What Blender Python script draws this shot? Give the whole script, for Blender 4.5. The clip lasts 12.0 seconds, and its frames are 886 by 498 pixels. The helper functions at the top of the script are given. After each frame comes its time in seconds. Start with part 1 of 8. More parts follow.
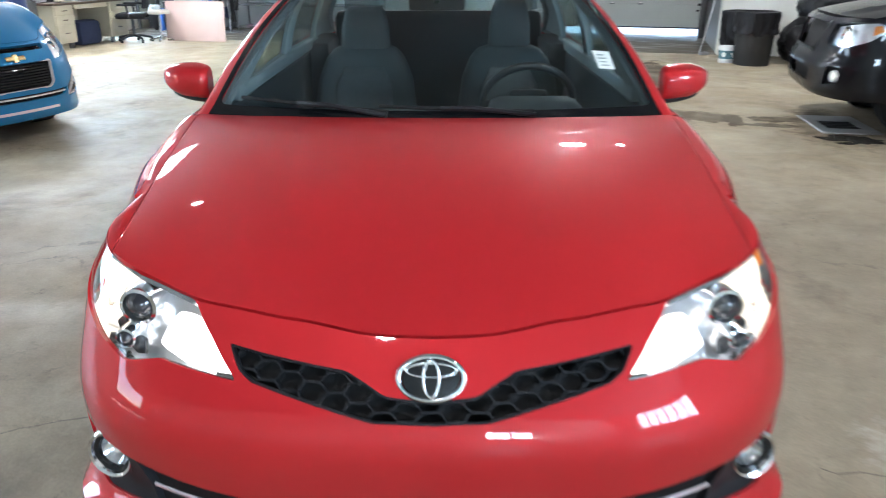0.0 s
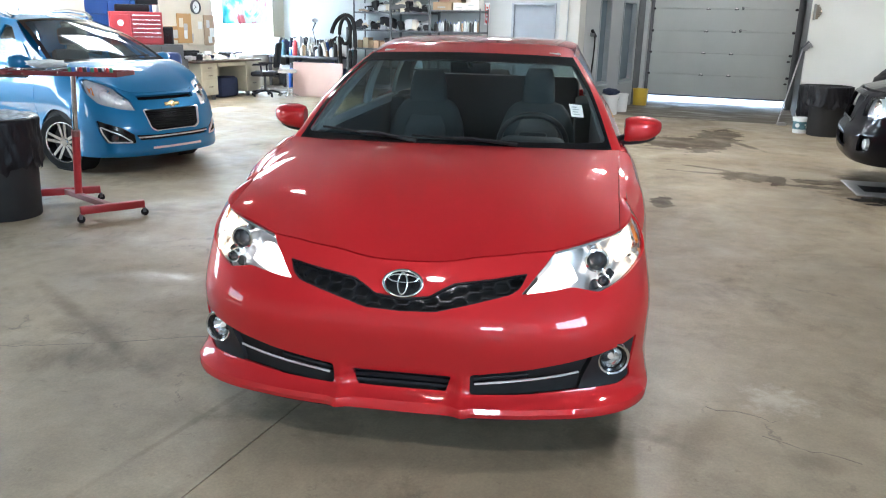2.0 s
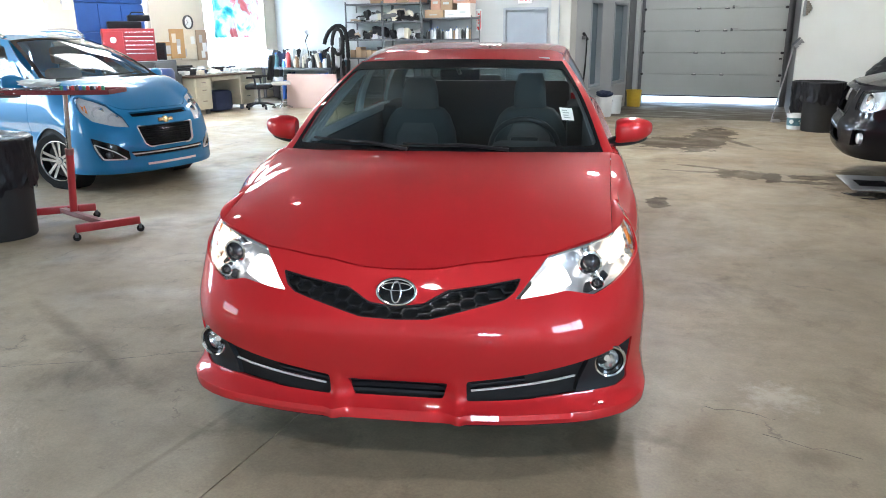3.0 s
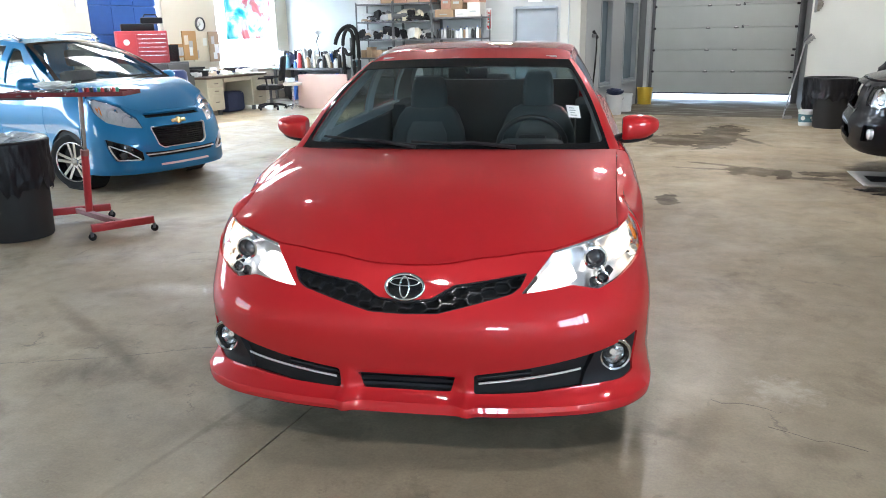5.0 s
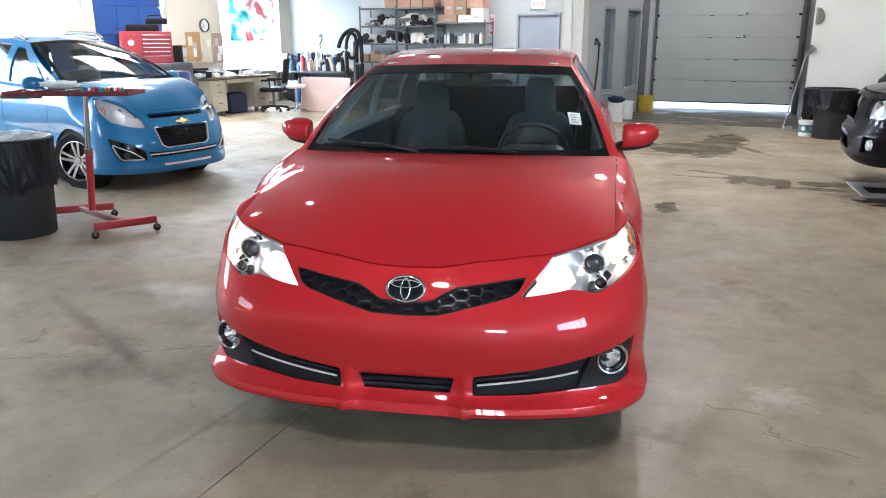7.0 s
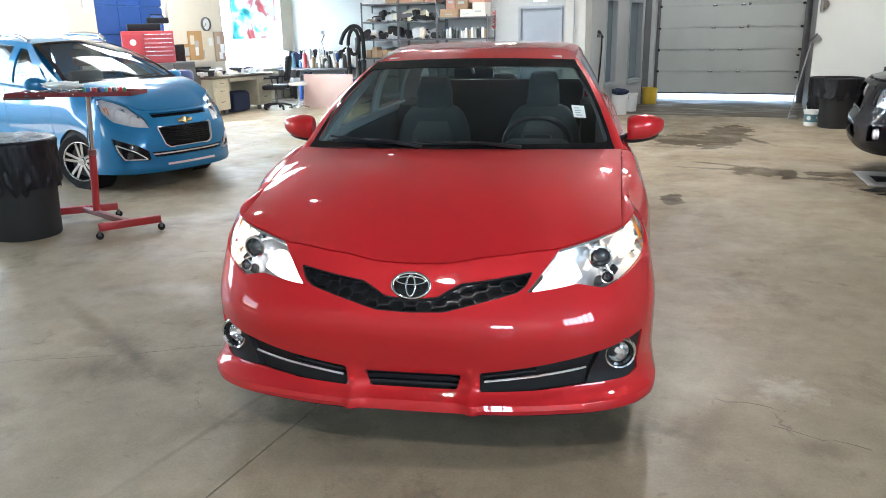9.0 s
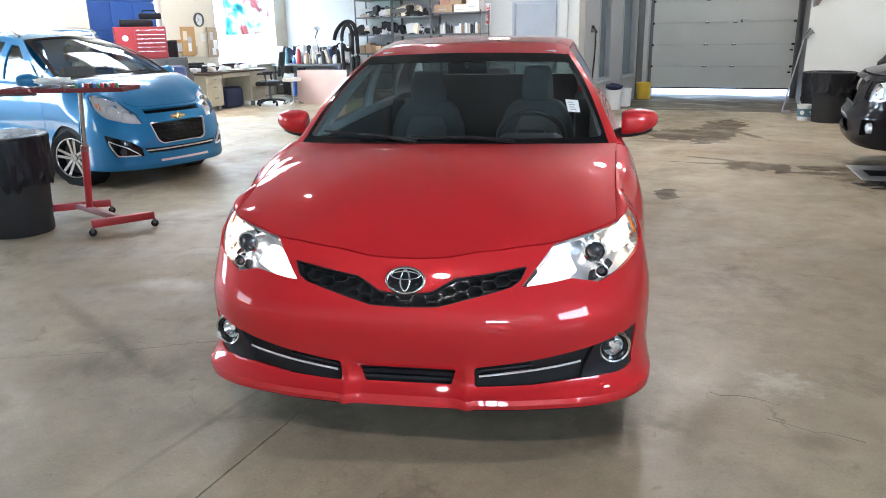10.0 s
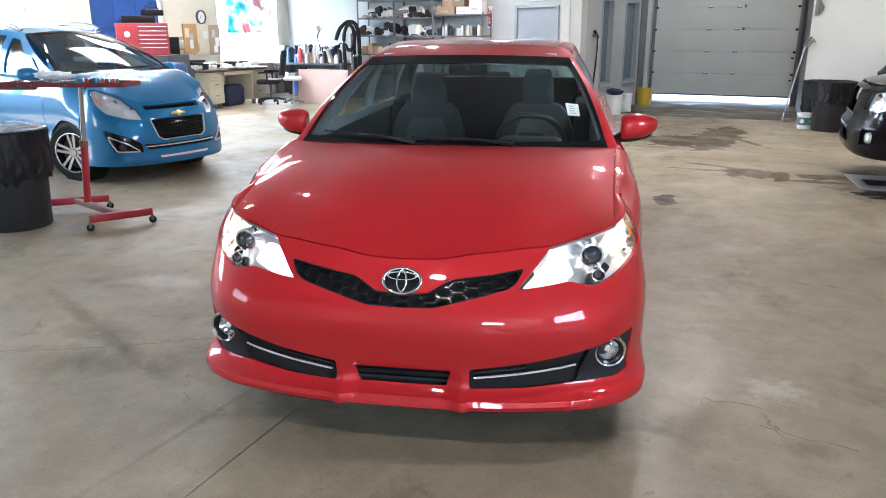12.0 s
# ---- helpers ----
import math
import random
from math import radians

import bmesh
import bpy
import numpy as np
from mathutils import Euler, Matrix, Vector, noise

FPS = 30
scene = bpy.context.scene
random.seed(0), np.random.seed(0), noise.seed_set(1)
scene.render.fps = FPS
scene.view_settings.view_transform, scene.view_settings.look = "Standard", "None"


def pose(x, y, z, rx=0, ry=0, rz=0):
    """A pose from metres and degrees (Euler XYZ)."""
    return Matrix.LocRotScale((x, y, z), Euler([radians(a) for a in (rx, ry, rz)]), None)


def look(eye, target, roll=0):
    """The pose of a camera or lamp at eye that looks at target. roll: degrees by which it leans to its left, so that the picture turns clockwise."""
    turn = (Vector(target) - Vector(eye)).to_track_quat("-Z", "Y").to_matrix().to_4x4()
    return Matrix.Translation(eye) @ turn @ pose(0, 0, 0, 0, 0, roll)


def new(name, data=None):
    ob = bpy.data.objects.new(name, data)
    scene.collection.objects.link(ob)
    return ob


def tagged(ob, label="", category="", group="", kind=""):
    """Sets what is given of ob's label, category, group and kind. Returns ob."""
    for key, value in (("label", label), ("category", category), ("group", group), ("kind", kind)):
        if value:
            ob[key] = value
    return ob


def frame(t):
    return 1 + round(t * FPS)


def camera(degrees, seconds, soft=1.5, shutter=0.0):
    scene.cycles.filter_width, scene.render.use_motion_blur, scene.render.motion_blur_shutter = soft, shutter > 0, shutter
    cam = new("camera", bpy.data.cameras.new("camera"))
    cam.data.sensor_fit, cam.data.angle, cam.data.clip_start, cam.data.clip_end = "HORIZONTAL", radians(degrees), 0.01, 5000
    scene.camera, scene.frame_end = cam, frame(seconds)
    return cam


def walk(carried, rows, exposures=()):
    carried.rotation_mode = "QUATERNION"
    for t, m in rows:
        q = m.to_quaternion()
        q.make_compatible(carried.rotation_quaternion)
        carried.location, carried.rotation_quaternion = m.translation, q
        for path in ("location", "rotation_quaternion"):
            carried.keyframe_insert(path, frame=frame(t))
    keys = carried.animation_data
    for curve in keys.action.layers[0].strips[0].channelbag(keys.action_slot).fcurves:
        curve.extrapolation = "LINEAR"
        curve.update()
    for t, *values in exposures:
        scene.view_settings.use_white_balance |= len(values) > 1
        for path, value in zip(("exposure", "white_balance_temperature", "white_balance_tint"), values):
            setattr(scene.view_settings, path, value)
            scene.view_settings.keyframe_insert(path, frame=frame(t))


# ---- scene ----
cam = camera(61.50, 12.0, soft=0.95, shutter=0.5)
ROWS = [
    (0.0, 0.021, -1.289, 1.491, -0.08, -21.41, -0.13),
    (0.5, 0.109, -1.696, 1.557, -2.77, -20.31, -0.52),
    (0.8, 0.201, -1.934, 1.563, 5.07, -17.91, 1.46),
    (1.0, 0.283, -2.077, 1.541, 8.04, -18.85, -1.26),
    (1.5, 0.401, -2.256, 1.573, 8.70, -19.44, -0.57),
    (2.0, 0.504, -2.378, 1.549, 8.79, -16.78, -1.16),
    (2.5, 0.526, -2.359, 1.550, 7.56, -16.10, -0.19),
    (3.0, 0.530, -2.371, 1.549, 8.29, -16.25, 0.52),
    (5.0, 0.554, -2.418, 1.549, 9.10, -16.28, 1.03),
    (5.5, 0.559, -2.472, 1.559, 9.10, -16.02, 0.97),
    (6.0, 0.564, -2.469, 1.559, 9.41, -15.88, 0.83),
    (6.5, 0.561, -2.460, 1.556, 9.57, -15.85, 0.99),
    (7.0, 0.555, -2.459, 1.555, 9.31, -15.93, 0.16),
    (9.0, 0.552, -2.439, 1.552, 9.46, -16.29, 1.05),
    (9.5, 0.551, -2.440, 1.551, 9.43, -16.39, 1.15),
    (10.0, 0.553, -2.435, 1.546, 9.01, -16.61, 1.15),
    (10.5, 0.556, -2.442, 1.548, 9.06, -15.89, 0.52),
    (11.0, 0.554, -2.439, 1.549, 9.15, -16.00, 0.45),
    (11.5, 0.548, -2.441, 1.545, 9.33, -16.24, 0.07),
    (12.0, 0.557, -2.435, 1.543, 9.18, -16.46, 0.10),
]
walk(cam, [(t, pose(x, y, z, 90 + pitch, roll, yaw)) for t, x, y, z, yaw, pitch, roll in ROWS],
     exposures=[(0.0, 2.68, 6020, 10), (0.5, 2.52, 6150, 10), (1.5, 2.48, 6200, 11), (2.5, 2.45, 6250, 12), (4.8, 2.45, 6380, 12), (5.6, 2.45, 6320, 15), (7.2, 2.45, 6300, 16), (9.0, 2.45, 6420, 12), (9.6, 2.45, 6420, 12), (10.3, 2.45, 6300, 16), (12.0, 2.45, 6300, 16)])

# ---- world, sun and lamps ----
TURN = 14.0  # the hall stands turned against the red car
ROOM = pose(0, 0, 0, 0, 0, -TURN)
world = bpy.data.worlds.new("sky")
scene.world = world
world.use_nodes = True
wt = world.node_tree
sky = wt.nodes.new("ShaderNodeTexSky")
sky.sky_type, sky.sun_disc = "NISHITA", False
sky.sun_elevation, sky.sun_rotation = radians(37), radians(-135)
wt.nodes["Background"].inputs[1].default_value = 0.15
wt.links.new(sky.outputs[0], wt.nodes["Background"].inputs[0])
sun = new("sun", bpy.data.lights.new("sun", "SUN"))
sun.data.energy, sun.data.angle, sun.data.color = 4.0, radians(0.5), (1.0, 0.95, 0.87)
sun.matrix_world = ROOM @ look((-8.5, -5.3, 7.7), (0, 0, 0))

# ---- materials ----
def material(name, base, rough=0.5, metal=0.0, coat=0.0, emit=0.0, vary=0.12, scale=6.0, bump=0.0, bump_scale=60.0, dirt=0.0, dirt_colour=(0.12, 0.10, 0.08), per_object=0.0, spec=0.5):
    """A plain procedural surface: base colour with noise at two scales, a rough bump and worn dirt."""
    m = bpy.data.materials.new(name)
    m.use_nodes = True
    nt = m.node_tree
    b = nt.nodes["Principled BSDF"]
    b.inputs["Roughness"].default_value = rough
    b.inputs["Metallic"].default_value = metal
    b.inputs["Coat Weight"].default_value = coat
    b.inputs["Coat Roughness"].default_value = 0.03
    b.inputs["Specular IOR Level"].default_value = spec
    b.inputs["Base Color"].default_value = (*base, 1)
    if emit:
        b.inputs["Emission Color"].default_value = (*base, 1)
        b.inputs["Emission Strength"].default_value = emit
    co = nt.nodes.new("ShaderNodeTexCoord")
    if vary or dirt or per_object:
        n1 = nt.nodes.new("ShaderNodeTexNoise")
        n1.inputs["Scale"].default_value, n1.inputs["Detail"].default_value = scale, 6
        nt.links.new(co.outputs["Object"], n1.inputs["Vector"])
        mix = nt.nodes.new("ShaderNodeMix")
        mix.data_type = "RGBA"
        lo = [max(0, c * (1 - vary)) for c in base]
        hi = [min(1, c * (1 + vary)) for c in base]
        mix.inputs[6].default_value, mix.inputs[7].default_value = (*lo, 1), (*hi, 1)
        nt.links.new(n1.outputs[0], mix.inputs[0])
        out = mix.outputs[2]
        if dirt:
            n2 = nt.nodes.new("ShaderNodeTexNoise")
            n2.inputs["Scale"].default_value, n2.inputs["Detail"].default_value = scale * 0.35, 9
            nt.links.new(co.outputs["Object"], n2.inputs["Vector"])
            ramp = nt.nodes.new("ShaderNodeValToRGB")
            ramp.color_ramp.elements[0].position, ramp.color_ramp.elements[1].position = 0.5, 0.75
            nt.links.new(n2.outputs[0], ramp.inputs[0])
            amount = nt.nodes.new("ShaderNodeMath")
            amount.operation = "MULTIPLY"
            amount.inputs[1].default_value = dirt
            nt.links.new(ramp.outputs[0], amount.inputs[0])
            mix2 = nt.nodes.new("ShaderNodeMix")
            mix2.data_type = "RGBA"
            nt.links.new(amount.outputs[0], mix2.inputs[0])
            nt.links.new(out, mix2.inputs[6])
            mix2.inputs[7].default_value = (*dirt_colour, 1)
            out = mix2.outputs[2]
        if per_object:
            info = nt.nodes.new("ShaderNodeObjectInfo")
            hsv = nt.nodes.new("ShaderNodeHueSaturation")
            mr = nt.nodes.new("ShaderNodeMapRange")
            mr.inputs[3].default_value, mr.inputs[4].default_value = 1 - per_object, 1 + per_object
            nt.links.new(info.outputs["Random"], mr.inputs[0])
            nt.links.new(mr.outputs[0], hsv.inputs["Value"])
            nt.links.new(out, hsv.inputs["Color"])
            out = hsv.outputs[0]
        nt.links.new(out, b.inputs["Base Color"])
    if bump:
        n3 = nt.nodes.new("ShaderNodeTexNoise")
        n3.inputs["Scale"].default_value, n3.inputs["Detail"].default_value = bump_scale, 4
        nt.links.new(co.outputs["Object"], n3.inputs["Vector"])
        bp = nt.nodes.new("ShaderNodeBump")
        bp.inputs["Strength"].default_value, bp.inputs["Distance"].default_value = bump, 0.01
        nt.links.new(n3.outputs[0], bp.inputs["Height"])
        nt.links.new(bp.outputs[0], b.inputs["Normal"])
    return m


def glass(name, tint, mirror=0.06):
    """A thin pane: tinted see-through with a gloss that grows at grazing angles."""
    m = bpy.data.materials.new(name)
    m.use_nodes = True
    nt = m.node_tree
    nt.nodes.remove(nt.nodes["Principled BSDF"])
    tr, gl = nt.nodes.new("ShaderNodeBsdfTransparent"), nt.nodes.new("ShaderNodeBsdfGlossy")
    tr.inputs[0].default_value = (*tint, 1)
    gl.inputs["Roughness"].default_value = 0.01
    lw = nt.nodes.new("ShaderNodeLayerWeight")
    lw.inputs[0].default_value = 0.5
    pw = nt.nodes.new("ShaderNodeMath")
    pw.operation = "POWER"
    pw.inputs[1].default_value = 4.0
    nt.links.new(lw.outputs["Facing"], pw.inputs[0])
    ma = nt.nodes.new("ShaderNodeMath")
    ma.operation = "MULTIPLY_ADD"
    ma.inputs[1].default_value, ma.inputs[2].default_value = 0.85, mirror
    nt.links.new(pw.outputs[0], ma.inputs[0])
    mx = nt.nodes.new("ShaderNodeMixShader")
    nt.links.new(ma.outputs[0], mx.inputs[0])
    nt.links.new(tr.outputs[0], mx.inputs[1])
    nt.links.new(gl.outputs[0], mx.inputs[2])
    nt.links.new(mx.outputs[0], nt.nodes["Material Output"].inputs[0])
    return m


def glow(name, colour, strength):
    m = bpy.data.materials.new(name)
    m.use_nodes = True
    nt = m.node_tree
    nt.nodes.remove(nt.nodes["Principled BSDF"])
    e = nt.nodes.new("ShaderNodeEmission")
    e.inputs[0].default_value, e.inputs[1].default_value = (*colour, 1), strength
    nt.links.new(e.outputs[0], nt.nodes["Material Output"].inputs[0])
    return m


M = {
    "wall_white": material("wall_white", (0.73, 0.73, 0.67), 0.7, vary=0.06, scale=1.2, bump=0.15, bump_scale=30, dirt=0.25, dirt_colour=(0.45, 0.43, 0.38)),
    "pillar_paint": material("pillar_paint", (0.47, 0.47, 0.43), 0.65, vary=0.08, scale=2.0, bump=0.15, bump_scale=30, dirt=0.35, dirt_colour=(0.26, 0.25, 0.22)),
    "wall_grey": material("wall_grey", (0.42, 0.445, 0.44), 0.65, vary=0.06, scale=1.5, bump=0.15, bump_scale=30, dirt=0.2, dirt_colour=(0.35, 0.35, 0.34)),
    "wall_beige": material("wall_beige", (0.62, 0.58, 0.48), 0.7, vary=0.06, scale=1.2, bump=0.15, bump_scale=30, dirt=0.2, dirt_colour=(0.4, 0.36, 0.28)),
    "office_grey": material("office_grey", (0.36, 0.375, 0.375), 0.6, vary=0.06, scale=1.5, bump=0.12, bump_scale=30, dirt=0.2, dirt_colour=(0.2, 0.2, 0.2)),
    "sash_grey": material("sash_grey", (0.25, 0.275, 0.285), 0.5, vary=0.08, scale=5),
    "frame_grey": material("frame_grey", (0.36, 0.385, 0.39), 0.5, vary=0.05, scale=5),
    # dark colour picked for the unseen ceiling, so car paint reflects less of it
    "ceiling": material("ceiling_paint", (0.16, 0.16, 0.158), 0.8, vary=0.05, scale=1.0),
    "concrete": material("concrete", (0.30, 0.275, 0.235), 0.55, vary=0.12, scale=3, bump=0.1, dirt=0.5, dirt_colour=(0.14, 0.125, 0.105)),
    "joint": material("joint_dirt", (0.05, 0.045, 0.04), 0.9, vary=0.2, scale=20),
    "dark_steel": material("dark_steel", (0.10, 0.105, 0.11), 0.5, vary=0.15, scale=8, bump=0.05),
    "gate": material("gate_panel", (0.455, 0.49, 0.465), 0.45, vary=0.06, scale=2, dirt=0.3, dirt_colour=(0.3, 0.3, 0.28), bump=0.05, bump_scale=120),
    "door_grey": material("door_grey", (0.30, 0.34, 0.38), 0.5, vary=0.06, scale=3, dirt=0.2, dirt_colour=(0.2, 0.2, 0.2)),
    "red_paint": material("red_car_paint", (0.505, 0.016, 0.020), 0.52, 0.24, coat=1.0, vary=0.03, scale=40, spec=0.1),
    "blue_paint": material("blue_car_paint", (0.006, 0.16, 0.34), 0.42, 0.2, coat=1.0, vary=0.03, scale=40, spec=0.2),
    "black_paint": material("black_car_paint", (0.005, 0.005, 0.007), 0.5, 0.0, coat=0.6, vary=0.1, scale=20, spec=0.1),
    "black_plastic": material("black_plastic", (0.012, 0.012, 0.014), 0.5, spec=0.25, vary=0.2, scale=30, bump=0.08, bump_scale=300),
    "rubber": material("rubber", (0.014, 0.014, 0.014), 0.75, spec=0.25, vary=0.2, scale=30, bump=0.1, bump_scale=200),
    "chrome": material("chrome", (0.85, 0.86, 0.88), 0.06, 1.0, vary=0.02, scale=20),
    "satin_chrome": material("satin_chrome", (0.88, 0.88, 0.89), 0.20, 0.45, vary=0.05, scale=20),
    "mesh_grey": material("satin_graphite", (0.045, 0.045, 0.048), 0.20, 0.5, vary=0.1, scale=20),
    "silver": material("silver_alloy", (0.62, 0.63, 0.65), 0.25, 1.0, vary=0.04, scale=20),
    "red_enamel": material("red_enamel", (0.42, 0.03, 0.035), 0.4, vary=0.1, scale=12, dirt=0.35, dirt_colour=(0.14, 0.05, 0.04), bump=0.05),
    "bag": material("bin_bag", (0.008, 0.008, 0.010), 0.46, spec=0.3, vary=0.2, scale=12, bump=0.8, bump_scale=12),
    "gloss_black": material("gloss_black", (0.008, 0.008, 0.009), 0.12, vary=0.1, scale=20),
    "grey_plastic": material("charcoal_plastic", (0.016, 0.017, 0.019), 0.45, spec=0.25, vary=0.1, scale=30, bump=0.06, bump_scale=300),
    "lamp_housing": material("lamp_housing", (0.80, 0.80, 0.80), 0.2, 0.85, vary=0.25, scale=30),
    "lamp_bright": material("lamp_reflector", (0.80, 0.80, 0.81), 0.30, 0.85, vary=0.15, scale=45, bump=0.25, bump_scale=28),
    "lamp_white": material("clear_lamp_reflector", (0.84, 0.85, 0.86), 0.2, 0.5, vary=0.25, scale=30, bump=0.3, bump_scale=30),
    "headlamp_glow": glow("headlamp_glow", (1.0, 0.95, 0.86), 1.0),
    "sidelamp_glow": glow("sidelamp_glow", (1.0, 0.84, 0.62), 0.48),
    "fog_glow": glow("fog_glow", (1.0, 0.97, 0.9), 0.10),
    "amber": material("amber_lens", (0.7, 0.2, 0.02), 0.15, vary=0.05),
    "tail_red": material("tail_red", (0.35, 0.01, 0.01), 0.15, coat=1.0, vary=0.05),
    "clear_lens": glass("clear_lens", (0.95, 0.96, 0.97)),
    "dark_lens": material("projector_lens", (0.03, 0.03, 0.035), 0.04, coat=1.0, vary=0.1),
    "screen_glass": glass("windscreen_glass", (0.66, 0.79, 0.79), 0.10),
    "rear_tint": glass("rear_glass", (0.34, 0.40, 0.40)),
    "hatch_glass": glass("hatch_screen", (0.52, 0.58, 0.60), 0.16),
    "maroon": material("maroon_enamel", (0.17, 0.018, 0.025), 0.45, vary=0.25, scale=14, dirt=0.4, dirt_colour=(0.05, 0.03, 0.03), bump=0.06),
    "side_glass": glass("side_glass", (0.55, 0.64, 0.62)),
    "office_glass": material("office_glass", (0.11, 0.15, 0.17), 0.08, vary=0.1, scale=3),
    "paper_white": material("paper_white", (0.75, 0.78, 0.76), 0.7, vary=0.04),
    "print_grey": material("print_grey", (0.35, 0.4, 0.38), 0.7, vary=0.04),
    "dash": material("dashboard_vinyl", (0.036, 0.042, 0.045), 0.6, vary=0.15, scale=20, bump=0.1, bump_scale=300),
    "leather": material("dark_leather", (0.03, 0.03, 0.032), 0.4, vary=0.15, scale=20, bump=0.1, bump_scale=200),
    "seat_cloth": material("seat_cloth", (0.072, 0.080, 0.082), 0.85, vary=0.15, scale=25),
    "seat_insert": material("seat_insert", (0.11, 0.116, 0.117), 0.9, vary=0.2, scale=60, bump=0.3, bump_scale=400),
    "trim_grey": material("trim_grey", (0.24, 0.265, 0.275), 0.8, vary=0.08, scale=30, bump=0.05, bump_scale=200),
    "lamp_bowl": material("lamp_bowl", (0.78, 0.79, 0.80), 0.15, 0.9, vary=0.15, scale=60),
    "headliner": material("headliner", (0.45, 0.45, 0.43), 0.9, vary=0.05, scale=60),
    "silver_paint": material("silver_car_paint", (0.55, 0.55, 0.54), 0.3, 0.8, coat=1.0, vary=0.03, scale=40),
    "brass": material("gold_badge", (0.72, 0.55, 0.28), 0.25, 0.9, vary=0.08),
    "bin_grey": material("bin_plastic", (0.014, 0.015, 0.016), 0.62, vary=0.15, scale=14, bump=0.08, bump_scale=120, dirt=0.12, dirt_colour=(0.04, 0.04, 0.04)),
    "film_plastic": material("clear_film", (0.5, 0.55, 0.58), 0.12, vary=0.3, scale=20, bump=0.8, bump_scale=30),
    "white_plastic": material("white_plastic", (0.72, 0.74, 0.73), 0.4, vary=0.06, scale=12, dirt=0.25, dirt_colour=(0.4, 0.38, 0.33), per_object=0.06),
    "yellow_plastic": material("yellow_plastic", (0.62, 0.42, 0.04), 0.4, vary=0.1, scale=10, dirt=0.3),
    "label_teal": material("label_teal", (0.07, 0.17, 0.20), 0.5, vary=0.8, scale=16),
    "navy_cloth": material("navy_cloth", (0.02, 0.03, 0.07), 0.9, vary=0.25, scale=25, bump=0.3, bump_scale=80),
    "raw_wood": material("raw_wood", (0.34, 0.24, 0.14), 0.65, vary=0.25, scale=18, bump=0.15, bump_scale=90),
    "bristle": material("bristle", (0.22, 0.19, 0.15), 0.9, vary=0.4, scale=90, bump=0.6, bump_scale=200),
    "brush_grey": material("brush_grey", (0.26, 0.26, 0.25), 0.8, vary=0.4, scale=70, bump=0.5, bump_scale=160),
    "worn_red": material("worn_red", (0.25, 0.10, 0.09), 0.5, 0.2, vary=0.35, scale=25, bump=0.1),
    "sock_green": material("green_anodised", (0.02, 0.22, 0.12), 0.35, vary=0.1),
    "sock_blue": material("blue_plastic", (0.03, 0.12, 0.42), 0.35, vary=0.1),
    "sock_red": material("red_plastic", (0.5, 0.03, 0.03), 0.35, vary=0.1),
    "sock_black": material("black_cap", (0.02, 0.02, 0.02), 0.4, vary=0.1),
    "water": material("standing_water", (0.05, 0.046, 0.04), 0.10, vary=0.3, scale=6, bump=0.02, bump_scale=8),
    "drain_steel": material("wet_drain_collar", (0.34, 0.35, 0.35), 0.32, 0.2, vary=0.5, scale=9, bump=0.05, bump_scale=60),
    "white_paint": material("white_paint", (0.78, 0.78, 0.75), 0.5, vary=0.05, scale=5),
    "poster_art": None,
    "frosted": None,
    "blue_door": material("blue_door", (0.02, 0.07, 0.24), 0.45, vary=0.12, scale=5, dirt=0.2, dirt_colour=(0.05, 0.07, 0.12)),
    "blue_drum": material("blue_drum", (0.015, 0.045, 0.16), 0.4, vary=0.1, scale=6),
    "paper_cream": material("paper_cream", (0.66, 0.60, 0.48), 0.7, vary=0.12, scale=30, per_object=0.1),
    "paper_grey": material("paper_grey", (0.45, 0.46, 0.46), 0.7, vary=0.2, scale=30, per_object=0.15),
    "cork": material("cork", (0.40, 0.235, 0.10), 0.8, vary=0.2, scale=60),
    "orange_board": material("orange_board", (0.46, 0.27, 0.11), 0.7, vary=0.1, scale=20),
    "tan_rack": material("tan_board", (0.36, 0.27, 0.19), 0.7, vary=0.15, scale=20, per_object=0.2),
    "cream_steel": material("cream_enamel", (0.52, 0.48, 0.36), 0.45, vary=0.08, scale=8, dirt=0.35, dirt_colour=(0.25, 0.2, 0.13)),
    "desk_top": material("desk_top", (0.10, 0.065, 0.045), 0.4, vary=0.25, scale=12),
    "pale_vinyl": material("pale_vinyl", (0.60, 0.55, 0.48), 0.5, vary=0.1, scale=12),
    "pink_board": material("pink_board", (0.60, 0.44, 0.39), 0.65, vary=0.06, scale=5, dirt=0.25, dirt_colour=(0.45, 0.32, 0.26)),
    "carton": material("carton", (0.36, 0.24, 0.14), 0.75, vary=0.12, scale=14, per_object=0.2),
    "carton_red": material("carton_brown_red", (0.40, 0.215, 0.145), 0.7, vary=0.15, scale=14, per_object=0.15),
    "carton_white": material("carton_white", (0.60, 0.57, 0.52), 0.7, vary=0.1, scale=14, per_object=0.1),
    "silver_dull": material("dull_aluminium", (0.42, 0.42, 0.42), 0.45, 0.7, vary=0.2, scale=20),
    "sign_red": material("sign_red", (0.55, 0.03, 0.03), 0.5, vary=0.05),
    "yard": material("pale_yard", (0.70, 0.69, 0.66), 0.8, vary=0.08, scale=1.0),
    "crack_line": material("crack_line", (0.13, 0.112, 0.09), 0.9, vary=0.3, scale=30),
    "lamp": glow("lamp_glow", (1.0, 0.97, 0.95), 130.0),
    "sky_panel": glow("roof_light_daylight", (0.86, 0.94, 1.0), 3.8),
    "lamp_soft": glow("frosted_lamp_glow", (1.0, 0.97, 0.95), 15.0),
}


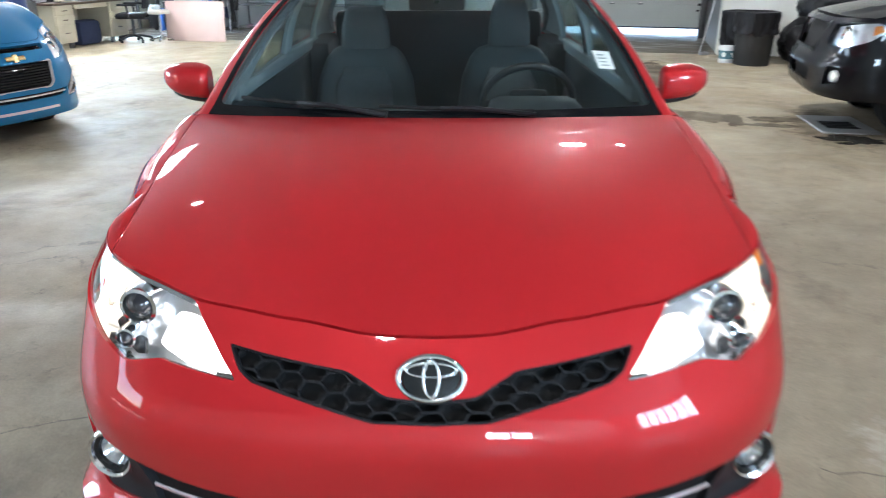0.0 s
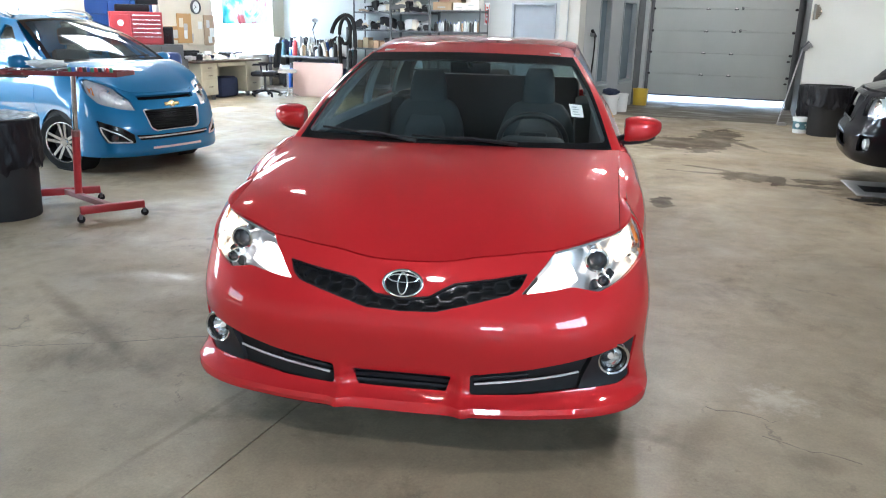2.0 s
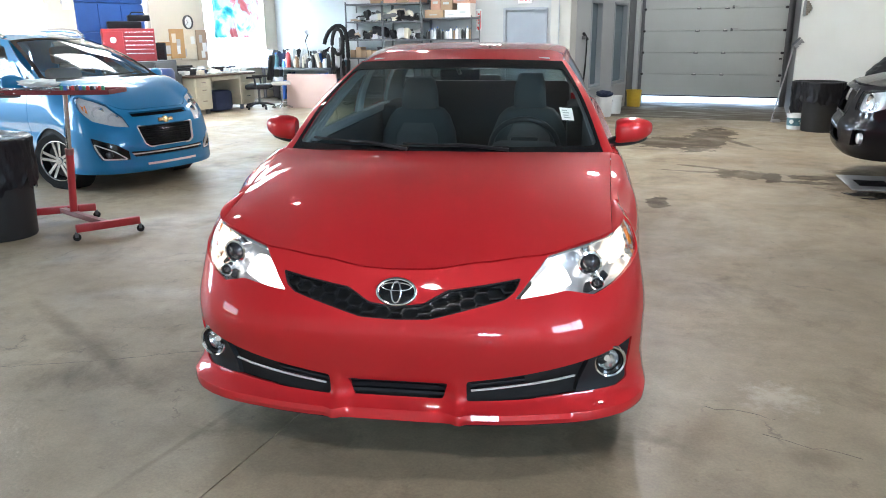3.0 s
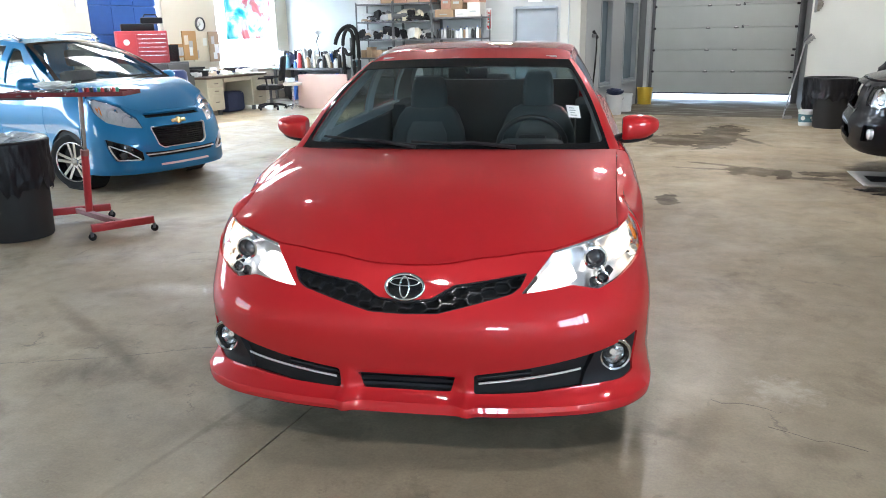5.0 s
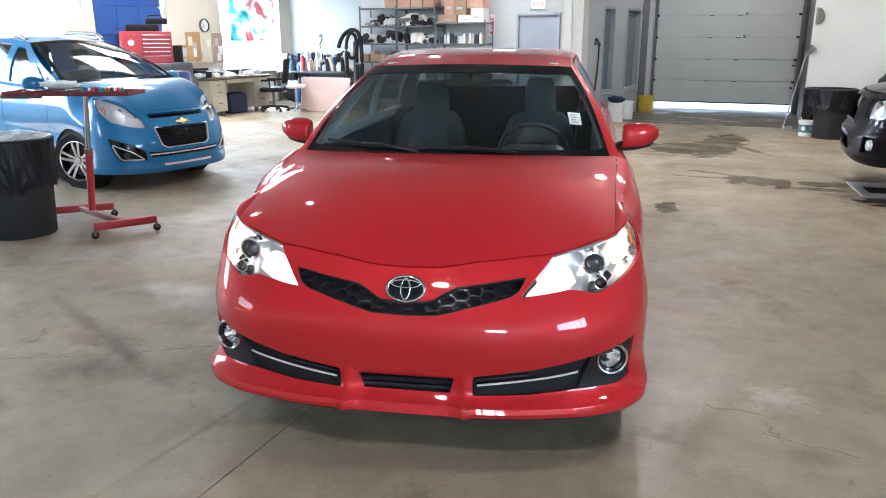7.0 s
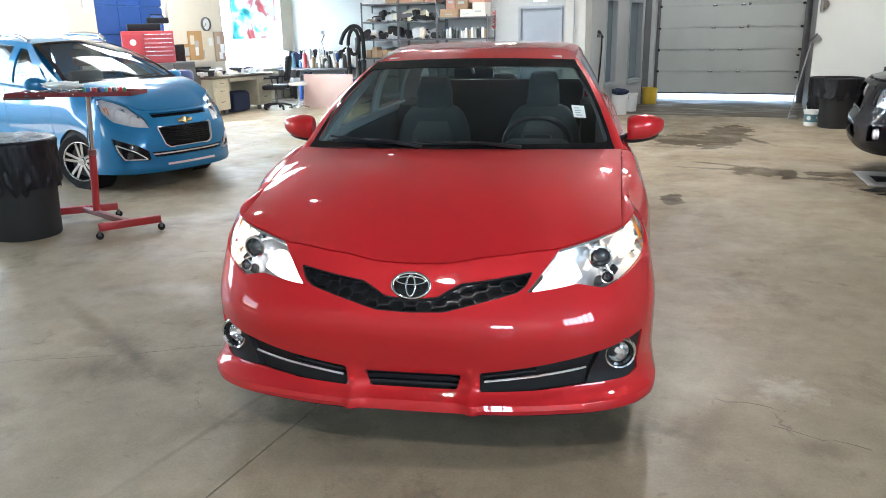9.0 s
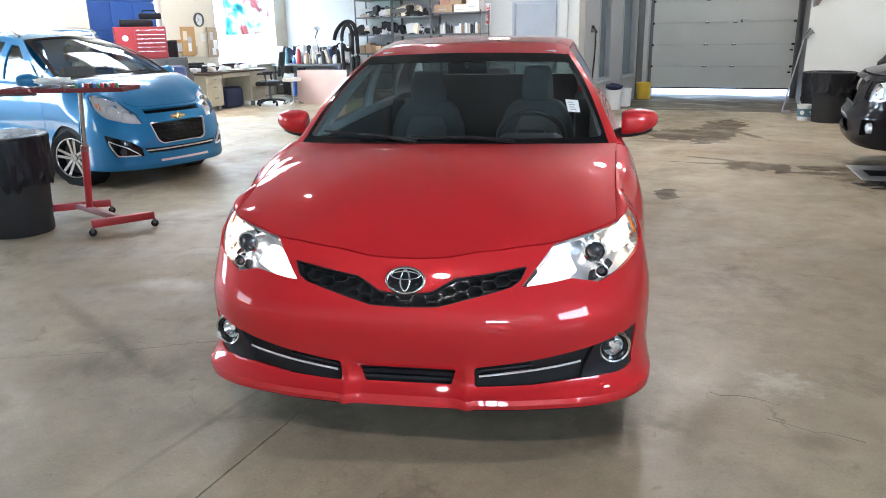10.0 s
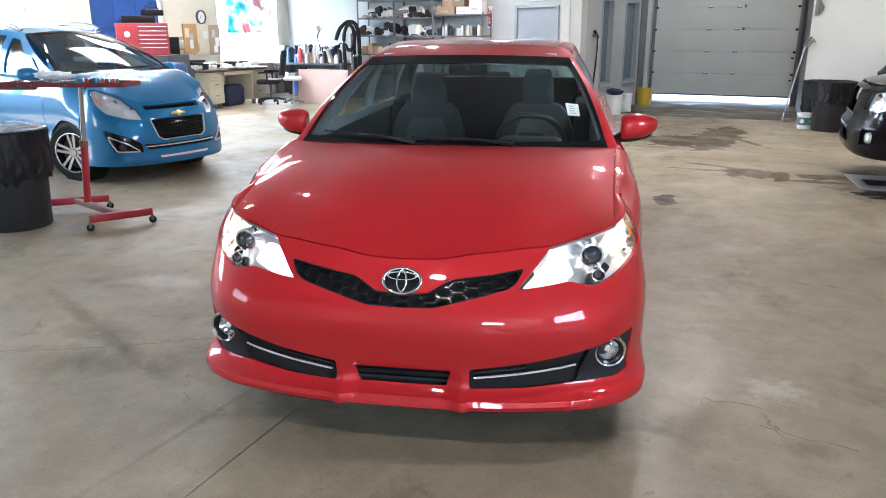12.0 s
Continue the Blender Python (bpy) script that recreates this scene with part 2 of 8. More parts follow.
def poster_material():
    """Bold abstract blots of red, teal, cyan and white on paper."""
    m = bpy.data.materials.new("poster_art")
    m.use_nodes = True
    nt = m.node_tree
    b = nt.nodes["Principled BSDF"]
    b.inputs["Roughness"].default_value = 0.4
    co = nt.nodes.new("ShaderNodeTexCoord")
    n = nt.nodes.new("ShaderNodeTexNoise")
    n.inputs["Scale"].default_value, n.inputs["Detail"].default_value, n.inputs["Distortion"].default_value = 1.7, 6, 0.9
    r = nt.nodes.new("ShaderNodeValToRGB")
    stops = ((0.28, (0.03, 0.20, 0.30)), (0.36, (0.04, 0.42, 0.46)), (0.43, (0.22, 0.62, 0.66)), (0.48, (0.72, 0.84, 0.86)), (0.57, (0.60, 0.74, 0.80)), (0.61, (0.66, 0.26, 0.28)), (0.70, (0.50, 0.10, 0.12)))
    r.color_ramp.elements[0].position, r.color_ramp.elements[0].color = stops[0][0], (*stops[0][1], 1)
    r.color_ramp.elements[1].position, r.color_ramp.elements[1].color = stops[1][0], (*stops[1][1], 1)
    for p, c in stops[2:]:
        r.color_ramp.elements.new(p).color = (*c, 1)
    nt.links.new(co.outputs["Object"], n.inputs["Vector"])
    nt.links.new(n.outputs[0], r.inputs[0])
    nt.links.new(r.outputs[0], b.inputs["Base Color"])
    tr = nt.nodes.new("ShaderNodeBsdfTranslucent")
    mx = nt.nodes.new("ShaderNodeMixShader")
    mx.inputs[0].default_value = 0.22
    nt.links.new(r.outputs[0], tr.inputs[0])
    nt.links.new(b.outputs[0], mx.inputs[1])
    nt.links.new(tr.outputs[0], mx.inputs[2])
    nt.links.new(mx.outputs[0], nt.nodes["Material Output"].inputs[0])
    return m


def frosted_material():
    m = bpy.data.materials.new("frosted_glass")
    m.use_nodes = True
    nt = m.node_tree
    nt.nodes.remove(nt.nodes["Principled BSDF"])
    tr = nt.nodes.new("ShaderNodeBsdfTranslucent")
    tr.inputs[0].default_value = (0.92, 0.94, 0.95, 1)
    nt.links.new(tr.outputs[0], nt.nodes["Material Output"].inputs[0])
    return m


# damp and oily marks on the slab, and painted shade round the red car: u, v, half-widths, turn, depth, softness of the
# edge
STAINS_AND_SHADE = [
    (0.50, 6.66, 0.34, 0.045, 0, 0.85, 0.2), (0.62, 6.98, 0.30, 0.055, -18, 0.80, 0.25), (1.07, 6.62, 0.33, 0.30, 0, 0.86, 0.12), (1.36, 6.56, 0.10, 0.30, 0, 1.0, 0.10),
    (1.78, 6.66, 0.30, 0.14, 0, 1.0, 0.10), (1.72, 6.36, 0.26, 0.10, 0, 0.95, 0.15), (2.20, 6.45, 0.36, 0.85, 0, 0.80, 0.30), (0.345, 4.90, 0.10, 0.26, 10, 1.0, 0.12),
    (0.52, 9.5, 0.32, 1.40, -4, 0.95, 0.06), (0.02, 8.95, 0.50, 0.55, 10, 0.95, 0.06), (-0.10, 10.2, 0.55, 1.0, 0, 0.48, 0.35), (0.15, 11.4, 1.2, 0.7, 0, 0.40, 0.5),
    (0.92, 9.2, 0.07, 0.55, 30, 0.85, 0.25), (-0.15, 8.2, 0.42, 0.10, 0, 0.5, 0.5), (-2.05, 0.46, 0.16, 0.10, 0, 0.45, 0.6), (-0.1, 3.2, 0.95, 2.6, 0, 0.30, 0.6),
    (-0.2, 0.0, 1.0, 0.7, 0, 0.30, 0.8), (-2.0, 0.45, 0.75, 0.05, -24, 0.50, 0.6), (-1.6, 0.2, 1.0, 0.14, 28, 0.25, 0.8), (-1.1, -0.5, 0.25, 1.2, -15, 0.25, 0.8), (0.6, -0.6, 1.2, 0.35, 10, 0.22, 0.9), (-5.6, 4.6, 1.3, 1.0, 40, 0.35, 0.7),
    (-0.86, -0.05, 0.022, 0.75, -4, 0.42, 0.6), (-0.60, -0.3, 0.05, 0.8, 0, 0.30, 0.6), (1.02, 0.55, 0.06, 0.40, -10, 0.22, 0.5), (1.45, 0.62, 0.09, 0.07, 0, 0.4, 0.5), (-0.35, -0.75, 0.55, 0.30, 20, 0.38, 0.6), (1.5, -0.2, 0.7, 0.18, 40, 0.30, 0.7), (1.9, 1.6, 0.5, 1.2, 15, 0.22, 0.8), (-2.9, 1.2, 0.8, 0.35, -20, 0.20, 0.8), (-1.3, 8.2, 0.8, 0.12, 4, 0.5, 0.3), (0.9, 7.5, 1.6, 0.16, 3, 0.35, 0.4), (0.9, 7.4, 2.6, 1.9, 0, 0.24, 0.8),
    # the red car's shadow deepened in the floor colour before its nose
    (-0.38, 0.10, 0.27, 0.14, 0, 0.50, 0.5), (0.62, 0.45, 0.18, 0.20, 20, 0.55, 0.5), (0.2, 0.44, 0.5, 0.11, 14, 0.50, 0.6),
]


def concrete_material():
    """Tan-grey slab: mottling, tyre-dark stains, painted car shade, fine grit, worn gloss."""
    m = bpy.data.materials.new("workshop_concrete")
    m.use_nodes = True
    nt = m.node_tree
    b = nt.nodes["Principled BSDF"]
    co = nt.nodes.new("ShaderNodeTexCoord")

    def noise_node(scale, detail, distort=0.0, rough=0.6):
        n = nt.nodes.new("ShaderNodeTexNoise")
        n.inputs["Scale"].default_value, n.inputs["Detail"].default_value, n.inputs["Distortion"].default_value, n.inputs["Roughness"].default_value = scale, detail, distort, rough
        nt.links.new(co.outputs["Object"], n.inputs["Vector"])
        return n

    def ramp(src, lo, hi, a, c):
        r = nt.nodes.new("ShaderNodeValToRGB")
        r.color_ramp.elements[0].position, r.color_ramp.elements[1].position = lo, hi
        r.color_ramp.elements[0].color, r.color_ramp.elements[1].color = (*a, 1), (*c, 1)
        nt.links.new(src, r.inputs[0])
        return r

    def times(x, y, f=1.0):
        k = nt.nodes.new("ShaderNodeMix")
        k.data_type, k.blend_type = "RGBA", "MULTIPLY"
        k.inputs[0].default_value = f
        nt.links.new(x, k.inputs[6])
        nt.links.new(y, k.inputs[7])
        return k.outputs[2]

    broad = ramp(noise_node(0.5, 6, 0.2).outputs[0], 0.35, 0.68, (0.275, 0.230, 0.160), (0.390, 0.328, 0.230))
    mottle = ramp(noise_node(5.5, 9, 0.1, 0.66).outputs[0], 0.30, 0.62, (0.80, 0.80, 0.79), (1.06, 1.05, 1.03))
    stain = ramp(noise_node(1.3, 10, 0.4, 0.68).outputs[0], 0.54, 0.68, (1, 1, 1), (0.58, 0.56, 0.53))
    grit = ramp(noise_node(85, 3).outputs[0], 0.35, 0.7, (0.90, 0.90, 0.90), (1.06, 1.06, 1.06))
    spots = ramp(noise_node(14, 5, 0.5).outputs[0], 0.66, 0.74, (1, 1, 1), (0.70, 0.67, 0.62))
    c = times(times(times(times(broad.outputs[0], mottle.outputs[0]), stain.outputs[0]), grit.outputs[0]), spots.outputs[0], 0.8)
    wet_shade = None
    warp = noise_node(4.2, 9, 0.3, 0.72)
    sep = nt.nodes.new("ShaderNodeSeparateXYZ")
    nt.links.new(co.outputs["Object"], sep.inputs[0])

    def maths(op, x, y=None):
        k = nt.nodes.new("ShaderNodeMath")
        k.operation = op
        for i, q in enumerate((x, y)):
            if q is None:
                continue
            if isinstance(q, (int, float)):
                k.inputs[i].default_value = q
            else:
                nt.links.new(q, k.inputs[i])
        return k.outputs[0]

    for u, v, ru, rv, ang, deep, edge in STAINS_AND_SHADE:
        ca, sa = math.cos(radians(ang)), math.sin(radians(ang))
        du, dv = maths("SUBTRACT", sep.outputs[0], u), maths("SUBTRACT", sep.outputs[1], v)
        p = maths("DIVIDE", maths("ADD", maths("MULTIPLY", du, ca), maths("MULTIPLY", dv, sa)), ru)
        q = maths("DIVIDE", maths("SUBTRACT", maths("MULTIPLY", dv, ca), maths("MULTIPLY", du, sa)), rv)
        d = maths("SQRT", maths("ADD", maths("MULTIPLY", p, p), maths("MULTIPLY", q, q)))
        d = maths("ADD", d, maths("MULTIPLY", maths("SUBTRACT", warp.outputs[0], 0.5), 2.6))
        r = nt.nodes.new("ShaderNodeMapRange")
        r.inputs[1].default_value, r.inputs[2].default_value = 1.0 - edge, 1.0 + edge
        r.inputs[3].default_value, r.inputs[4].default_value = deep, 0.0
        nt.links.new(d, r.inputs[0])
        wet_shade = r.outputs[0] if wet_shade is None else maths("MAXIMUM", wet_shade, r.outputs[0])
    # fine wandering cracks in worn places, and one pale scuffed spot
    vo = nt.nodes.new("ShaderNodeTexVoronoi")
    vo.feature = "DISTANCE_TO_EDGE"
    vo.inputs["Scale"].default_value = 2.3
    bend = nt.nodes.new("ShaderNodeVectorMath")
    bend.operation = "MULTIPLY_ADD"
    bend.inputs[1].default_value = (0.55, 0.55, 0.0)
    nt.links.new(noise_node(2.6, 8, 0.0, 0.7).outputs["Color"], bend.inputs[0])
    nt.links.new(co.outputs["Object"], bend.inputs[2])
    nt.links.new(bend.outputs[0], vo.inputs["Vector"])
    seam = ramp(vo.outputs["Distance"], 0.004, 0.022, (1, 1, 1), (0, 0, 0))
    worn = ramp(noise_node(0.9, 5, 0.3).outputs[0], 0.50, 0.62, (0, 0, 0), (1, 1, 1))
    broken = ramp(noise_node(7.0, 4).outputs[0], 0.44, 0.58, (0, 0, 0), (1, 1, 1))
    crazed = times(times(seam.outputs[0], worn.outputs[0]), broken.outputs[0])
    crack_mix = nt.nodes.new("ShaderNodeMix")
    crack_mix.data_type = "RGBA"
    nt.links.new(maths("MULTIPLY", crazed, 0.55), crack_mix.inputs[0])
    nt.links.new(c, crack_mix.inputs[6])
    crack_mix.inputs[7].default_value = (0.07, 0.06, 0.048, 1)
    c = crack_mix.outputs[2]
    su, sv = maths("SUBTRACT", sep.outputs[0], 1.31), maths("SUBTRACT", sep.outputs[1], 1.10)
    sd = maths("SQRT", maths("ADD", maths("MULTIPLY", su, su), maths("MULTIPLY", sv, sv)))
    sd = maths("ADD", sd, maths("MULTIPLY", maths("SUBTRACT", noise_node(16, 8, 0.3, 0.75).outputs[0], 0.5), 0.6))
    scuff = nt.nodes.new("ShaderNodeMapRange")
    scuff.inputs[1].default_value, scuff.inputs[2].default_value, scuff.inputs[3].default_value, scuff.inputs[4].default_value = 0.02, 0.16, 0.55, 0.0
    nt.links.new(sd, scuff.inputs[0])
    pale = nt.nodes.new("ShaderNodeMix")
    pale.data_type = "RGBA"
    nt.links.new(scuff.outputs[0], pale.inputs[0])
    nt.links.new(c, pale.inputs[6])
    pale.inputs[7].default_value = (0.52, 0.47, 0.39, 1)
    c = pale.outputs[2]
    patchy = ramp(noise_node(2.6, 8, 0.2, 0.62).outputs[0], 0.36, 0.52, (0.74, 0.74, 0.74), (1, 1, 1))
    wet_shade = maths("MULTIPLY", wet_shade, patchy.outputs[0])
    nt.links.new(maths("MULTIPLY", maths("SUBTRACT", 1.0, maths("MULTIPLY", wet_shade, 0.75)), 0.38), b.inputs["Specular IOR Level"])
    # one dark brown for damp, oil and the painted car shade
    damp_shade = nt.nodes.new("ShaderNodeMix")
    damp_shade.data_type = "RGBA"
    nt.links.new(wet_shade, damp_shade.inputs[0])
    nt.links.new(c, damp_shade.inputs[6])
    damp_shade.inputs[7].default_value = (0.060, 0.043, 0.026, 1)
    nt.links.new(damp_shade.outputs[2], b.inputs["Base Color"])
    gloss = ramp(noise_node(1.1, 6, 0.8).outputs[0], 0.35, 0.7, (0.38, 0.38, 0.38), (0.68, 0.68, 0.68))
    nt.links.new(maths("MULTIPLY", gloss.outputs[0], maths("SUBTRACT", 1.0, maths("MULTIPLY", wet_shade, -0.1))), b.inputs["Roughness"])
    bp = nt.nodes.new("ShaderNodeBump")
    bp.inputs["Strength"].default_value, bp.inputs["Distance"].default_value = 0.25, 0.006
    nt.links.new(noise_node(40, 6).outputs[0], bp.inputs["Height"])
    nt.links.new(bp.outputs[0], b.inputs["Normal"])
    return m


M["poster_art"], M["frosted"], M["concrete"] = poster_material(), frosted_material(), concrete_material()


def apron_material():
    """Dark damp concrete with glossy puddle patches among rough ones."""
    m = material("damp_apron", (0.115, 0.100, 0.080), 0.6, vary=0.35, scale=3.5, dirt=0.5, dirt_colour=(0.055, 0.048, 0.04), bump=0.08)
    nt = m.node_tree
    co, mp, n = nt.nodes.new("ShaderNodeTexCoord"), nt.nodes.new("ShaderNodeMapping"), nt.nodes.new("ShaderNodeTexNoise")
    mp.inputs["Scale"].default_value = (0.8, 2.2, 1.0)
    n.inputs["Scale"].default_value, n.inputs["Detail"].default_value, n.inputs["Distortion"].default_value = 1.7, 7, 0.8
    r = nt.nodes.new("ShaderNodeMapRange")
    r.inputs[1].default_value, r.inputs[2].default_value, r.inputs[3].default_value, r.inputs[4].default_value = 0.46, 0.70, 0.70, 0.28
    nt.links.new(co.outputs["Object"], mp.inputs[0])
    nt.links.new(mp.outputs[0], n.inputs["Vector"])
    nt.links.new(n.outputs[0], r.inputs[0])
    nt.links.new(r.outputs[0], nt.nodes["Principled BSDF"].inputs["Roughness"])
    nt.nodes["Principled BSDF"].inputs["Specular IOR Level"].default_value = 0.2
    return m


M["apron"] = apron_material()

# ---- building helpers ----
def thing(name, m=None, label="", category="", group="", kind=""):
    """An empty at the base of a thing, which parents its parts."""
    ob = new(name)
    ob.empty_display_size = 0.1
    if m is not None:
        ob.matrix_world = m
    return tagged(ob, label, category, group, kind)


def mesh(name, verts, faces, mat, parent=None, label="", smooth=False, m=None):
    me = bpy.data.meshes.new(name)
    me.from_pydata([tuple(v) for v in verts], [], faces)
    me.validate()
    me.materials.append(M[mat] if isinstance(mat, str) else mat)
    if smooth:
        me.polygons.foreach_set("use_smooth", [True] * len(me.polygons))
    ob = new(name, me)
    if m is not None:
        ob.matrix_world = m
    if parent is not None:
        ob.parent = parent
        if m is not None:
            ob.matrix_parent_inverse = Matrix()
            ob.matrix_basis = m
    return tagged(ob, label)


def part(name, bm, mat, parent=None, label="", smooth=False, m=None):
    """Links a bmesh as one mesh object under a thing or a part."""
    me = bpy.data.meshes.new(name)
    bmesh.ops.recalc_face_normals(bm, faces=bm.faces)
    bm.to_mesh(me)
    bm.free()
    me.materials.append(M[mat] if isinstance(mat, str) else mat)
    if smooth:
        me.polygons.foreach_set("use_smooth", [True] * len(me.polygons))
        me.set_sharp_from_angle(angle=radians(40))
    ob = new(name, me)
    if parent is not None:
        ob.parent = parent
    if m is not None:
        ob.matrix_basis = m
    return tagged(ob, label)


def add_box(bm, x0, x1, y0, y1, z0, z1, bevel=0.0, m=None):
    """Adds a box, with bevelled edges, to a bmesh."""
    r = bmesh.ops.create_cube(bm, size=1.0)
    vs = r["verts"]
    bmesh.ops.scale(bm, vec=(x1 - x0, y1 - y0, z1 - z0), verts=vs)
    bmesh.ops.translate(bm, vec=((x0 + x1) / 2, (y0 + y1) / 2, (z0 + z1) / 2), verts=vs)
    if bevel:
        es = list({e for v in vs for e in v.link_edges})
        r2 = bmesh.ops.bevel(bm, geom=es, offset=bevel, segments=2, affect="EDGES", profile=0.5)
        vs = list({v for f in r2["faces"] for v in f.verts} | {v for v in vs if v.is_valid})
    if m is not None:
        bmesh.ops.transform(bm, matrix=m, verts=vs)
    return vs


def box(name, x0, x1, y0, y1, z0, z1, mat, parent=None, bevel=0.0, label="", m=None, turn=None):
    bm = bmesh.new()
    add_box(bm, x0, x1, y0, y1, z0, z1, bevel, turn)
    return part(name, bm, mat, parent, label, smooth=bevel >= 0.02, m=m)


def add_cyl(bm, a, b, r, r2=None, n=16, caps=True):
    """Adds a round bar from a to b to a bmesh."""
    a, b = Vector(a), Vector(b)
    r2 = r if r2 is None else r2
    d = b - a
    q = d.to_track_quat("Z", "Y").to_matrix().to_4x4()
    res = bmesh.ops.create_cone(bm, cap_ends=caps, segments=n, radius1=r, radius2=r2, depth=d.length, matrix=Matrix.Translation((a + b) / 2) @ q)
    return res["verts"]


def cyl(name, a, b, r, mat, parent=None, r2=None, n=16, label="", m=None):
    bm = bmesh.new()
    add_cyl(bm, a, b, r, r2, n)
    return part(name, bm, mat, parent, label, smooth=True, m=m)


def lathe(name, profile, mat, parent=None, n=32, label="", m=None, axis="Z"):
    """Turns (radius, height) pairs about an axis."""
    verts, faces = [], []
    for i in range(n):
        a = 2 * math.pi * i / n
        for r, h in profile:
            p = (r * math.cos(a), r * math.sin(a), h)
            verts.append(p if axis == "Z" else (h, p[0], p[1]) if axis == "X" else (p[0], h, p[1]))
    k = len(profile)
    for i in range(n):
        j = (i + 1) % n
        for s in range(k - 1):
            faces.append((i * k + s, j * k + s, j * k + s + 1, i * k + s + 1))
    bm = bmesh.new()
    me = bpy.data.meshes.new("tmp")
    me.from_pydata(verts, [], faces)
    bm.from_mesh(me)
    bpy.data.meshes.remove(me)
    bmesh.ops.remove_doubles(bm, verts=bm.verts, dist=1e-5)
    return part(name, bm, mat, parent, label, smooth=True, m=m)


def tube(name, pts, r, mat, parent=None, n=10, label="", m=None, closed=False):
    """A bent pipe through points."""
    pts = [Vector(p) for p in pts]
    verts, faces = [], []
    k = len(pts)
    up = Vector((0, 0, 1))
    for i, p in enumerate(pts):
        a = pts[(i - 1) % k] if closed or i > 0 else p
        b = pts[(i + 1) % k] if closed or i < k - 1 else p
        d = (b - a).normalized()
        s = d.cross(up)
        s = s.normalized() if s.length > 1e-3 else Vector((1, 0, 0))
        w = s.cross(d)
        rr = r[i] if isinstance(r, (list, tuple)) else r
        for j in range(n):
            g = 2 * math.pi * j / n
            verts.append(p + s * rr * math.cos(g) + w * rr * math.sin(g))
    for i in range(k if closed else k - 1):
        for j in range(n):
            a0, a1 = i * n, ((i + 1) % k) * n
            faces.append((a0 + j, a0 + (j + 1) % n, a1 + (j + 1) % n, a1 + j))
    if not closed:
        faces.append(tuple(range(n)))
        faces.append(tuple((k - 1) * n + j for j in range(n)))
    return mesh(name, verts, faces, mat, parent, label, smooth=True, m=m)

# ---- the hall (u across, v into the depth, in the turned frame ROOM) ----
UL, UR, VB, VF, VG, VN, TOP = -10.4, 9.0, 14.6, -9.0, 14.93, 12.1, 5.0
UW, UG0, UG1, UE = -1.36, -1.30, 1.60, 1.68


def rbox(name, u0, u1, v0, v1, z0, z1, mat, kind="structure", parent=None, bevel=0.0, label=""):
    ob = box(name, u0, u1, v0, v1, z0, z1, mat, parent, bevel, label, m=ROOM if parent is None else None)
    if kind and parent is None:
        tagged(ob, kind=kind)
    return ob


floor = rbox("floor", UL - 6, UR + 6, VF - 6, VG + 0.4, -0.3, -0.012, "joint", label="stained tan concrete workshop floor with saw joints")
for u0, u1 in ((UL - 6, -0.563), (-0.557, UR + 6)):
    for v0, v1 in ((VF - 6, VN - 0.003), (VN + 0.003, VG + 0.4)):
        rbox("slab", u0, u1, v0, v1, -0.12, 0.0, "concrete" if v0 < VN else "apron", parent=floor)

# unseen; closes the hall and keeps reflections from above dark
rbox("ceiling", UL - 0.3, UR + 0.3, VF - 0.3, VG + 0.3, TOP, TOP + 0.2, "ceiling", label="dark grey hall ceiling, out of view")


def wall_with_holes(name, along, lo, hi, c0, c1, holes, mat, label):
    """A wall of boxes round its openings. along: 'u' or 'v'; holes: (from, to, bottom, top)."""
    bm = bmesh.new()
    def add(a0, a1, z0, z1):
        if a1 - a0 > 1e-4 and z1 - z0 > 1e-4:
            if along == "u":
                add_box(bm, a0, a1, c0, c1, z0, z1)
            else:
                add_box(bm, c0, c1, a0, a1, z0, z1)
    at = lo
    for a0, a1, z0, z1 in sorted(holes):
        add(at, a0, 0, TOP)
        add(a0, a1, 0, z0)
        add(a0, a1, z1, TOP)
        at = a1
    add(at, hi, 0, TOP)
    return tagged(part(name, bm, mat, None, label, m=ROOM), kind="structure")


BAY_SOUTH = (-8.0, -4.4, 1.3, 3.4)
WINDOW = (11.85, 14.1, 0.78, 2.75)
BAY_BLUE = (8.35, 10.2, 0.0, 3.2)
BAY_WHITE = (5.2, 7.7, 0.9, 3.4)
BAY_OPEN = (-0.6, 3.2, 0.9, 3.4)
wall_with_holes("wall_west", "v", VF, VB, UL - 0.3, UL, [BAY_SOUTH, BAY_OPEN, BAY_WHITE, BAY_BLUE, WINDOW], "wall_beige", "beige painted block wall with tall openings")
SOUTH = (3.2, 4.6, 1.5, 2.6)
EAST = (-7.6, -3.2, 2.0, 4.7)
wall_with_holes("wall_east", "v", VF, VN, UR, UR + 0.3, [EAST], "wall_white", "white painted block wall with a barred high window")
wall_with_holes("wall_south", "u", UL - 0.3, UR + 0.3, VF - 0.3, VF, [SOUTH], "wall_white", "white painted block wall with a wide window")
DOOR = (-4.30, -3.30, 0.0, 2.05)
wall_with_holes("wall_north", "u", UL - 0.3, -1.3, VB, VB + 0.3, [DOOR], "wall_grey", "pale grey painted block wall")
OFFICE = ROOM @ pose(-1.84, 11.0, 0, 0, 0, -6.96)
WIN_A, WIN_B = (0.78, 1.38, 0.56, 2.05), (2.18, 3.02, 0.54, 2.05)
bm = bmesh.new()
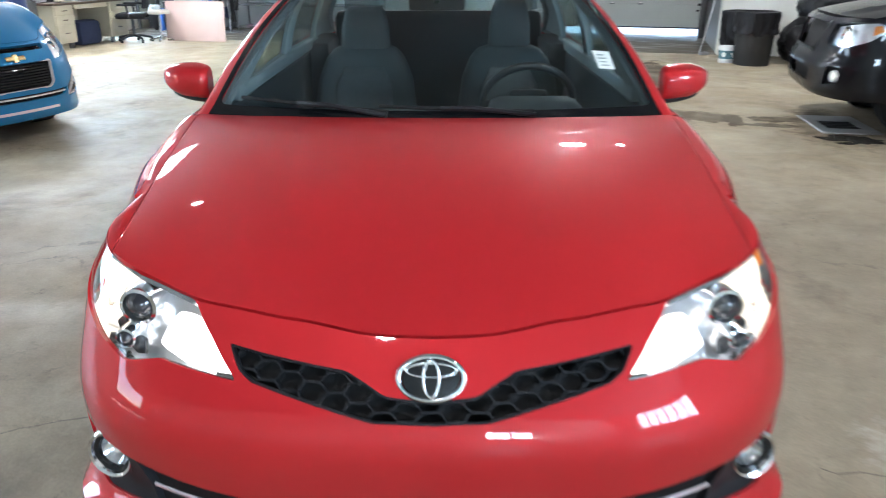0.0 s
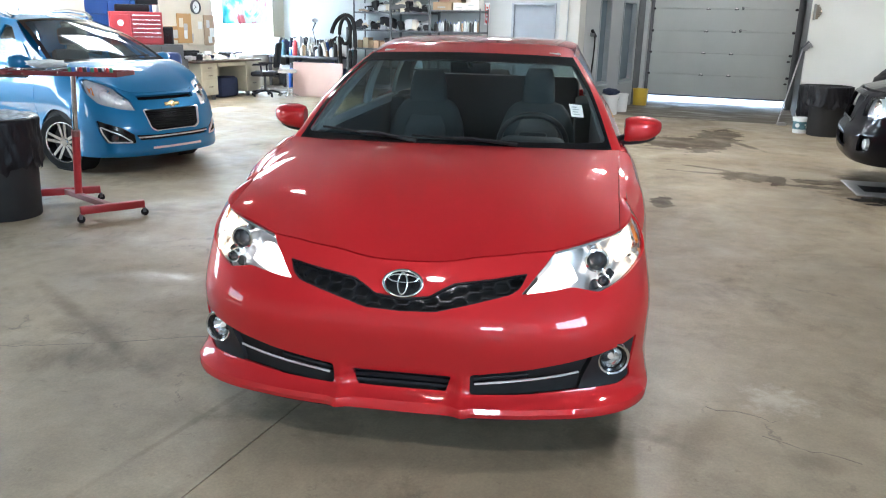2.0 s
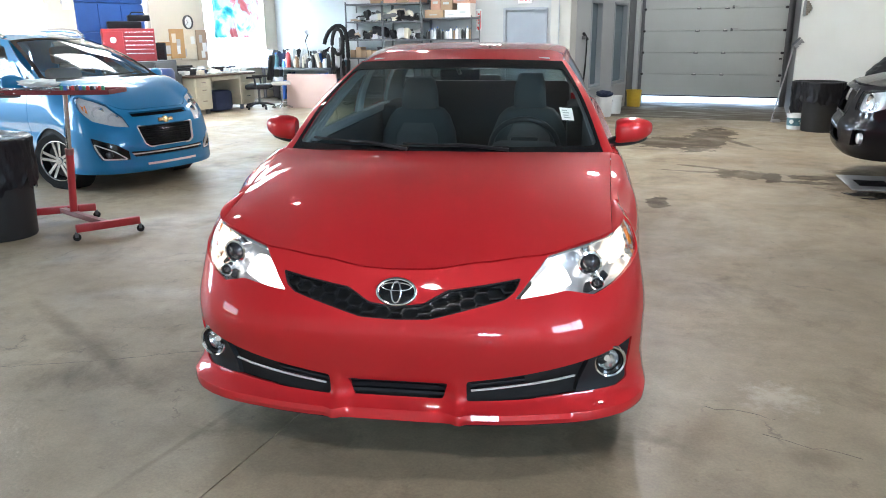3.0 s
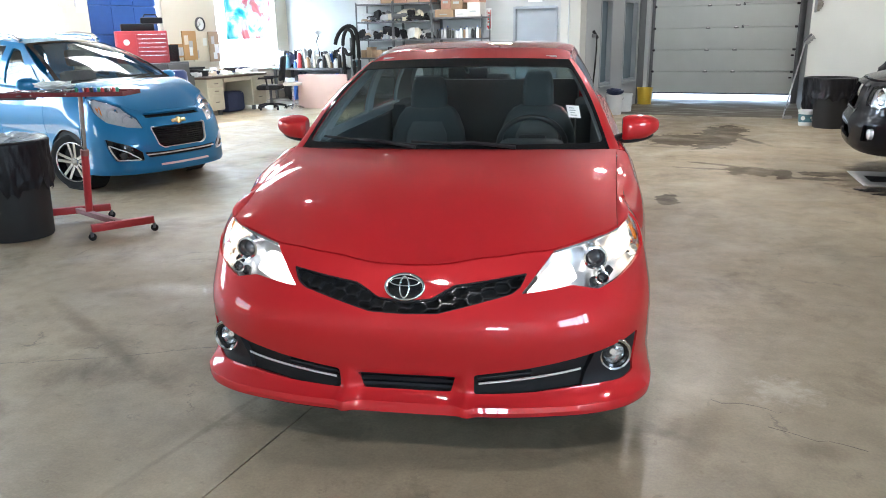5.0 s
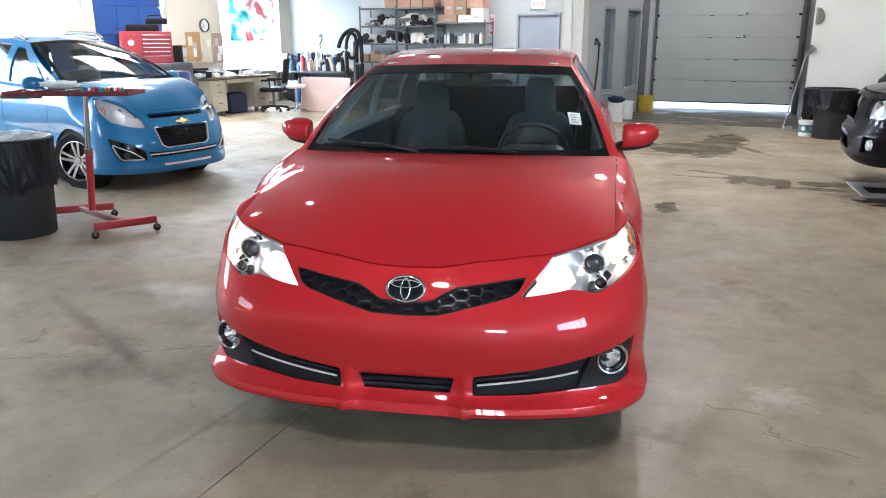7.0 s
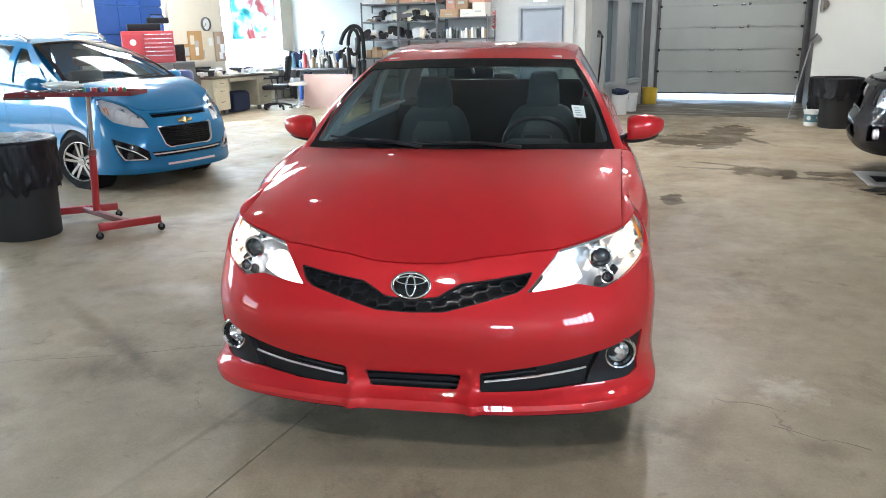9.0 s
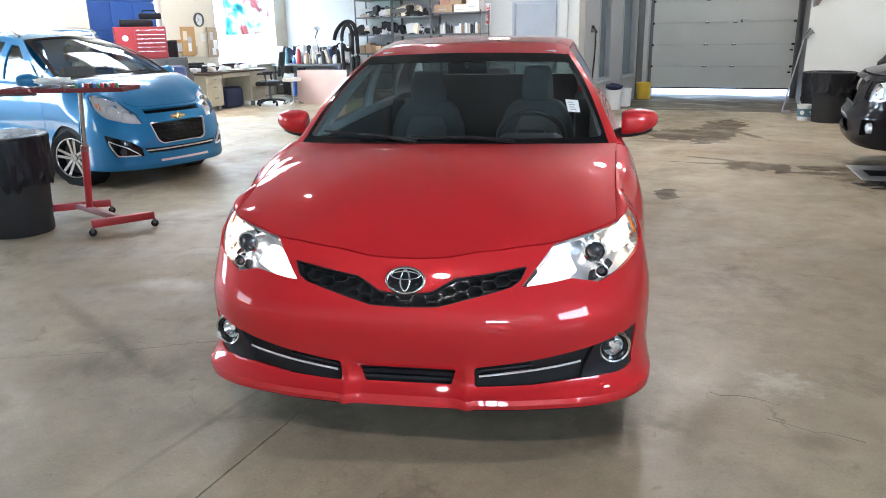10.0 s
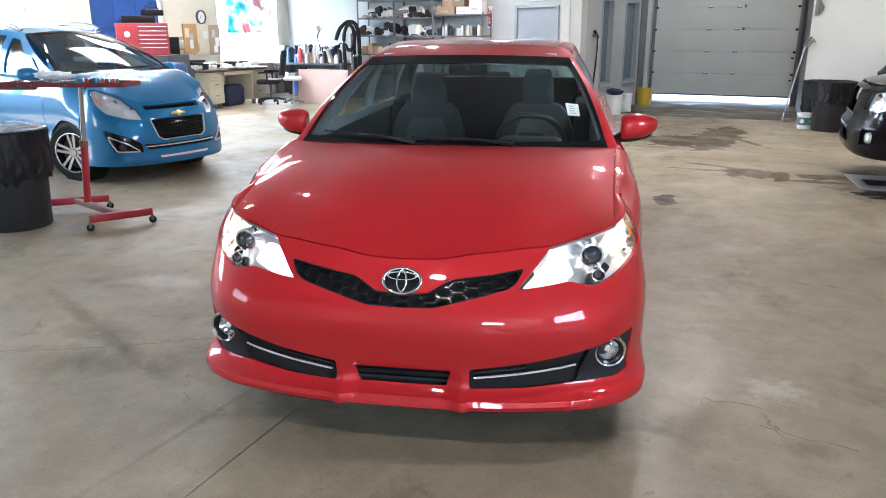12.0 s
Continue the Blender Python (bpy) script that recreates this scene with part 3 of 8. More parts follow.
for a0, a1, z0, z1 in ((0, WIN_A[0], 0, TOP), (WIN_A[1], WIN_B[0], 0, TOP), (WIN_B[1], 3.96, 0, TOP), (WIN_A[0], WIN_A[1], 0, WIN_A[2]), (WIN_A[0], WIN_A[1], WIN_A[3], TOP), (WIN_B[0], WIN_B[1], 0, WIN_B[2]), (WIN_B[0], WIN_B[1], WIN_B[3], TOP)):
    add_box(bm, -0.2, 0.0, a0, a1, z0, z1)
tagged(part("wall_office", bm, "office_grey", None, "grey painted partition wall with two tall windows", m=OFFICE), kind="structure")
tagged(box("wall_office_dark", -0.40, -0.33, 0.05, 3.9, 0, TOP, "wall_grey", m=OFFICE, label="inner office wall behind the windows"), kind="structure")
tagged(box("pillar_office", -0.36, 0.0, -0.30, -0.003, 0, TOP, "pillar_paint", m=OFFICE, label="pale grey painted pillar at the office corner", bevel=0.01), kind="structure")
for k, (a0, a1, z0, z1) in enumerate((WIN_A, WIN_B)):
    wn = thing("window_%d" % (k + 3), OFFICE, "tall office window with a grey frame", kind="structure")
    for q in ((a0 - 0.03, a0 + 0.02, z0 - 0.03, z1 + 0.03), (a1 - 0.02, a1 + 0.03, z0 - 0.03, z1 + 0.03), (a0 + 0.02, a1 - 0.02, z0 - 0.03, z0 + 0.02), (a0 + 0.02, a1 - 0.02, z1 - 0.02, z1 + 0.03)):
        box("window_frame", -0.11, 0.012, q[0], q[1], q[2], q[3], "sash_grey", wn, 0.006)
    box("pane", -0.085, -0.08, a0 + 0.02, a1 - 0.02, z0 + 0.02, z1 - 0.02, "office_glass", wn)
    box("window_sill", 0.0, 0.035, a0 - 0.04, a1 + 0.04, z0 - 0.06, z0 - 0.032, "frame_grey", wn, 0.006)
for x, y, r in ((-0.20, -0.325, 0.012), (-0.36, -0.20, 0.016)):
    cd = thing("conduit", OFFICE, "grey steel conduit running up the pillar", "conduit", "wall conduits")
    tube("pipe", [(x, y, 0.9), (x, y, 2.4), (x, y, TOP - 0.01)], r, "frame_grey", cd, 8)
    for zz in (1.2, 2.4, 3.6):
        box("clip", x - 0.025, x + 0.025, y - 0.016 if y < -0.3 else y - 0.02, -0.301 if y < -0.3 else y + 0.02, zz, zz + 0.03, "silver_dull", cd, 0.003)
wh = thing("water_hose", OFFICE, "black water hose hung from a hook on the pillar", "hose")
tube("hose_line", [(0.03, 0.33, 1.46), (0.055, 0.40, 1.40), (0.05, 0.42, 1.22), (0.045, 0.40, 0.95), (0.04, 0.33, 0.6), (0.05, 0.27, 0.3), (0.10, 0.30, 0.02)], 0.015, "rubber", wh)
cyl("spray_nozzle", (0.03, 0.30, 1.50), (0.06, 0.44, 1.40), 0.028, "black_plastic", wh, r2=0.018, n=12)
box("hook", 0.0, 0.06, 0.28, 0.36, 1.40, 1.46, "dark_steel", wh, 0.01)
GATE = (UG0 + 0.06, UG1, 0.0, 3.3)
wall_with_holes("wall_gate", "u", -1.29, UE, VG, VG + 0.3, [GATE], "dark_steel", "dark steel frame wall round the overhead gate")
rbox("wall_reveal", UE, UE + 0.18, VN + 0.301, VG + 0.3, 0, TOP, "dark_steel", label="dark steel side of the gate bay")
tagged(box("gate_jamb", -0.05, 0.02, 3.20, 3.955, 0, TOP, "dark_steel", m=OFFICE, label="dark steel jamb at the side of the gate"), kind="structure")
rbox("wall_northeast", UE, UR + 0.3, VN, VN + 0.3, 0, TOP, "wall_white", label="white painted block wall with scuffs")

# exit door
door = thing("door_1", ROOM, "closed grey steel exit door in a grey frame", kind="structure")
box("leaf", DOOR[0] + 0.05, DOOR[1] - 0.05, VB + 0.03, VB + 0.075, 0.01, DOOR[3] - 0.05, "door_grey", door, 0.004)
for nm, a in (("jamb", (DOOR[0] - 0.01, DOOR[0] + 0.05, 0, DOOR[3])), ("jamb", (DOOR[1] - 0.05, DOOR[1] + 0.01, 0, DOOR[3])), ("head", (DOOR[0] + 0.05, DOOR[1] - 0.05, DOOR[3] - 0.05, DOOR[3] + 0.01))):
    box(nm, a[0], a[1], VB - 0.03, VB + 0.13, a[2], a[3], "door_grey", door, 0.004)

# overhead gate of hinged panels
gate = thing("overhead_gate", ROOM, "pale grey-green sectional overhead gate raised slightly above the floor", kind="structure")
z = 0.19
for i in range(7):
    p = new("panel")
    p.parent = gate
    box("skin", UG0 + 0.03, UG1 - 0.03, VG + 0.02, VG + 0.07, z + 0.004, z + 0.441, "gate", p, 0.005)
    for u in (UG0 + 0.06, UG1 - 0.07):
        box("hinge", u - 0.022, u + 0.022, VG - 0.02, VG + 0.02, z + 0.415, z + 0.465, "dark_steel", p, 0.006)
        cyl("roller", (u - 0.03, VG - 0.012, z + 0.44), (u + 0.03, VG - 0.012, z + 0.44), 0.018, "black_plastic", p, n=10)
    for u in (-0.15, 0.40):
        box("hinge", u - 0.028, u + 0.028, VG + 0.010, VG + 0.02, z + 0.415, z + 0.47, "silver_dull", p, 0.005)
        box("hinge_leaf", u - 0.022, u + 0.022, VG - 0.002, VG + 0.010, z + 0.447, z + 0.468, "white_paint", p, 0.004)
        cyl("hinge_pin", (u - 0.045, VG + 0.002, z + 0.436), (u + 0.045, VG + 0.002, z + 0.436), 0.010, "dark_steel", p, n=8)
    if i in (2, 3):
        box("lock_plate", 0.50, 0.545, VG + 0.008, VG + 0.02, z + 0.43, z + 0.49, "dark_steel", p, 0.005)
        cyl("lock_handle", (0.52, VG - 0.02, z + 0.475), (0.64, VG - 0.02, z + 0.475), 0.007, "silver_dull", p, n=8)
    if i in (0, 1):
        box("side_latch", UG1 - 0.12, UG1 - 0.06, VG - 0.03, VG + 0.02, z + 0.31, z + 0.34, "black_plastic", p, 0.008)
    z += 0.4455
box("backing", UG0 + 0.04, UG1 - 0.04, VG + 0.071, VG + 0.085, 0.19, 3.3, "gate", gate)
box("bottom_seal", UG0 + 0.03, UG1 - 0.03, VG + 0.025, VG + 0.065, 0.165, 0.19, "rubber", gate, 0.004)
for u in (UG0 - 0.02, UG1 - 0.04):
    box("track", u, u + 0.06, VG - 0.07, VG - 0.005, 0.0, 3.3, "dark_steel", gate, 0.006)

# high-bay lamps under the ceiling
# across, depth, height of the bulb, radius of the bulb
# the last one, at (2.7, 1.4), is an added fill for the right-hand floor
LAMPS = [(-8.4, 3.2, 4.4, 0.11), (-9.3, 9.4, 4.4, 0.16), (-3.52, 2.96, 4.4, 0.032), (-4.25, 9.3, 4.4, 0.10), (0.2, -2.8, 4.4, 0.11), (0.06, 7.5, 4.4, 0.16),
         (0.87, 7.8, 4.4, 0.07), (4.9, 9.3, 4.4, 0.11), (-5.4, 10.3, 3.95, 0.24), (-4.11, 13.21, 3.4, 0.26), (0.2, 13.3, 4.4, 0.10), (2.7, 1.4, 4.4, 0.095)]
for u, v, hang, r in LAMPS:
    lp = thing("high_bay_lamp", ROOM @ pose(u, v, hang), "round white high-bay ceiling lamp, switched on", "lamp", "ceiling lamps")
    cyl("stem", (0, 0, 0.28), (0, 0, TOP - hang), 0.02, "dark_steel", lp)
    lathe("shade", [(r * 0.5, 0.28), (r * 0.75, 0.22), (r * 1.4, -0.02), (r * 1.35, -0.02), (r * 0.7, 0.21)], "silver", lp)
    lathe("bulb", [(0.0, 0.0), (r, 0.0), (r * 0.9, 0.04), (0.0, 0.05)], "lamp" if r < 0.2 else "lamp_soft", lp)

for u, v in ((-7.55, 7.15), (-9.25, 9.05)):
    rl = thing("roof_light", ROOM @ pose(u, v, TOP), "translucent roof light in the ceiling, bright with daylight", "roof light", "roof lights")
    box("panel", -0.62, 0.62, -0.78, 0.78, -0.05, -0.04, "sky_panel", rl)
    for a in ((-0.70, 0.70, -0.86, -0.78), (-0.70, 0.70, 0.78, 0.86), (-0.70, -0.62, -0.78, 0.78), (0.62, 0.70, -0.78, 0.78)):
        box("kerb", a[0], a[1], a[2], a[3], -0.08, -0.002, "white_paint", rl, 0.006)
    for k in (-0.26, 0.26):
        box("glazing_bar", -0.62, 0.62, k - 0.02, k + 0.02, -0.075, -0.051, "white_paint", rl, 0.004)

tagged(box("outside_ground", UL - 40, UR + 40, VG + 0.4, VG + 40, -0.05, -0.02, "yard", m=ROOM, label="sunlit concrete yard outside"), kind="structure")

# daylight windows behind the camera
def barred(name, lo, hi, z0, z1, spot, along, cols, rows):
    """Dark glazing bars in an opening of the south or east wall."""
    wn = thing(name, ROOM, "bright window with dark glazing bars", kind="structure")
    for k in range(cols + 1):
        a = lo + (hi - lo) * k / cols
        q = (a - 0.035, a + 0.035, spot - 0.05, spot + 0.05) if along == "u" else (spot - 0.05, spot + 0.05, a - 0.035, a + 0.035)
        box("glazing_bar", *q, z0, z1, "dark_steel", wn, 0.005)
    for k in range(rows + 1):
        zz = z0 + (z1 - z0) * k / rows
        for i in range(cols):
            a, b = lo + (hi - lo) * i / cols + 0.036, lo + (hi - lo) * (i + 1) / cols - 0.036
            q = (a, b, spot - 0.04, spot + 0.04) if along == "u" else (spot - 0.04, spot + 0.04, a, b)
            box("glazing_bar", *q, zz - 0.025, zz + 0.025, "dark_steel", wn, 0.005)


barred("window_5", *SOUTH, VF - 0.15, "u", 2, 2)
barred("window_6", *EAST, UR + 0.15, "v", 6, 4)


def daylight(name, m, w, h, watts):
    """An area lamp for the sky's light, in a window's opening or over the yard."""
    lamp = new(name, bpy.data.lights.new(name, "AREA"))
    lamp.data.shape, lamp.data.size, lamp.data.size_y, lamp.data.energy, lamp.data.color = "RECTANGLE", w, h, watts, (0.64, 0.83, 1.0)
    lamp.matrix_world = m
    return lamp


def facing_in(u, v, z):
    return ROOM @ look((u, v, z), (u + 1, v, z))


daylight("daylight_west_window", facing_in(UL - 0.25, (WINDOW[0] + WINDOW[1]) / 2, 1.75), 2.2, 1.9, 80)
daylight("daylight_west_bay", facing_in(UL - 0.25, (BAY_WHITE[0] + BAY_WHITE[1]) / 2, 2.0), 2.4, 2.2, 200)
daylight("daylight_west_door", facing_in(UL - 0.25, 1.3, 2.15), 3.7, 2.4, 80)
# unseen lamp added above the yard, whitens the strip below the gate
daylight("fill_over_yard", ROOM @ pose(0.15, VG + 2.2, 3.2), 3.6, 3.0, 70)
daylight("daylight_south_window", ROOM @ look((3.9, VF - 0.25, 2.05), (3.9, VF + 1, 2.05)), 1.4, 1.1, 45)
daylight("daylight_east_window", ROOM @ look((UR + 0.25, -5.4, 3.35), (UR, -5.4, 3.35)), 4.4, 2.7, 190)

# ---- curved sheets: panels cut out of a curved surface ----
from mathutils.geometry import delaunay_2d_cdt


def inside(p, poly):
    x, y = p
    hit = False
    for (x0, y0), (x1, y1) in zip(poly, poly[1:] + poly[:1]):
        if (y0 > y) != (y1 > y) and x < (x1 - x0) * (y - y0) / (y1 - y0) + x0:
            hit = not hit
    return hit


def rounded(poly, r=0.0, n=3):
    """Softens the corners of an outline by cutting each with a short curve."""
    if not r:
        return list(poly)
    out = []
    k = len(poly)
    for i in range(k):
        a, b, c = Vector(poly[i - 1]), Vector(poly[i]), Vector(poly[(i + 1) % k])
        p, q = b + (a - b) * min(0.45, r / max((a - b).length, 1e-6)), b + (c - b) * min(0.45, r / max((c - b).length, 1e-6))
        for j in range(n + 1):
            s = j / n
            out.append(tuple((p * (1 - s) + b * s) * (1 - s) + (b * (1 - s) + q * s) * s))
    return out


def resampled(poly, step):
    out = []
    for a, b in zip(poly, poly[1:] + poly[:1]):
        n = max(1, int(math.dist(a, b) / step))
        out += [(a[0] + (b[0] - a[0]) * i / n, a[1] + (b[1] - a[1]) * i / n) for i in range(n)]
    return out


def sheet(name, outer, holes, fn, step, mat, parent, rim=0.012, lift=0.0, heart=(0, 2.2, 0.5), label="", flip=False):
    """A panel: the outline `outer` with `holes`, laid on the surface fn(a, b), with an inward rim as its thickness."""
    outer = resampled(outer, step)
    holes = [resampled(h, step * 0.7) for h in holes]
    pts, edges = [], []
    for loop in [outer] + holes:
        o = len(pts)
        pts += loop
        edges += [(o + i, o + (i + 1) % len(loop)) for i in range(len(loop))]
    xs, ys = [p[0] for p in outer], [p[1] for p in outer]
    nx, ny = int((max(xs) - min(xs)) / step) + 1, int((max(ys) - min(ys)) / step) + 1
    for i in range(1, nx):
        for j in range(1, ny):
            p = (min(xs) + i * step + (0.5 * step if j % 2 else 0), min(ys) + j * step)
            if inside(p, outer) and not any(inside(p, h) for h in holes):
                pts.append(p)
    vs, _, fs, _, _, _ = delaunay_2d_cdt([Vector(p) for p in pts], edges, [], 0, 1e-5)
    keep = []
    for f in fs:
        c = (sum(vs[i][0] for i in f) / len(f), sum(vs[i][1] for i in f) / len(f))
        if inside(c, outer) and not any(inside(c, h) for h in holes):
            keep.append(tuple(f))
    e = 1e-3
    place, normal = [], []
    for v in vs:
        a, b = v
        p = Vector(fn(a, b))
        n = (Vector(fn(a + e, b)) - Vector(fn(a - e, b))).cross(Vector(fn(a, b + e)) - Vector(fn(a, b - e)))
        n = n.normalized() if n.length > 1e-12 else Vector((0, -1, 0))
        if n.dot(p - Vector(heart)) < 0:
            n = -n
        place.append(p + n * lift)
        normal.append(n)
    count = {}
    for f in keep:
        for i in range(len(f)):
            k = (f[i], f[(i + 1) % len(f)])
            count[tuple(sorted(k))] = count.get(tuple(sorted(k)), []) + [k]
    verts, faces = list(place), []
    for f in keep:
        n = (place[f[1]] - place[f[0]]).cross(place[f[2]] - place[f[0]])
        faces.append(f if n.dot(normal[f[0]]) > 0 else f[::-1])
    if rim:
        back = {}
        for k, uses in count.items():
            if len(uses) == 1:
                for i in k:
                    if i not in back:
                        back[i] = len(verts)
                        verts.append(place[i] - normal[i] * rim)
                faces.append((k[0], k[1], back[k[1]], back[k[0]]))
    if flip:
        verts = [Vector((-v[0], v[1], v[2])) for v in verts]
        faces = [tuple(f)[::-1] for f in faces]
    me = bpy.data.meshes.new(name)
    me.from_pydata([tuple(v) for v in verts], [], faces)
    me.materials.append(M[mat] if isinstance(mat, str) else mat)
    me.polygons.foreach_set("use_smooth", [True] * len(me.polygons))
    me.validate()
    me.set_sharp_from_angle(angle=radians(38))
    ob = new(name, me)
    ob.parent = parent
    return tagged(ob, label)


def both(name, outer, holes, fn, step, mat, parent, **more):
    """The same panel on both sides of a car."""
    return [sheet(name, outer, holes, fn, step, mat, parent, flip=f, **more) for f in (False, True)]


def smooth_keys(keys, x):
    """A smooth value through (position, value) pairs."""
    if x <= keys[0][0]:
        return keys[0][1]
    for i in range(len(keys) - 1):
        (a, p), (b, q) = keys[i], keys[i + 1]
        if x <= b:
            m0 = (q - keys[i - 1][1]) / (b - keys[i - 1][0]) if i > 0 else (q - p) / (b - a)
            m1 = (keys[i + 2][1] - p) / (keys[i + 2][0] - a) if i + 2 < len(keys) else (q - p) / (b - a)
            s, h = (x - a) / (b - a), b - a
            return (2 * s**3 - 3 * s**2 + 1) * p + (s**3 - 2 * s**2 + s) * h * m0 + (3 * s**2 - 2 * s**3) * q + (s**3 - s**2) * h * m1
    return keys[-1][1]


def clamp(x, a=0.0, b=1.0):
    return max(a, min(b, x))


def blend(a, b, s):
    return a + (b - a) * s


def wheel(parent, m, radius, width, spokes, rim_mat="silver", dark=None, rim_share=0.72):
    """A wheel: tyre and rim, its axle along x, outer face at +x."""
    hub = new("wheel")
    hub.parent, hub.matrix_basis = parent, m
    r, w = radius, width / 2
    lathe("tyre", [(r * rim_share, -w), (r * 0.93, -w), (r * 0.985, -w * 0.75), (r, -w * 0.4), (r, w * 0.4), (r * 0.985, w * 0.75), (r * 0.93, w), (r * rim_share, w * 0.96), (r * rim_share, -w)], "rubber", hub, 40, axis="X")
    ri = r * rim_share
    bm = bmesh.new()
    me = bpy.data.meshes.new("tmp")
    prof = [(ri * 0.99, w * 0.93), (ri * 0.93, w * 0.86), (ri * 0.9, w * 0.3), (ri * 0.88, -w * 0.9)]
    verts, faces = [], []
    n = 40
    for i in range(n):
        a = 2 * math.pi * i / n
        verts += [(h, q * math.cos(a), q * math.sin(a)) for q, h in prof]
    for i in range(n):
        j = (i + 1) % n
        faces += [(i * 4 + s, j * 4 + s, j * 4 + s + 1, i * 4 + s + 1) for s in range(3)]
    me.from_pydata(verts, [], faces)
    bm.from_mesh(me)
    bpy.data.meshes.remove(me)
    part("rim_barrel", bm, "gloss_black" if spokes == 5 else rim_mat, hub, smooth=True)
    bm = bmesh.new()
    for i in range(spokes):
        a = 2 * math.pi * i / spokes
        for off in (0.0,) if spokes == 6 else (-0.13, 0.13):
            wide, splay = {5: (1.25, 1.35), 6: (4.0, 1.0)}.get(spokes, (1.0, 1.9))
            p = [(w * 0.7, 0.14, off * 0.5 - 0.07), (w * 0.7, 0.14, off * 0.5 + 0.07), (w * 0.84, 0.95, off * splay + 0.055 * wide), (w * 0.84, 0.95, off * splay - 0.055 * wide)]
            t1 = [bm.verts.new((x, ri * (y * math.cos(a) - z * math.sin(a)), ri * (y * math.sin(a) + z * math.cos(a)))) for x, y, z in p]
            t2 = [bm.verts.new((x - 0.025, ri * (y * math.cos(a) - z * math.sin(a)), ri * (y * math.sin(a) + z * math.cos(a)))) for x, y, z in p]
            bm.faces.new(t1)
            for q in range(4):
                bm.faces.new((t1[q], t1[(q + 1) % 4], t2[(q + 1) % 4], t2[q]))
    part("spokes", bm, rim_mat, hub)
    lathe("rim_lip", [(ri * 0.93, w * 0.86), (ri * 0.96, w * 0.95), (ri * 1.0, w * 0.93)], rim_mat, hub, 40, axis="X")
    lathe("hub_cap", [(0.0, w * 0.82), (ri * 0.17, w * 0.8), (ri * 0.2, w * 0.5)], rim_mat, hub, 20, axis="X")
    lathe("brake", [(0.0, -w * 0.1), (ri * 0.86, -w * 0.1), (ri * 0.86, -w * 0.3), (0, -w * 0.3)], dark or "dark_steel", hub, 28, axis="X")
    return hub

# ---- the red sedan: nose at y = 0, tail along +y ----
HALF, NOSE, POW = 0.915, 0.62, 2.9
FACE = [(0.16, 0.12), (0.182, 0.04), (0.195, -0.008), (0.222, -0.026), (0.245, -0.016), (0.262, 0.026), (0.30, 0.04), (0.36, 0.025), (0.45, 0.004), (0.52, 0.0), (0.58, 0.02), (0.64, 0.058), (0.70, 0.10), (0.76, 0.15), (0.82, 0.21), (0.90, 0.32)]


def face(t, z):
    """The sedan's nose: t from -1 (one side) to 1 across, z up."""
    a = min(abs(t), 1.0) * math.pi / 2
    s, c = math.sin(a), max(math.cos(a), 0.0)
    px, py = HALF * s ** (2 / POW), NOSE * (1 - c ** (2 / POW)) + max(abs(t) - 1, 0)
    gx, gy = (px / HALF) ** (POW - 1) / HALF, -(max(NOSE - py, 0) / NOSE) ** (POW - 1) / NOSE
    g = math.hypot(gx, gy)
    gx, gy = gx / g, gy / g
    d = smooth_keys(FACE, z)
    side = clamp((abs(t) - 0.35) / 0.6)
    side = side * side * (3 - 2 * side)
    d *= 1 - (0.95 - 0.23 * clamp((z - 0.45) / 0.1) - 0.12 * clamp((z - 0.76) / 0.14)) * side
    if z < 0.34:
        d -= 0.035 * clamp((abs(t) - 0.3) / 0.3) * clamp((1.02 - abs(t)) / 0.3) * clamp((0.34 - z) / 0.1)
    fin = math.exp(-((abs(t) - 0.086) / 0.011) ** 2) * clamp((0.37 - z) / 0.05) * clamp((z - 0.18) / 0.02)
    d -= 0.016 * fin - 0.014 * clamp((0.075 - abs(t)) / 0.02) * clamp((0.35 - z) / 0.05) * clamp((z - 0.2) / 0.03)
    x = px - gx * d
    return (math.copysign(x, t), py - gy * d, z)


# arc length along the nose, so that outlines keep their shape
ARC = [0.0]
for i in range(400):
    p, q = face(i / 400, 0.52), face((i + 1) / 400, 0.52)
    ARC.append(ARC[-1] + math.dist(p, q))


def arc(t):
    i = min(int(abs(t) * 400), 399)
    return math.copysign(ARC[i] + (ARC[i + 1] - ARC[i]) * (abs(t) * 400 - i), t)


def unarc(a):
    b = abs(a)
    if b >= ARC[-1]:
        return math.copysign(1 + (b - ARC[-1]), a)
    i = int(np.searchsorted(ARC, b, side="right")) - 1
    return math.copysign((i + (b - ARC[i]) / max(ARC[i + 1] - ARC[i], 1e-9)) / 400, a)


def nose(a, z):
    return face(unarc(a), z)


def turned(poly):
    return [(arc(t), z) for t, z in poly]


def mirrored(poly):
    return [(-a, z) for a, z in poly[::-1]]


EDGE = [(0.0, 0.733), (0.04, 0.738), (0.105, 0.756), (0.16, 0.763), (0.24, 0.773), (0.345, 0.779), (0.525, 0.805), (0.755, 0.839), (0.93, 0.872), (1.0, 0.878)]
HEADLIGHT = [(0.215, 0.648), (0.395, 0.668), (0.505, 0.647), (0.63, 0.674), (0.775, 0.716), (0.885, 0.75), (0.965, 0.815), (0.93, 0.868), (0.755, 0.836), (0.57, 0.808), (0.345, 0.775), (0.275, 0.716)]
GRILLE = [(0.0, 0.580), (0.035, 0.584), (0.09, 0.611), (0.19, 0.648), (0.215, 0.668), (0.24, 0.713), (0.15, 0.696), (0.062, 0.676), (0.042, 0.655), (0.025, 0.632), (0.0, 0.622)]
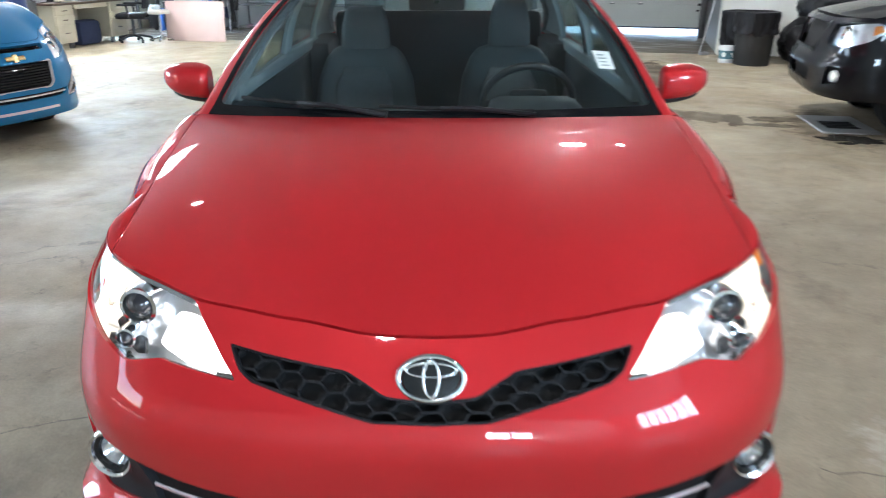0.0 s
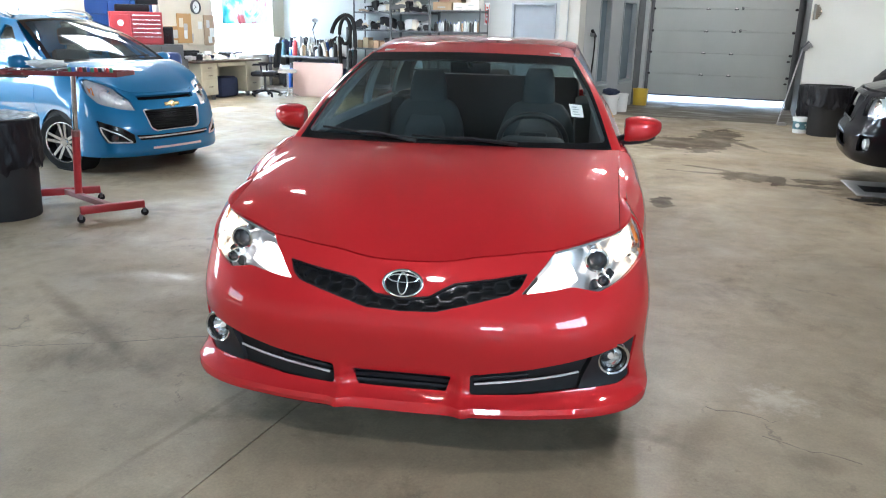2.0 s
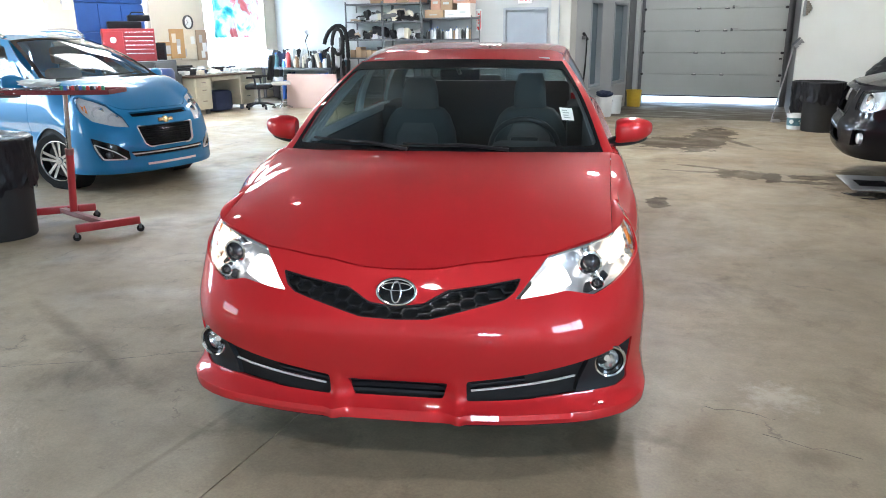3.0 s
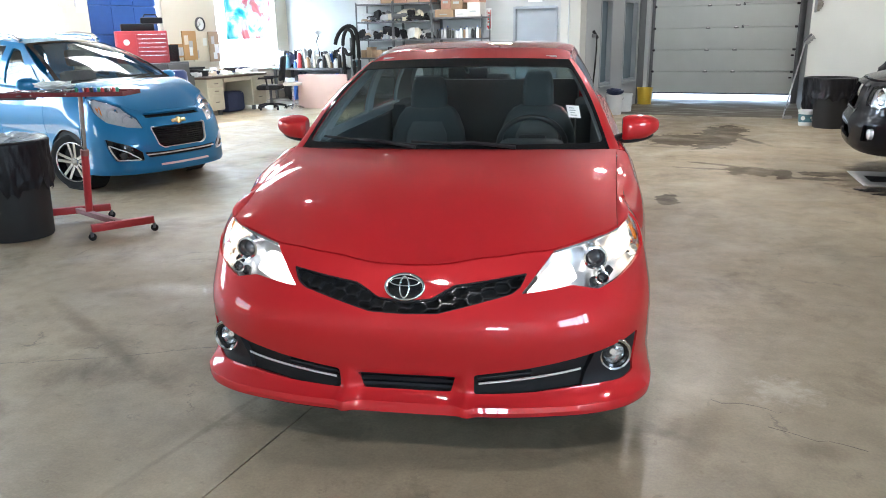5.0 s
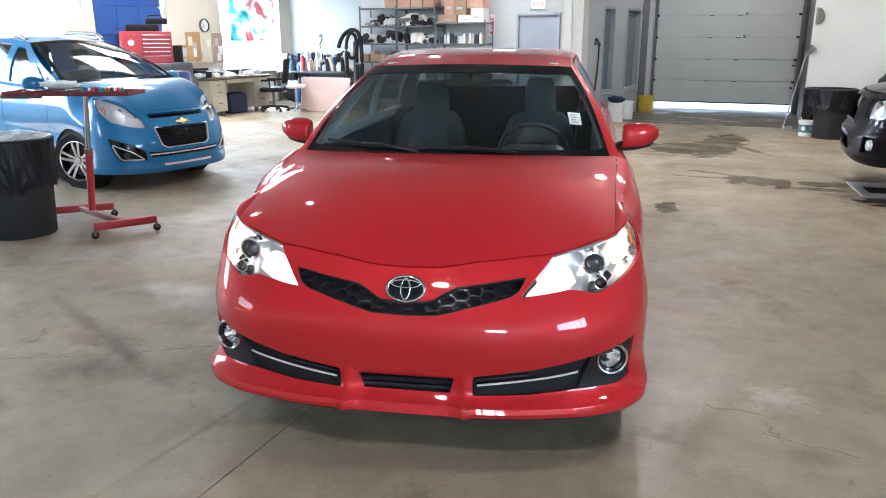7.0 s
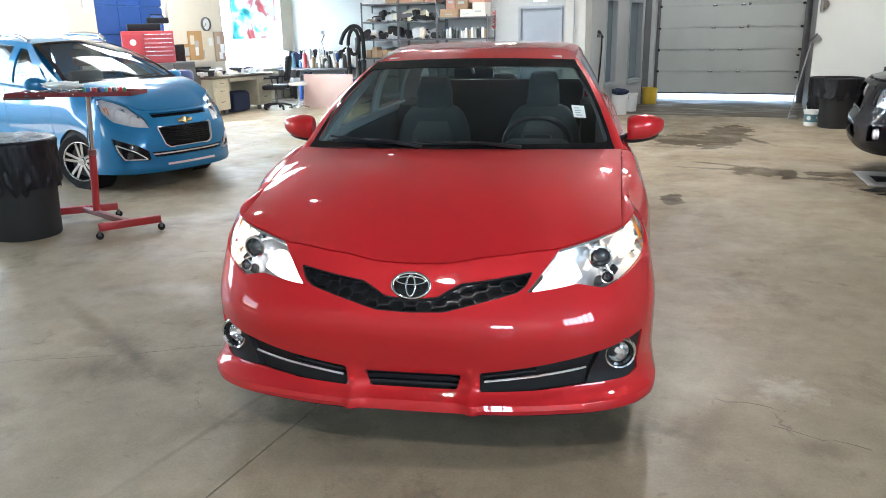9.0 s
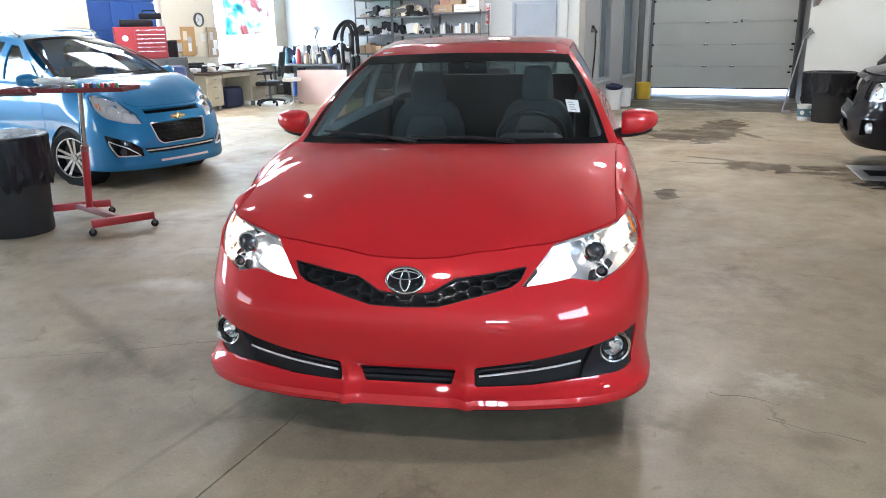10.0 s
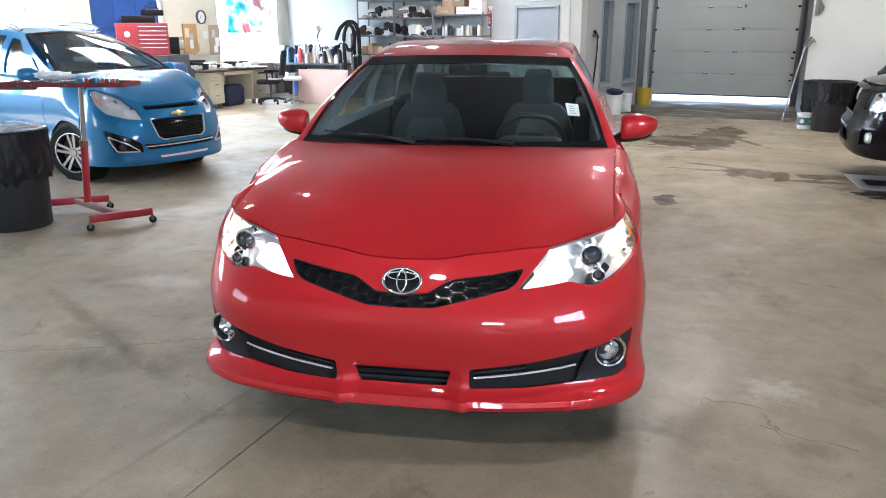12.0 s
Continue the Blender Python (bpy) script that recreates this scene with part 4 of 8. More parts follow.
VENT = [(0.10, 0.270), (0.10, 0.348), (0.25, 0.382), (0.46, 0.424), (0.58, 0.445), (0.70, 0.466), (0.695, 0.36), (0.685, 0.305), (0.615, 0.290), (0.415, 0.288), (0.25, 0.276)]

red = thing("red_sedan", None, "glossy red four-door sedan with headlights switched on", "car")
head = rounded(turned(HEADLIGHT), 0.012)
vent = rounded(turned(VENT), 0.012)
half = turned(GRILLE)
grille = rounded(half + mirrored(half)[1:-1], 0.01)
low = rounded([(arc(-0.054), 0.270), (arc(0.054), 0.270), (arc(0.063), 0.336), (arc(-0.063), 0.336)], 0.008)
top = [(arc(t / 60), smooth_keys(EDGE, t / 60) - 0.003) for t in range(0, 61)]
outline = [(-ARC[-1], 0.17), (ARC[-1], 0.17)] + top[::-1] + [(-a, z) for a, z in top[1:]]
bumper = sheet("bumper", outline, [head, mirrored(head), vent, mirrored(vent), grille, low], nose, 0.018, "red_paint", red, rim=0.02)

# dark undertray and backing inside the openings
sheet("undertray", [(-ARC[-1], 0.15), (ARC[-1], 0.15), (ARC[-1], 0.30), (-ARC[-1], 0.30)], [], nose, 0.05, "black_plastic", red, rim=0, lift=-0.075)
sheet("grille_backing", [(arc(-0.28), 0.56), (arc(0.28), 0.56), (arc(0.28), 0.725), (arc(-0.28), 0.725)], [], nose, 0.04, "rubber", red, rim=0, lift=-0.055)


def strip_on(bm, fn, a, b, width, depth, lift, heart=(0, 2.2, 0.5)):
    """A flat bar from a to b on a curved surface."""
    e = 1e-3
    quad = []
    d = (Vector(b) - Vector(a))
    if d.length < 1e-6:
        return
    s = Vector((-d.y, d.x)).normalized() * width / 2
    for q in (Vector(a) - s, Vector(b) - s, Vector(b) + s, Vector(a) + s):
        p = Vector(fn(*q))
        n = (Vector(fn(q[0] + e, q[1])) - Vector(fn(q[0] - e, q[1]))).cross(Vector(fn(q[0], q[1] + e)) - Vector(fn(q[0], q[1] - e))).normalized()
        if n.dot(p - Vector(heart)) < 0:
            n = -n
        quad.append((p + n * lift, p + n * (lift - depth)))
    f = [bm.verts.new(q[0]) for q in quad]
    k = [bm.verts.new(q[1]) for q in quad]
    bm.faces.new(f)
    for i in range(4):
        bm.faces.new((f[i], f[(i + 1) % 4], k[(i + 1) % 4], k[i]))


# honeycomb in the upper grille
bm = bmesh.new()
HX, HZ = 0.068, 0.034
done = set()
for i in range(-9, 10):
    for j in range(-3, 4):
        cx, cz = i * HX * 0.76, 0.655 + j * HZ + (HZ / 2 if i % 2 else 0)
        ring = [(cx + HX / 2 * c, cz + HZ / 2 * s) for c, s in ((1, 0), (0.52, 1), (-0.52, 1), (-1, 0), (-0.52, -1), (0.52, -1))]
        for a, b in zip(ring, ring[1:] + ring[:1]):
            mid = ((a[0] + b[0]) / 2, (a[1] + b[1]) / 2)
            key = (round(mid[0], 3), round(mid[1], 3))
            if key not in done and inside(mid, grille):
                done.add(key)
                strip_on(bm, nose, a, b, 0.0034, 0.03, -0.014)
part("grille_mesh", bm, "mesh_grey", red, "gloss black honeycomb mesh")
bm = bmesh.new()
for a, b in zip(grille, grille[1:] + grille[:1]):
    strip_on(bm, nose, a, b, 0.008, 0.02, -0.004)
bmesh.ops.remove_doubles(bm, verts=bm.verts, dist=0.0008)
part("grille_trim", bm, "black_plastic", red)

# lower grille slats
bm = bmesh.new()
for k in range(4):
    zz = 0.283 + 0.0145 * k
    for s in range(-3, 3):
        strip_on(bm, nose, (s * 0.062, zz), ((s + 1) * 0.062, zz), 0.007, 0.03, -0.02)
part("lower_grille", bm, "black_plastic", red)
sheet("lower_backing", [(arc(-0.07), 0.262), (arc(0.07), 0.262), (arc(0.07), 0.345), (arc(-0.07), 0.345)], [], nose, 0.03, "rubber", red, rim=0, lift=-0.045)

# side vents with chrome bar and fog lamp, on both sides
bezel = rounded(turned([(0.425, 0.286), (0.615, 0.288), (0.69, 0.305), (0.70, 0.36), (0.703, 0.468), (0.58, 0.447), (0.47, 0.427)]), 0.01)
fog_at = (arc(0.563), 0.394)
for sgn in (1, -1):
    fl = sgn < 0
    sheet("vent_backing", vent, [], nose, 0.03, "rubber", red, rim=0, lift=-0.028, flip=fl)
    ring = [(fog_at[0] + 0.061 * math.cos(a * math.pi / 12), fog_at[1] + 0.060 * math.sin(a * math.pi / 12)) for a in range(24)]
    bz = sheet("fog_bezel", bezel, [ring], nose, 0.02, "grey_plastic", red, rim=0.02, lift=-0.008, flip=fl)
    for row in (0.302, 0.322, 0.345):
        bm = bmesh.new()
        slope = 0.14
        for s in range(8):
            a0, a1 = 0.27 + s * 0.025, 0.27 + (s + 1) * 0.025
            strip_on(bm, nose, (sgn * a0, row + slope * (a0 - 0.27)), (sgn * a1, row + slope * (a1 - 0.27)), 0.010, 0.02, -0.012)
        part("slat", bm, "mesh_grey", red)
    bm = bmesh.new()
    a0, a1 = arc(0.11), arc(0.413)
    for s in range(16):
        p, q = s / 16, (s + 1) / 16
        strip_on(bm, nose, (sgn * blend(a0, a1, p), blend(0.310, 0.362, p)), (sgn * blend(a0, a1, q), blend(0.310, 0.362, q)), 0.006, 0.005, 0.003)
    bmesh.ops.remove_doubles(bm, verts=bm.verts, dist=0.0008)
    part("chrome_bar", bm, "satin_chrome", red, "thin chrome trim bar")
    p = Vector(nose(sgn * fog_at[0], fog_at[1]))
    turn = Vector((sgn * 0.28, -1, 0.04)).to_track_quat("Z", "Y").to_matrix().to_4x4()
    fm = Matrix.Translation(p + Vector((0, 0.006, 0))) @ turn
    fog = new("fog_lamp")
    fog.parent, fog.matrix_basis = red, fm
    lathe("ring", [(0.051, 0.0), (0.052, 0.011), (0.058, 0.014), (0.064, 0.005), (0.064, -0.02)], "chrome", fog, 32)
    lathe("collar", [(0.040, -0.012), (0.042, -0.002), (0.051, 0.002)], "gloss_black", fog, 32)
    lathe("bowl", [(0.0, -0.038), (0.02, -0.034), (0.034, -0.020), (0.040, -0.010)], "lamp_bowl", fog, 14)
    lathe("bulb", [(0.0, -0.012), (0.010, -0.014), (0.012, -0.03)], "fog_glow", fog, 16)
    lathe("lens", [(0.0, 0.006), (0.022, 0.004), (0.034, -0.002), (0.041, -0.006)], "clear_lens", fog, 32)

# headlights
for sgn in (1, -1):
    fl = sgn < 0
    hl = new("headlight")
    hl.parent = red
    sheet("housing", head, [], nose, 0.025, "lamp_bright", hl, rim=0.0, lift=-0.075, flip=fl)
    bm = bmesh.new()
    for a, b in zip(resampled(head, 0.03), resampled(head, 0.03)[1:] + resampled(head, 0.03)[:1]):
        strip_on(bm, lambda a, z: nose(sgn * a, z), a, b, 0.004, 0.065, -0.012)
    part("shroud", bm, "chrome", hl)
    lit = rounded(turned([(0.236, 0.660), (0.32, 0.664), (0.40, 0.684), (0.435, 0.695), (0.425, 0.735), (0.405, 0.758), (0.355, 0.758), (0.295, 0.716)]), 0.01)
    sheet("high_beam", lit, [], nose, 0.03, "headlamp_glow", hl, rim=0.02, lift=-0.03, flip=fl, label="lit inner reflector")
    side_lit = rounded(turned([(0.70, 0.735), (0.78, 0.748), (0.86, 0.778), (0.895, 0.82), (0.89, 0.842), (0.80, 0.826), (0.71, 0.80)]), 0.01)
    sheet("side_lamp", side_lit, [], nose, 0.03, "sidelamp_glow", hl, rim=0.02, lift=-0.035, flip=fl, label="lit outer side lamp")
    sheet("amber_reflector", rounded(turned([(0.905, 0.775), (0.935, 0.79), (0.938, 0.83), (0.915, 0.825)]), 0.006), [], nose, 0.02, "amber", hl, rim=0.01, lift=-0.02, flip=fl)
    sheet("lamp_bezel", rounded(turned([(0.49, 0.665), (0.52, 0.660), (0.62, 0.684), (0.665, 0.702), (0.635, 0.725), (0.59, 0.70), (0.51, 0.695)]), 0.008), [], nose, 0.025, "mesh_grey", hl, rim=0.01, lift=-0.045, flip=fl, label="smoked grey lamp bezel")
    for tt, zz, rr in ((0.545, 0.737, 0.047), (0.545, 0.672, 0.026)):
        p = Vector(nose(sgn * arc(tt), zz))
        pm = Matrix.Translation(p + Vector((-sgn * 0.008, 0.035, 0))) @ Vector((sgn * 0.12, -1, 0.0)).to_track_quat("Z", "Y").to_matrix().to_4x4()
        lathe("projector_ring", [(rr * 0.72, 0.0), (rr * 0.78, 0.012), (rr * 0.95, 0.010), (rr, -0.02), (rr * 1.02, -0.05)], "chrome", hl, 32, m=pm)
        lathe("projector_lens", [(0.0, 0.022), (rr * 0.3, 0.019), (rr * 0.55, 0.011), (rr * 0.74, -0.002)], "dark_lens", hl, 32, m=pm)
    sheet("cover", head, [], nose, 0.025, "clear_lens", hl, rim=0.0, lift=-0.004, flip=fl)
    bm = bmesh.new()
    rail = turned([(0.35, 0.772), (0.57, 0.803), (0.755, 0.831), (0.93, 0.862)])
    for a, b in zip(rail, rail[1:]):
        strip_on(bm, lambda a, z: nose(sgn * a, z), a, b, 0.006, 0.02, -0.006)
    part("brow", bm, "lamp_housing", hl)

# badge: plain chrome ovals on a black field
bd = new("badge")
bd.parent = red
bp = Vector(face(0, 0.668))
bd.matrix_basis = Matrix.Translation(bp + Vector((0, -0.012, 0.0))) @ pose(0, 0, 0, -24, 0, 0)


def oval(name, rx, rz, w, y, mat, parent, dz=0.0, n=40):
    """A flat oval ring in the x-z plane."""
    verts, faces = [], []
    for i in range(n):
        a = 2 * math.pi * i / n
        c, s = math.cos(a), math.sin(a)
        verts += [(rx * c, y, rz * s + dz), ((rx - w / 2) * c, y - 0.005, (rz - w / 2) * s + dz), ((rx - w) * c, y, (rz - w) * s + dz), (rx * c, y + 0.012, rz * s + dz)]
    for i in range(n):
        j = (i + 1) % n
        for k in range(2):
            faces.append((i * 4 + k, j * 4 + k, j * 4 + k + 1, i * 4 + k + 1))
        faces.append((i * 4 + 3, j * 4 + 3, j * 4, i * 4))
    return mesh(name, verts, faces, mat, parent, smooth=True)


oval("oval_ring", 0.076, 0.052, 0.012, 0.0, "chrome", bd)
oval("oval_ring", 0.057, 0.019, 0.009, -0.002, "chrome", bd, 0.018)
oval("oval_ring", 0.021, 0.043, 0.009, -0.003, "chrome", bd, 0.0)
lathe("field", [(0.0, -0.006), (0.06, -0.004), (0.066, 0.01)], "gloss_black", bd, 32, m=Matrix.Scale(0.70, 4, (0, 0, 1)) @ pose(0, 0, 0), axis="Y")

# bonnet
def bonnet(p, q):
    """p across, q from the nose edge (0) to the windscreen (1)."""
    t = 0.755 * (0.55 * abs(p) + 0.45 * abs(p) ** 2.2) * 1.0
    t = math.copysign(t, p)
    f = Vector(face(t, smooth_keys(EDGE, abs(t)) + 0.002))
    r = Vector((0.805 * p, 1.225 - 0.105 * (1 - p * p) + 0.02 * abs(p) ** 6, 0.992 + 0.012 * (1 - p * p)))
    g = 1 - max(1 - q, 0.0) ** (2.15 - 0.80 * abs(p) ** 4)
    ridge = 0.0012 * math.exp(-((abs(p) - 0.70 + 0.08 * q) / 0.09) ** 2) * clamp(q * 2)
    x = f.x + (r.x - f.x) * (0.6 * q + 0.4 * q * q)
    return (x, f.y + (r.y - f.y) * q, f.z + (r.z - f.z) * g + ridge)


sheet("bonnet", [(-1, 0), (1, 0), (1, 1), (-1, 1)], [], bonnet, 0.028, "red_paint", red, rim=0.02, heart=(0, 1.2, -2))


BY0, BY1 = bonnet(1.0, 0.0)[1], bonnet(1.0, 1.0)[1]


def fender_cap(s, r):
    """The fold between the bonnet's edge and the top of the headlight."""
    s, r = clamp(s, 0.0, 1.0), r
    t = 0.755 + 0.245 * s
    b = Vector(face(t, smooth_keys(EDGE, t) + 0.001))
    a = Vector(bonnet(1.0, clamp((blend(BY0, 0.622, s) - BY0) / (BY1 - BY0)))) + Vector((0.002, 0, -0.0005))
    v = a + (b - a) * r
    return (v.x, v.y, v.z + 0.007 * math.sin(math.pi * clamp(r)) * s)


both("fender_cap", [(0.0, 0.0), (1.0, 0.0), (1.0, 1.0), (0.0, 1.0)], [], fender_cap, 0.04, "red_paint", red, rim=0.01, heart=(0, 1.2, -2))

# body sides: w below 0 runs down the flank, above 0 round the shoulder
def shoulder(y):
    if y < 1.24:
        e = Vector(bonnet(1.0, clamp((y - BY0) / (BY1 - BY0))))
        return e.x + 0.002, e.z - 0.0005, smooth_keys([(0.3, 0.90), (0.62, 0.915), (1.0, 0.917), (1.6, 0.91)], y)
    xt = smooth_keys([(0.3, 0.776), (0.62, 0.787), (1.2, 0.808), (1.6, 0.80), (2.6, 0.81), (3.6, 0.79), (4.2, 0.74), (4.75, 0.66)], y)
    zt = smooth_keys([(0.3, 0.845), (0.62, 0.893), (0.9, 0.945), (1.2, 0.985), (1.7, 1.0), (2.6, 1.02), (3.6, 1.05), (4.2, 1.06), (4.75, 1.02)], y)
    w = smooth_keys([(0.3, 0.90), (0.62, 0.915), (1.0, 0.917), (1.6, 0.91), (2.6, 0.915), (3.6, 0.917), (4.2, 0.89), (4.5, 0.83), (4.75, 0.72)], y)
    return xt, zt, w


def flank(y, w):
    xt, zt, wd = shoulder(y)
    zm = 0.66
    if w >= 0:
        a = clamp(w / 0.32) * math.pi / 2
        x, z = xt + (wd - xt) * max(math.cos(a), 0) ** 0.72, zm + (zt - zm) * math.sin(a) ** 0.85
    else:
        x, z = wd - 0.05 * clamp(-w / 0.48) ** 2 + 0.012 * math.exp(-((w + 0.38) / 0.06) ** 2), zm + w
    if y < 0.90:
        k = math.sin(math.pi / 2 * clamp((y - 0.62) / 0.28))
        e = clamp((w - 0.24) / 0.08)
        x = blend(face(1.0, z)[0], x, max(k, e * e * (3 - 2 * e)))
    return (x, y, z)


def arch(y0, z0, r, n=20):
    return [(y0 + r * math.cos(a), z0 - 0.66 + r * math.sin(a)) for a in (math.pi * (i / n) for i in range(n + 1))]


AXF, AXR, WR = 0.975, 3.75, 0.325
fr = [(0.624, -0.48), (0.624, 0.318)] + [(1.36, 0.318), (1.38, 0.0), (1.38, -0.46)] + [(AXF + 0.375, -0.46)] + arch(AXF, 0.33, 0.37) + [(AXF - 0.37, -0.48)]
fr = [(0.622, -0.10), (0.622, 0.3199), (1.36, 0.3199), (1.38, 0.0), (1.38, -0.47), (AXF + 0.37, -0.47)] + [p for p in arch(AXF, 0.33, 0.37) if p[0] > 0.63]
both("fender", fr, [], flank, 0.024, "red_paint", red, rim=0.015)
both("front_door", [(1.386, -0.47), (2.55, -0.47), (2.55, 0.318), (1.366, 0.318), (1.386, 0.0)], [], flank, 0.05, "red_paint", red, rim=0.015)
both("rear_door", [(2.556, -0.47), (3.36, -0.47), (3.42, -0.30), (3.62, 0.0), (3.62, 0.318), (2.556, 0.318)], [], flank, 0.05, "red_paint", red, rim=0.015)
qa = [p for p in arch(AXR, 0.33, 0.37)]
both("quarter_panel", [(3.626, 0.318), (4.74, 0.318), (4.74, -0.40), (AXR + 0.37, -0.40)] + qa[1:] + [(3.38, -0.33), (3.43, -0.295), (3.626, 0.0)], [], flank, 0.05, "red_paint", red, rim=0.015)
for sgn in (1, -1):
    for yy, out in ((AXF, 0.885), (AXR, 0.885)):
        wheel(red, Matrix.Translation((sgn * (out - 0.11), yy, WR)) @ pose(0, 0, 0, 0, 0, 0 if sgn > 0 else 180), WR, 0.215, 10)
        lathe("wheel_well", [(0.36, -0.14), (0.365, 0.10), (0.30, 0.12)], "rubber", red, 28, m=Matrix.Translation((sgn * (out - 0.14), yy, 0.34)) @ pose(0, 0, 0, 0, 0, 0 if sgn > 0 else 180), axis="X")
box("floor_pan", -0.72, 0.72, 0.5, 4.5, 0.20, 0.26, "rubber", red)
box("sill", 0.80, 0.87, 1.34, 3.40, 0.16, 0.25, "red_paint", red, 0.02)
box("sill", -0.87, -0.80, 1.34, 3.40, 0.16, 0.25, "red_paint", red, 0.02)
box("bulkhead", -0.76, 0.76, 1.12, 1.15, 0.26, 0.93, "rubber", red)


# windscreen, pillars, roof
def screen(p, q):
    lo = Vector((0.776 * p, 1.262 - 0.125 * (1 - p * p), 1.006))
    hi = Vector((0.574 * p, 1.955 - 0.12 * (1 - p * p), 1.392 + 0.018 * (1 - p * p)))
    v = lo + (hi - lo) * q
    return (v.x + 0.012 * p * math.sin(math.pi * clamp(q)), v.y - 0.035 * math.sin(math.pi * clamp(q)), v.z + 0.02 * math.sin(math.pi * clamp(q)))


OPEN = rounded([(-0.965, 0.03), (0.965, 0.03), (0.955, 0.865), (-0.955, 0.865)], 0.05)
sheet("windscreen_border", [(-0.985, -0.03), (0.985, -0.03), (0.985, 0.985), (-0.985, 0.985)], [OPEN], screen, 0.06, "gloss_black", red, rim=0.004, heart=(0, 2.4, 0.7))
sheet("windscreen", OPEN, [], screen, 0.08, "screen_glass", red, rim=0.0, lift=-0.003, heart=(0, 2.4, 0.7)).visible_shadow = False


def pillar(s, q):
    """The strip beside the windscreen: s outward, q up."""
    a = Vector(screen(0.985, q))
    b = a + Vector((0.055 - 0.02 * q, 0.10 + 0.06 * q, -0.02 - 0.02 * q))
    v = a + (b - a) * s
    return (v.x + 0.012 * math.sin(math.pi * clamp(s)), v.y - 0.01 * math.sin(math.pi * clamp(s)), v.z + 0.014 * math.sin(math.pi * clamp(s)))


both("front_pillar", [(0, -0.08), (1, -0.08), (1, 1.0), (0, 1.0)], [], pillar, 0.12, "red_paint", red, rim=0.02, heart=(0, 2.4, 0.7))


def roof(p, q):
    f = Vector(screen(p, 0.985))
    fall = 0.016 * p * p + 0.024 * abs(p) ** 12
    zr = smooth_keys([(0, f.z), (0.12, 1.446 - fall), (0.28, 1.473 - fall), (0.45, 1.485 - fall), (0.65, 1.478 - fall), (0.85, 1.446 - fall), (1, 1.40 - fall)], q)
    w = smooth_keys([(0, 0.574), (0.25, 0.588), (0.6, 0.60), (1, 0.56)], q)
    return (w * p, f.y + (3.42 - f.y) * q, zr)


sheet("roof", [(-1.0, 0.0), (1.0, 0.0), (1.0, 1.0), (-1.0, 1.0)], [], roof, 0.045, "red_paint", red, rim=0.02, heart=(0, 2.4, 0.7))


def cabin(y, q):
    """Side of the cabin between belt (0) and roof rail (1)."""
    xt, zt, _ = shoulder(y)
    k = clamp((y - 1.36) / (3.42 - 1.36))
    a = Vector(pillar(1.0, clamp(q)))
    r = Vector(roof(1.0, clamp((y - 1.94) / (3.42 - 1.94))))
    x = xt - 0.03 + (r.x + 0.004 - xt + 0.03) * q
    return (x + 0.035 * math.sin(math.pi * clamp(q)), y, zt - 0.02 + (r.z - 0.005 - zt + 0.02) * q)


frontw = rounded([(1.50, 0.03), (2.46, 0.03), (2.42, 0.93), (2.14, 0.93)], 0.04)
rearw = rounded([(2.58, 0.03), (3.30, 0.03), (3.12, 0.93), (2.52, 0.93)], 0.04)
both("side_frame", [(1.36, -0.02), (4.02, -0.02), (3.36, 1.0), (2.09, 1.0)], [frontw, rearw], cabin, 0.08, "red_paint", red, rim=0.0, heart=(0, 2.4, 0.7))
for o in both("side_window", frontw, [], cabin, 0.15, "side_glass", red, rim=0.0, lift=-0.02, heart=(0, 2.4, 0.7)) + both("side_window", rearw, [], cabin, 0.15, "side_glass", red, rim=0.0, lift=-0.02, heart=(0, 2.4, 0.7)):
    o.visible_shadow = False


both("side_lining", [(1.33, -0.02), (4.0, -0.02), (3.35, 0.995), (2.06, 0.995)], [frontw, rearw], cabin, 0.08, "trim_grey", red, rim=0.03, lift=-0.004, heart=(0, 2.4, 0.7))
both("pillar_lining", [(-0.1, -0.08), (1.1, -0.08), (1.1, 0.99), (-0.1, 0.99)], [], pillar, 0.2, "trim_grey", red, rim=0.0, lift=-0.03, heart=(0, 2.4, 0.7))


def pillar_trim(s, q):
    """The trim on the inner face of the front pillar: s back into the cabin, q up."""
    a = Vector(screen(0.972, q)) + Vector((0, 0.012, -0.012))
    return a + Vector((0.02, 0.14, -0.055)) * s


both("pillar_trim", [(0, 0.0), (1, 0.0), (1, 0.97), (0, 0.97)], [], pillar_trim, 0.15, "trim_grey", red, rim=0.0, heart=(0, 2.4, 0.7))
for sgn in (1, -1):
    box("door_card", min(sgn * 0.74, sgn * 0.77), max(sgn * 0.74, sgn * 0.77), 1.45, 3.5, 0.42, 0.985, "dash", red, 0.012)
    box("sill_trim", min(sgn * 0.725, sgn * 0.792), max(sgn * 0.725, sgn * 0.792), 1.50, 3.40, 0.987, 1.045, "trim_grey", red, 0.02)


def backlight(p, q):
    a, b = Vector(roof(p, 1.0)), Vector((0.64 * p, 4.02 + 0.06 * (1 - p * p), 1.055))
    v = a + (b - a) * q
    return (v.x, v.y, v.z + 0.03 * math.sin(math.pi * clamp(q)))


sheet("rear_window", [(-1, 0.0), (1, 0.0), (1, 1.0), (-1, 1.0)], [], backlight, 0.12, "rear_tint", red, rim=0.0, heart=(0, 2.4, 0.7)).visible_shadow = False


def boot(p, q):
    return (blend(0.70, 0.68, q) * p, 4.03 + 0.70 * q + 0.05 * (1 - p * p), 1.055 + 0.01 * math.sin(3 * q) - 0.03 * q * q)


sheet("boot_lid", [(-1.06, 0.0), (1.06, 0.0), (1.06, 1.0), (-1.06, 1.0)], [], boot, 0.09, "red_paint", red, rim=0.03, heart=(0, 4.4, 0))


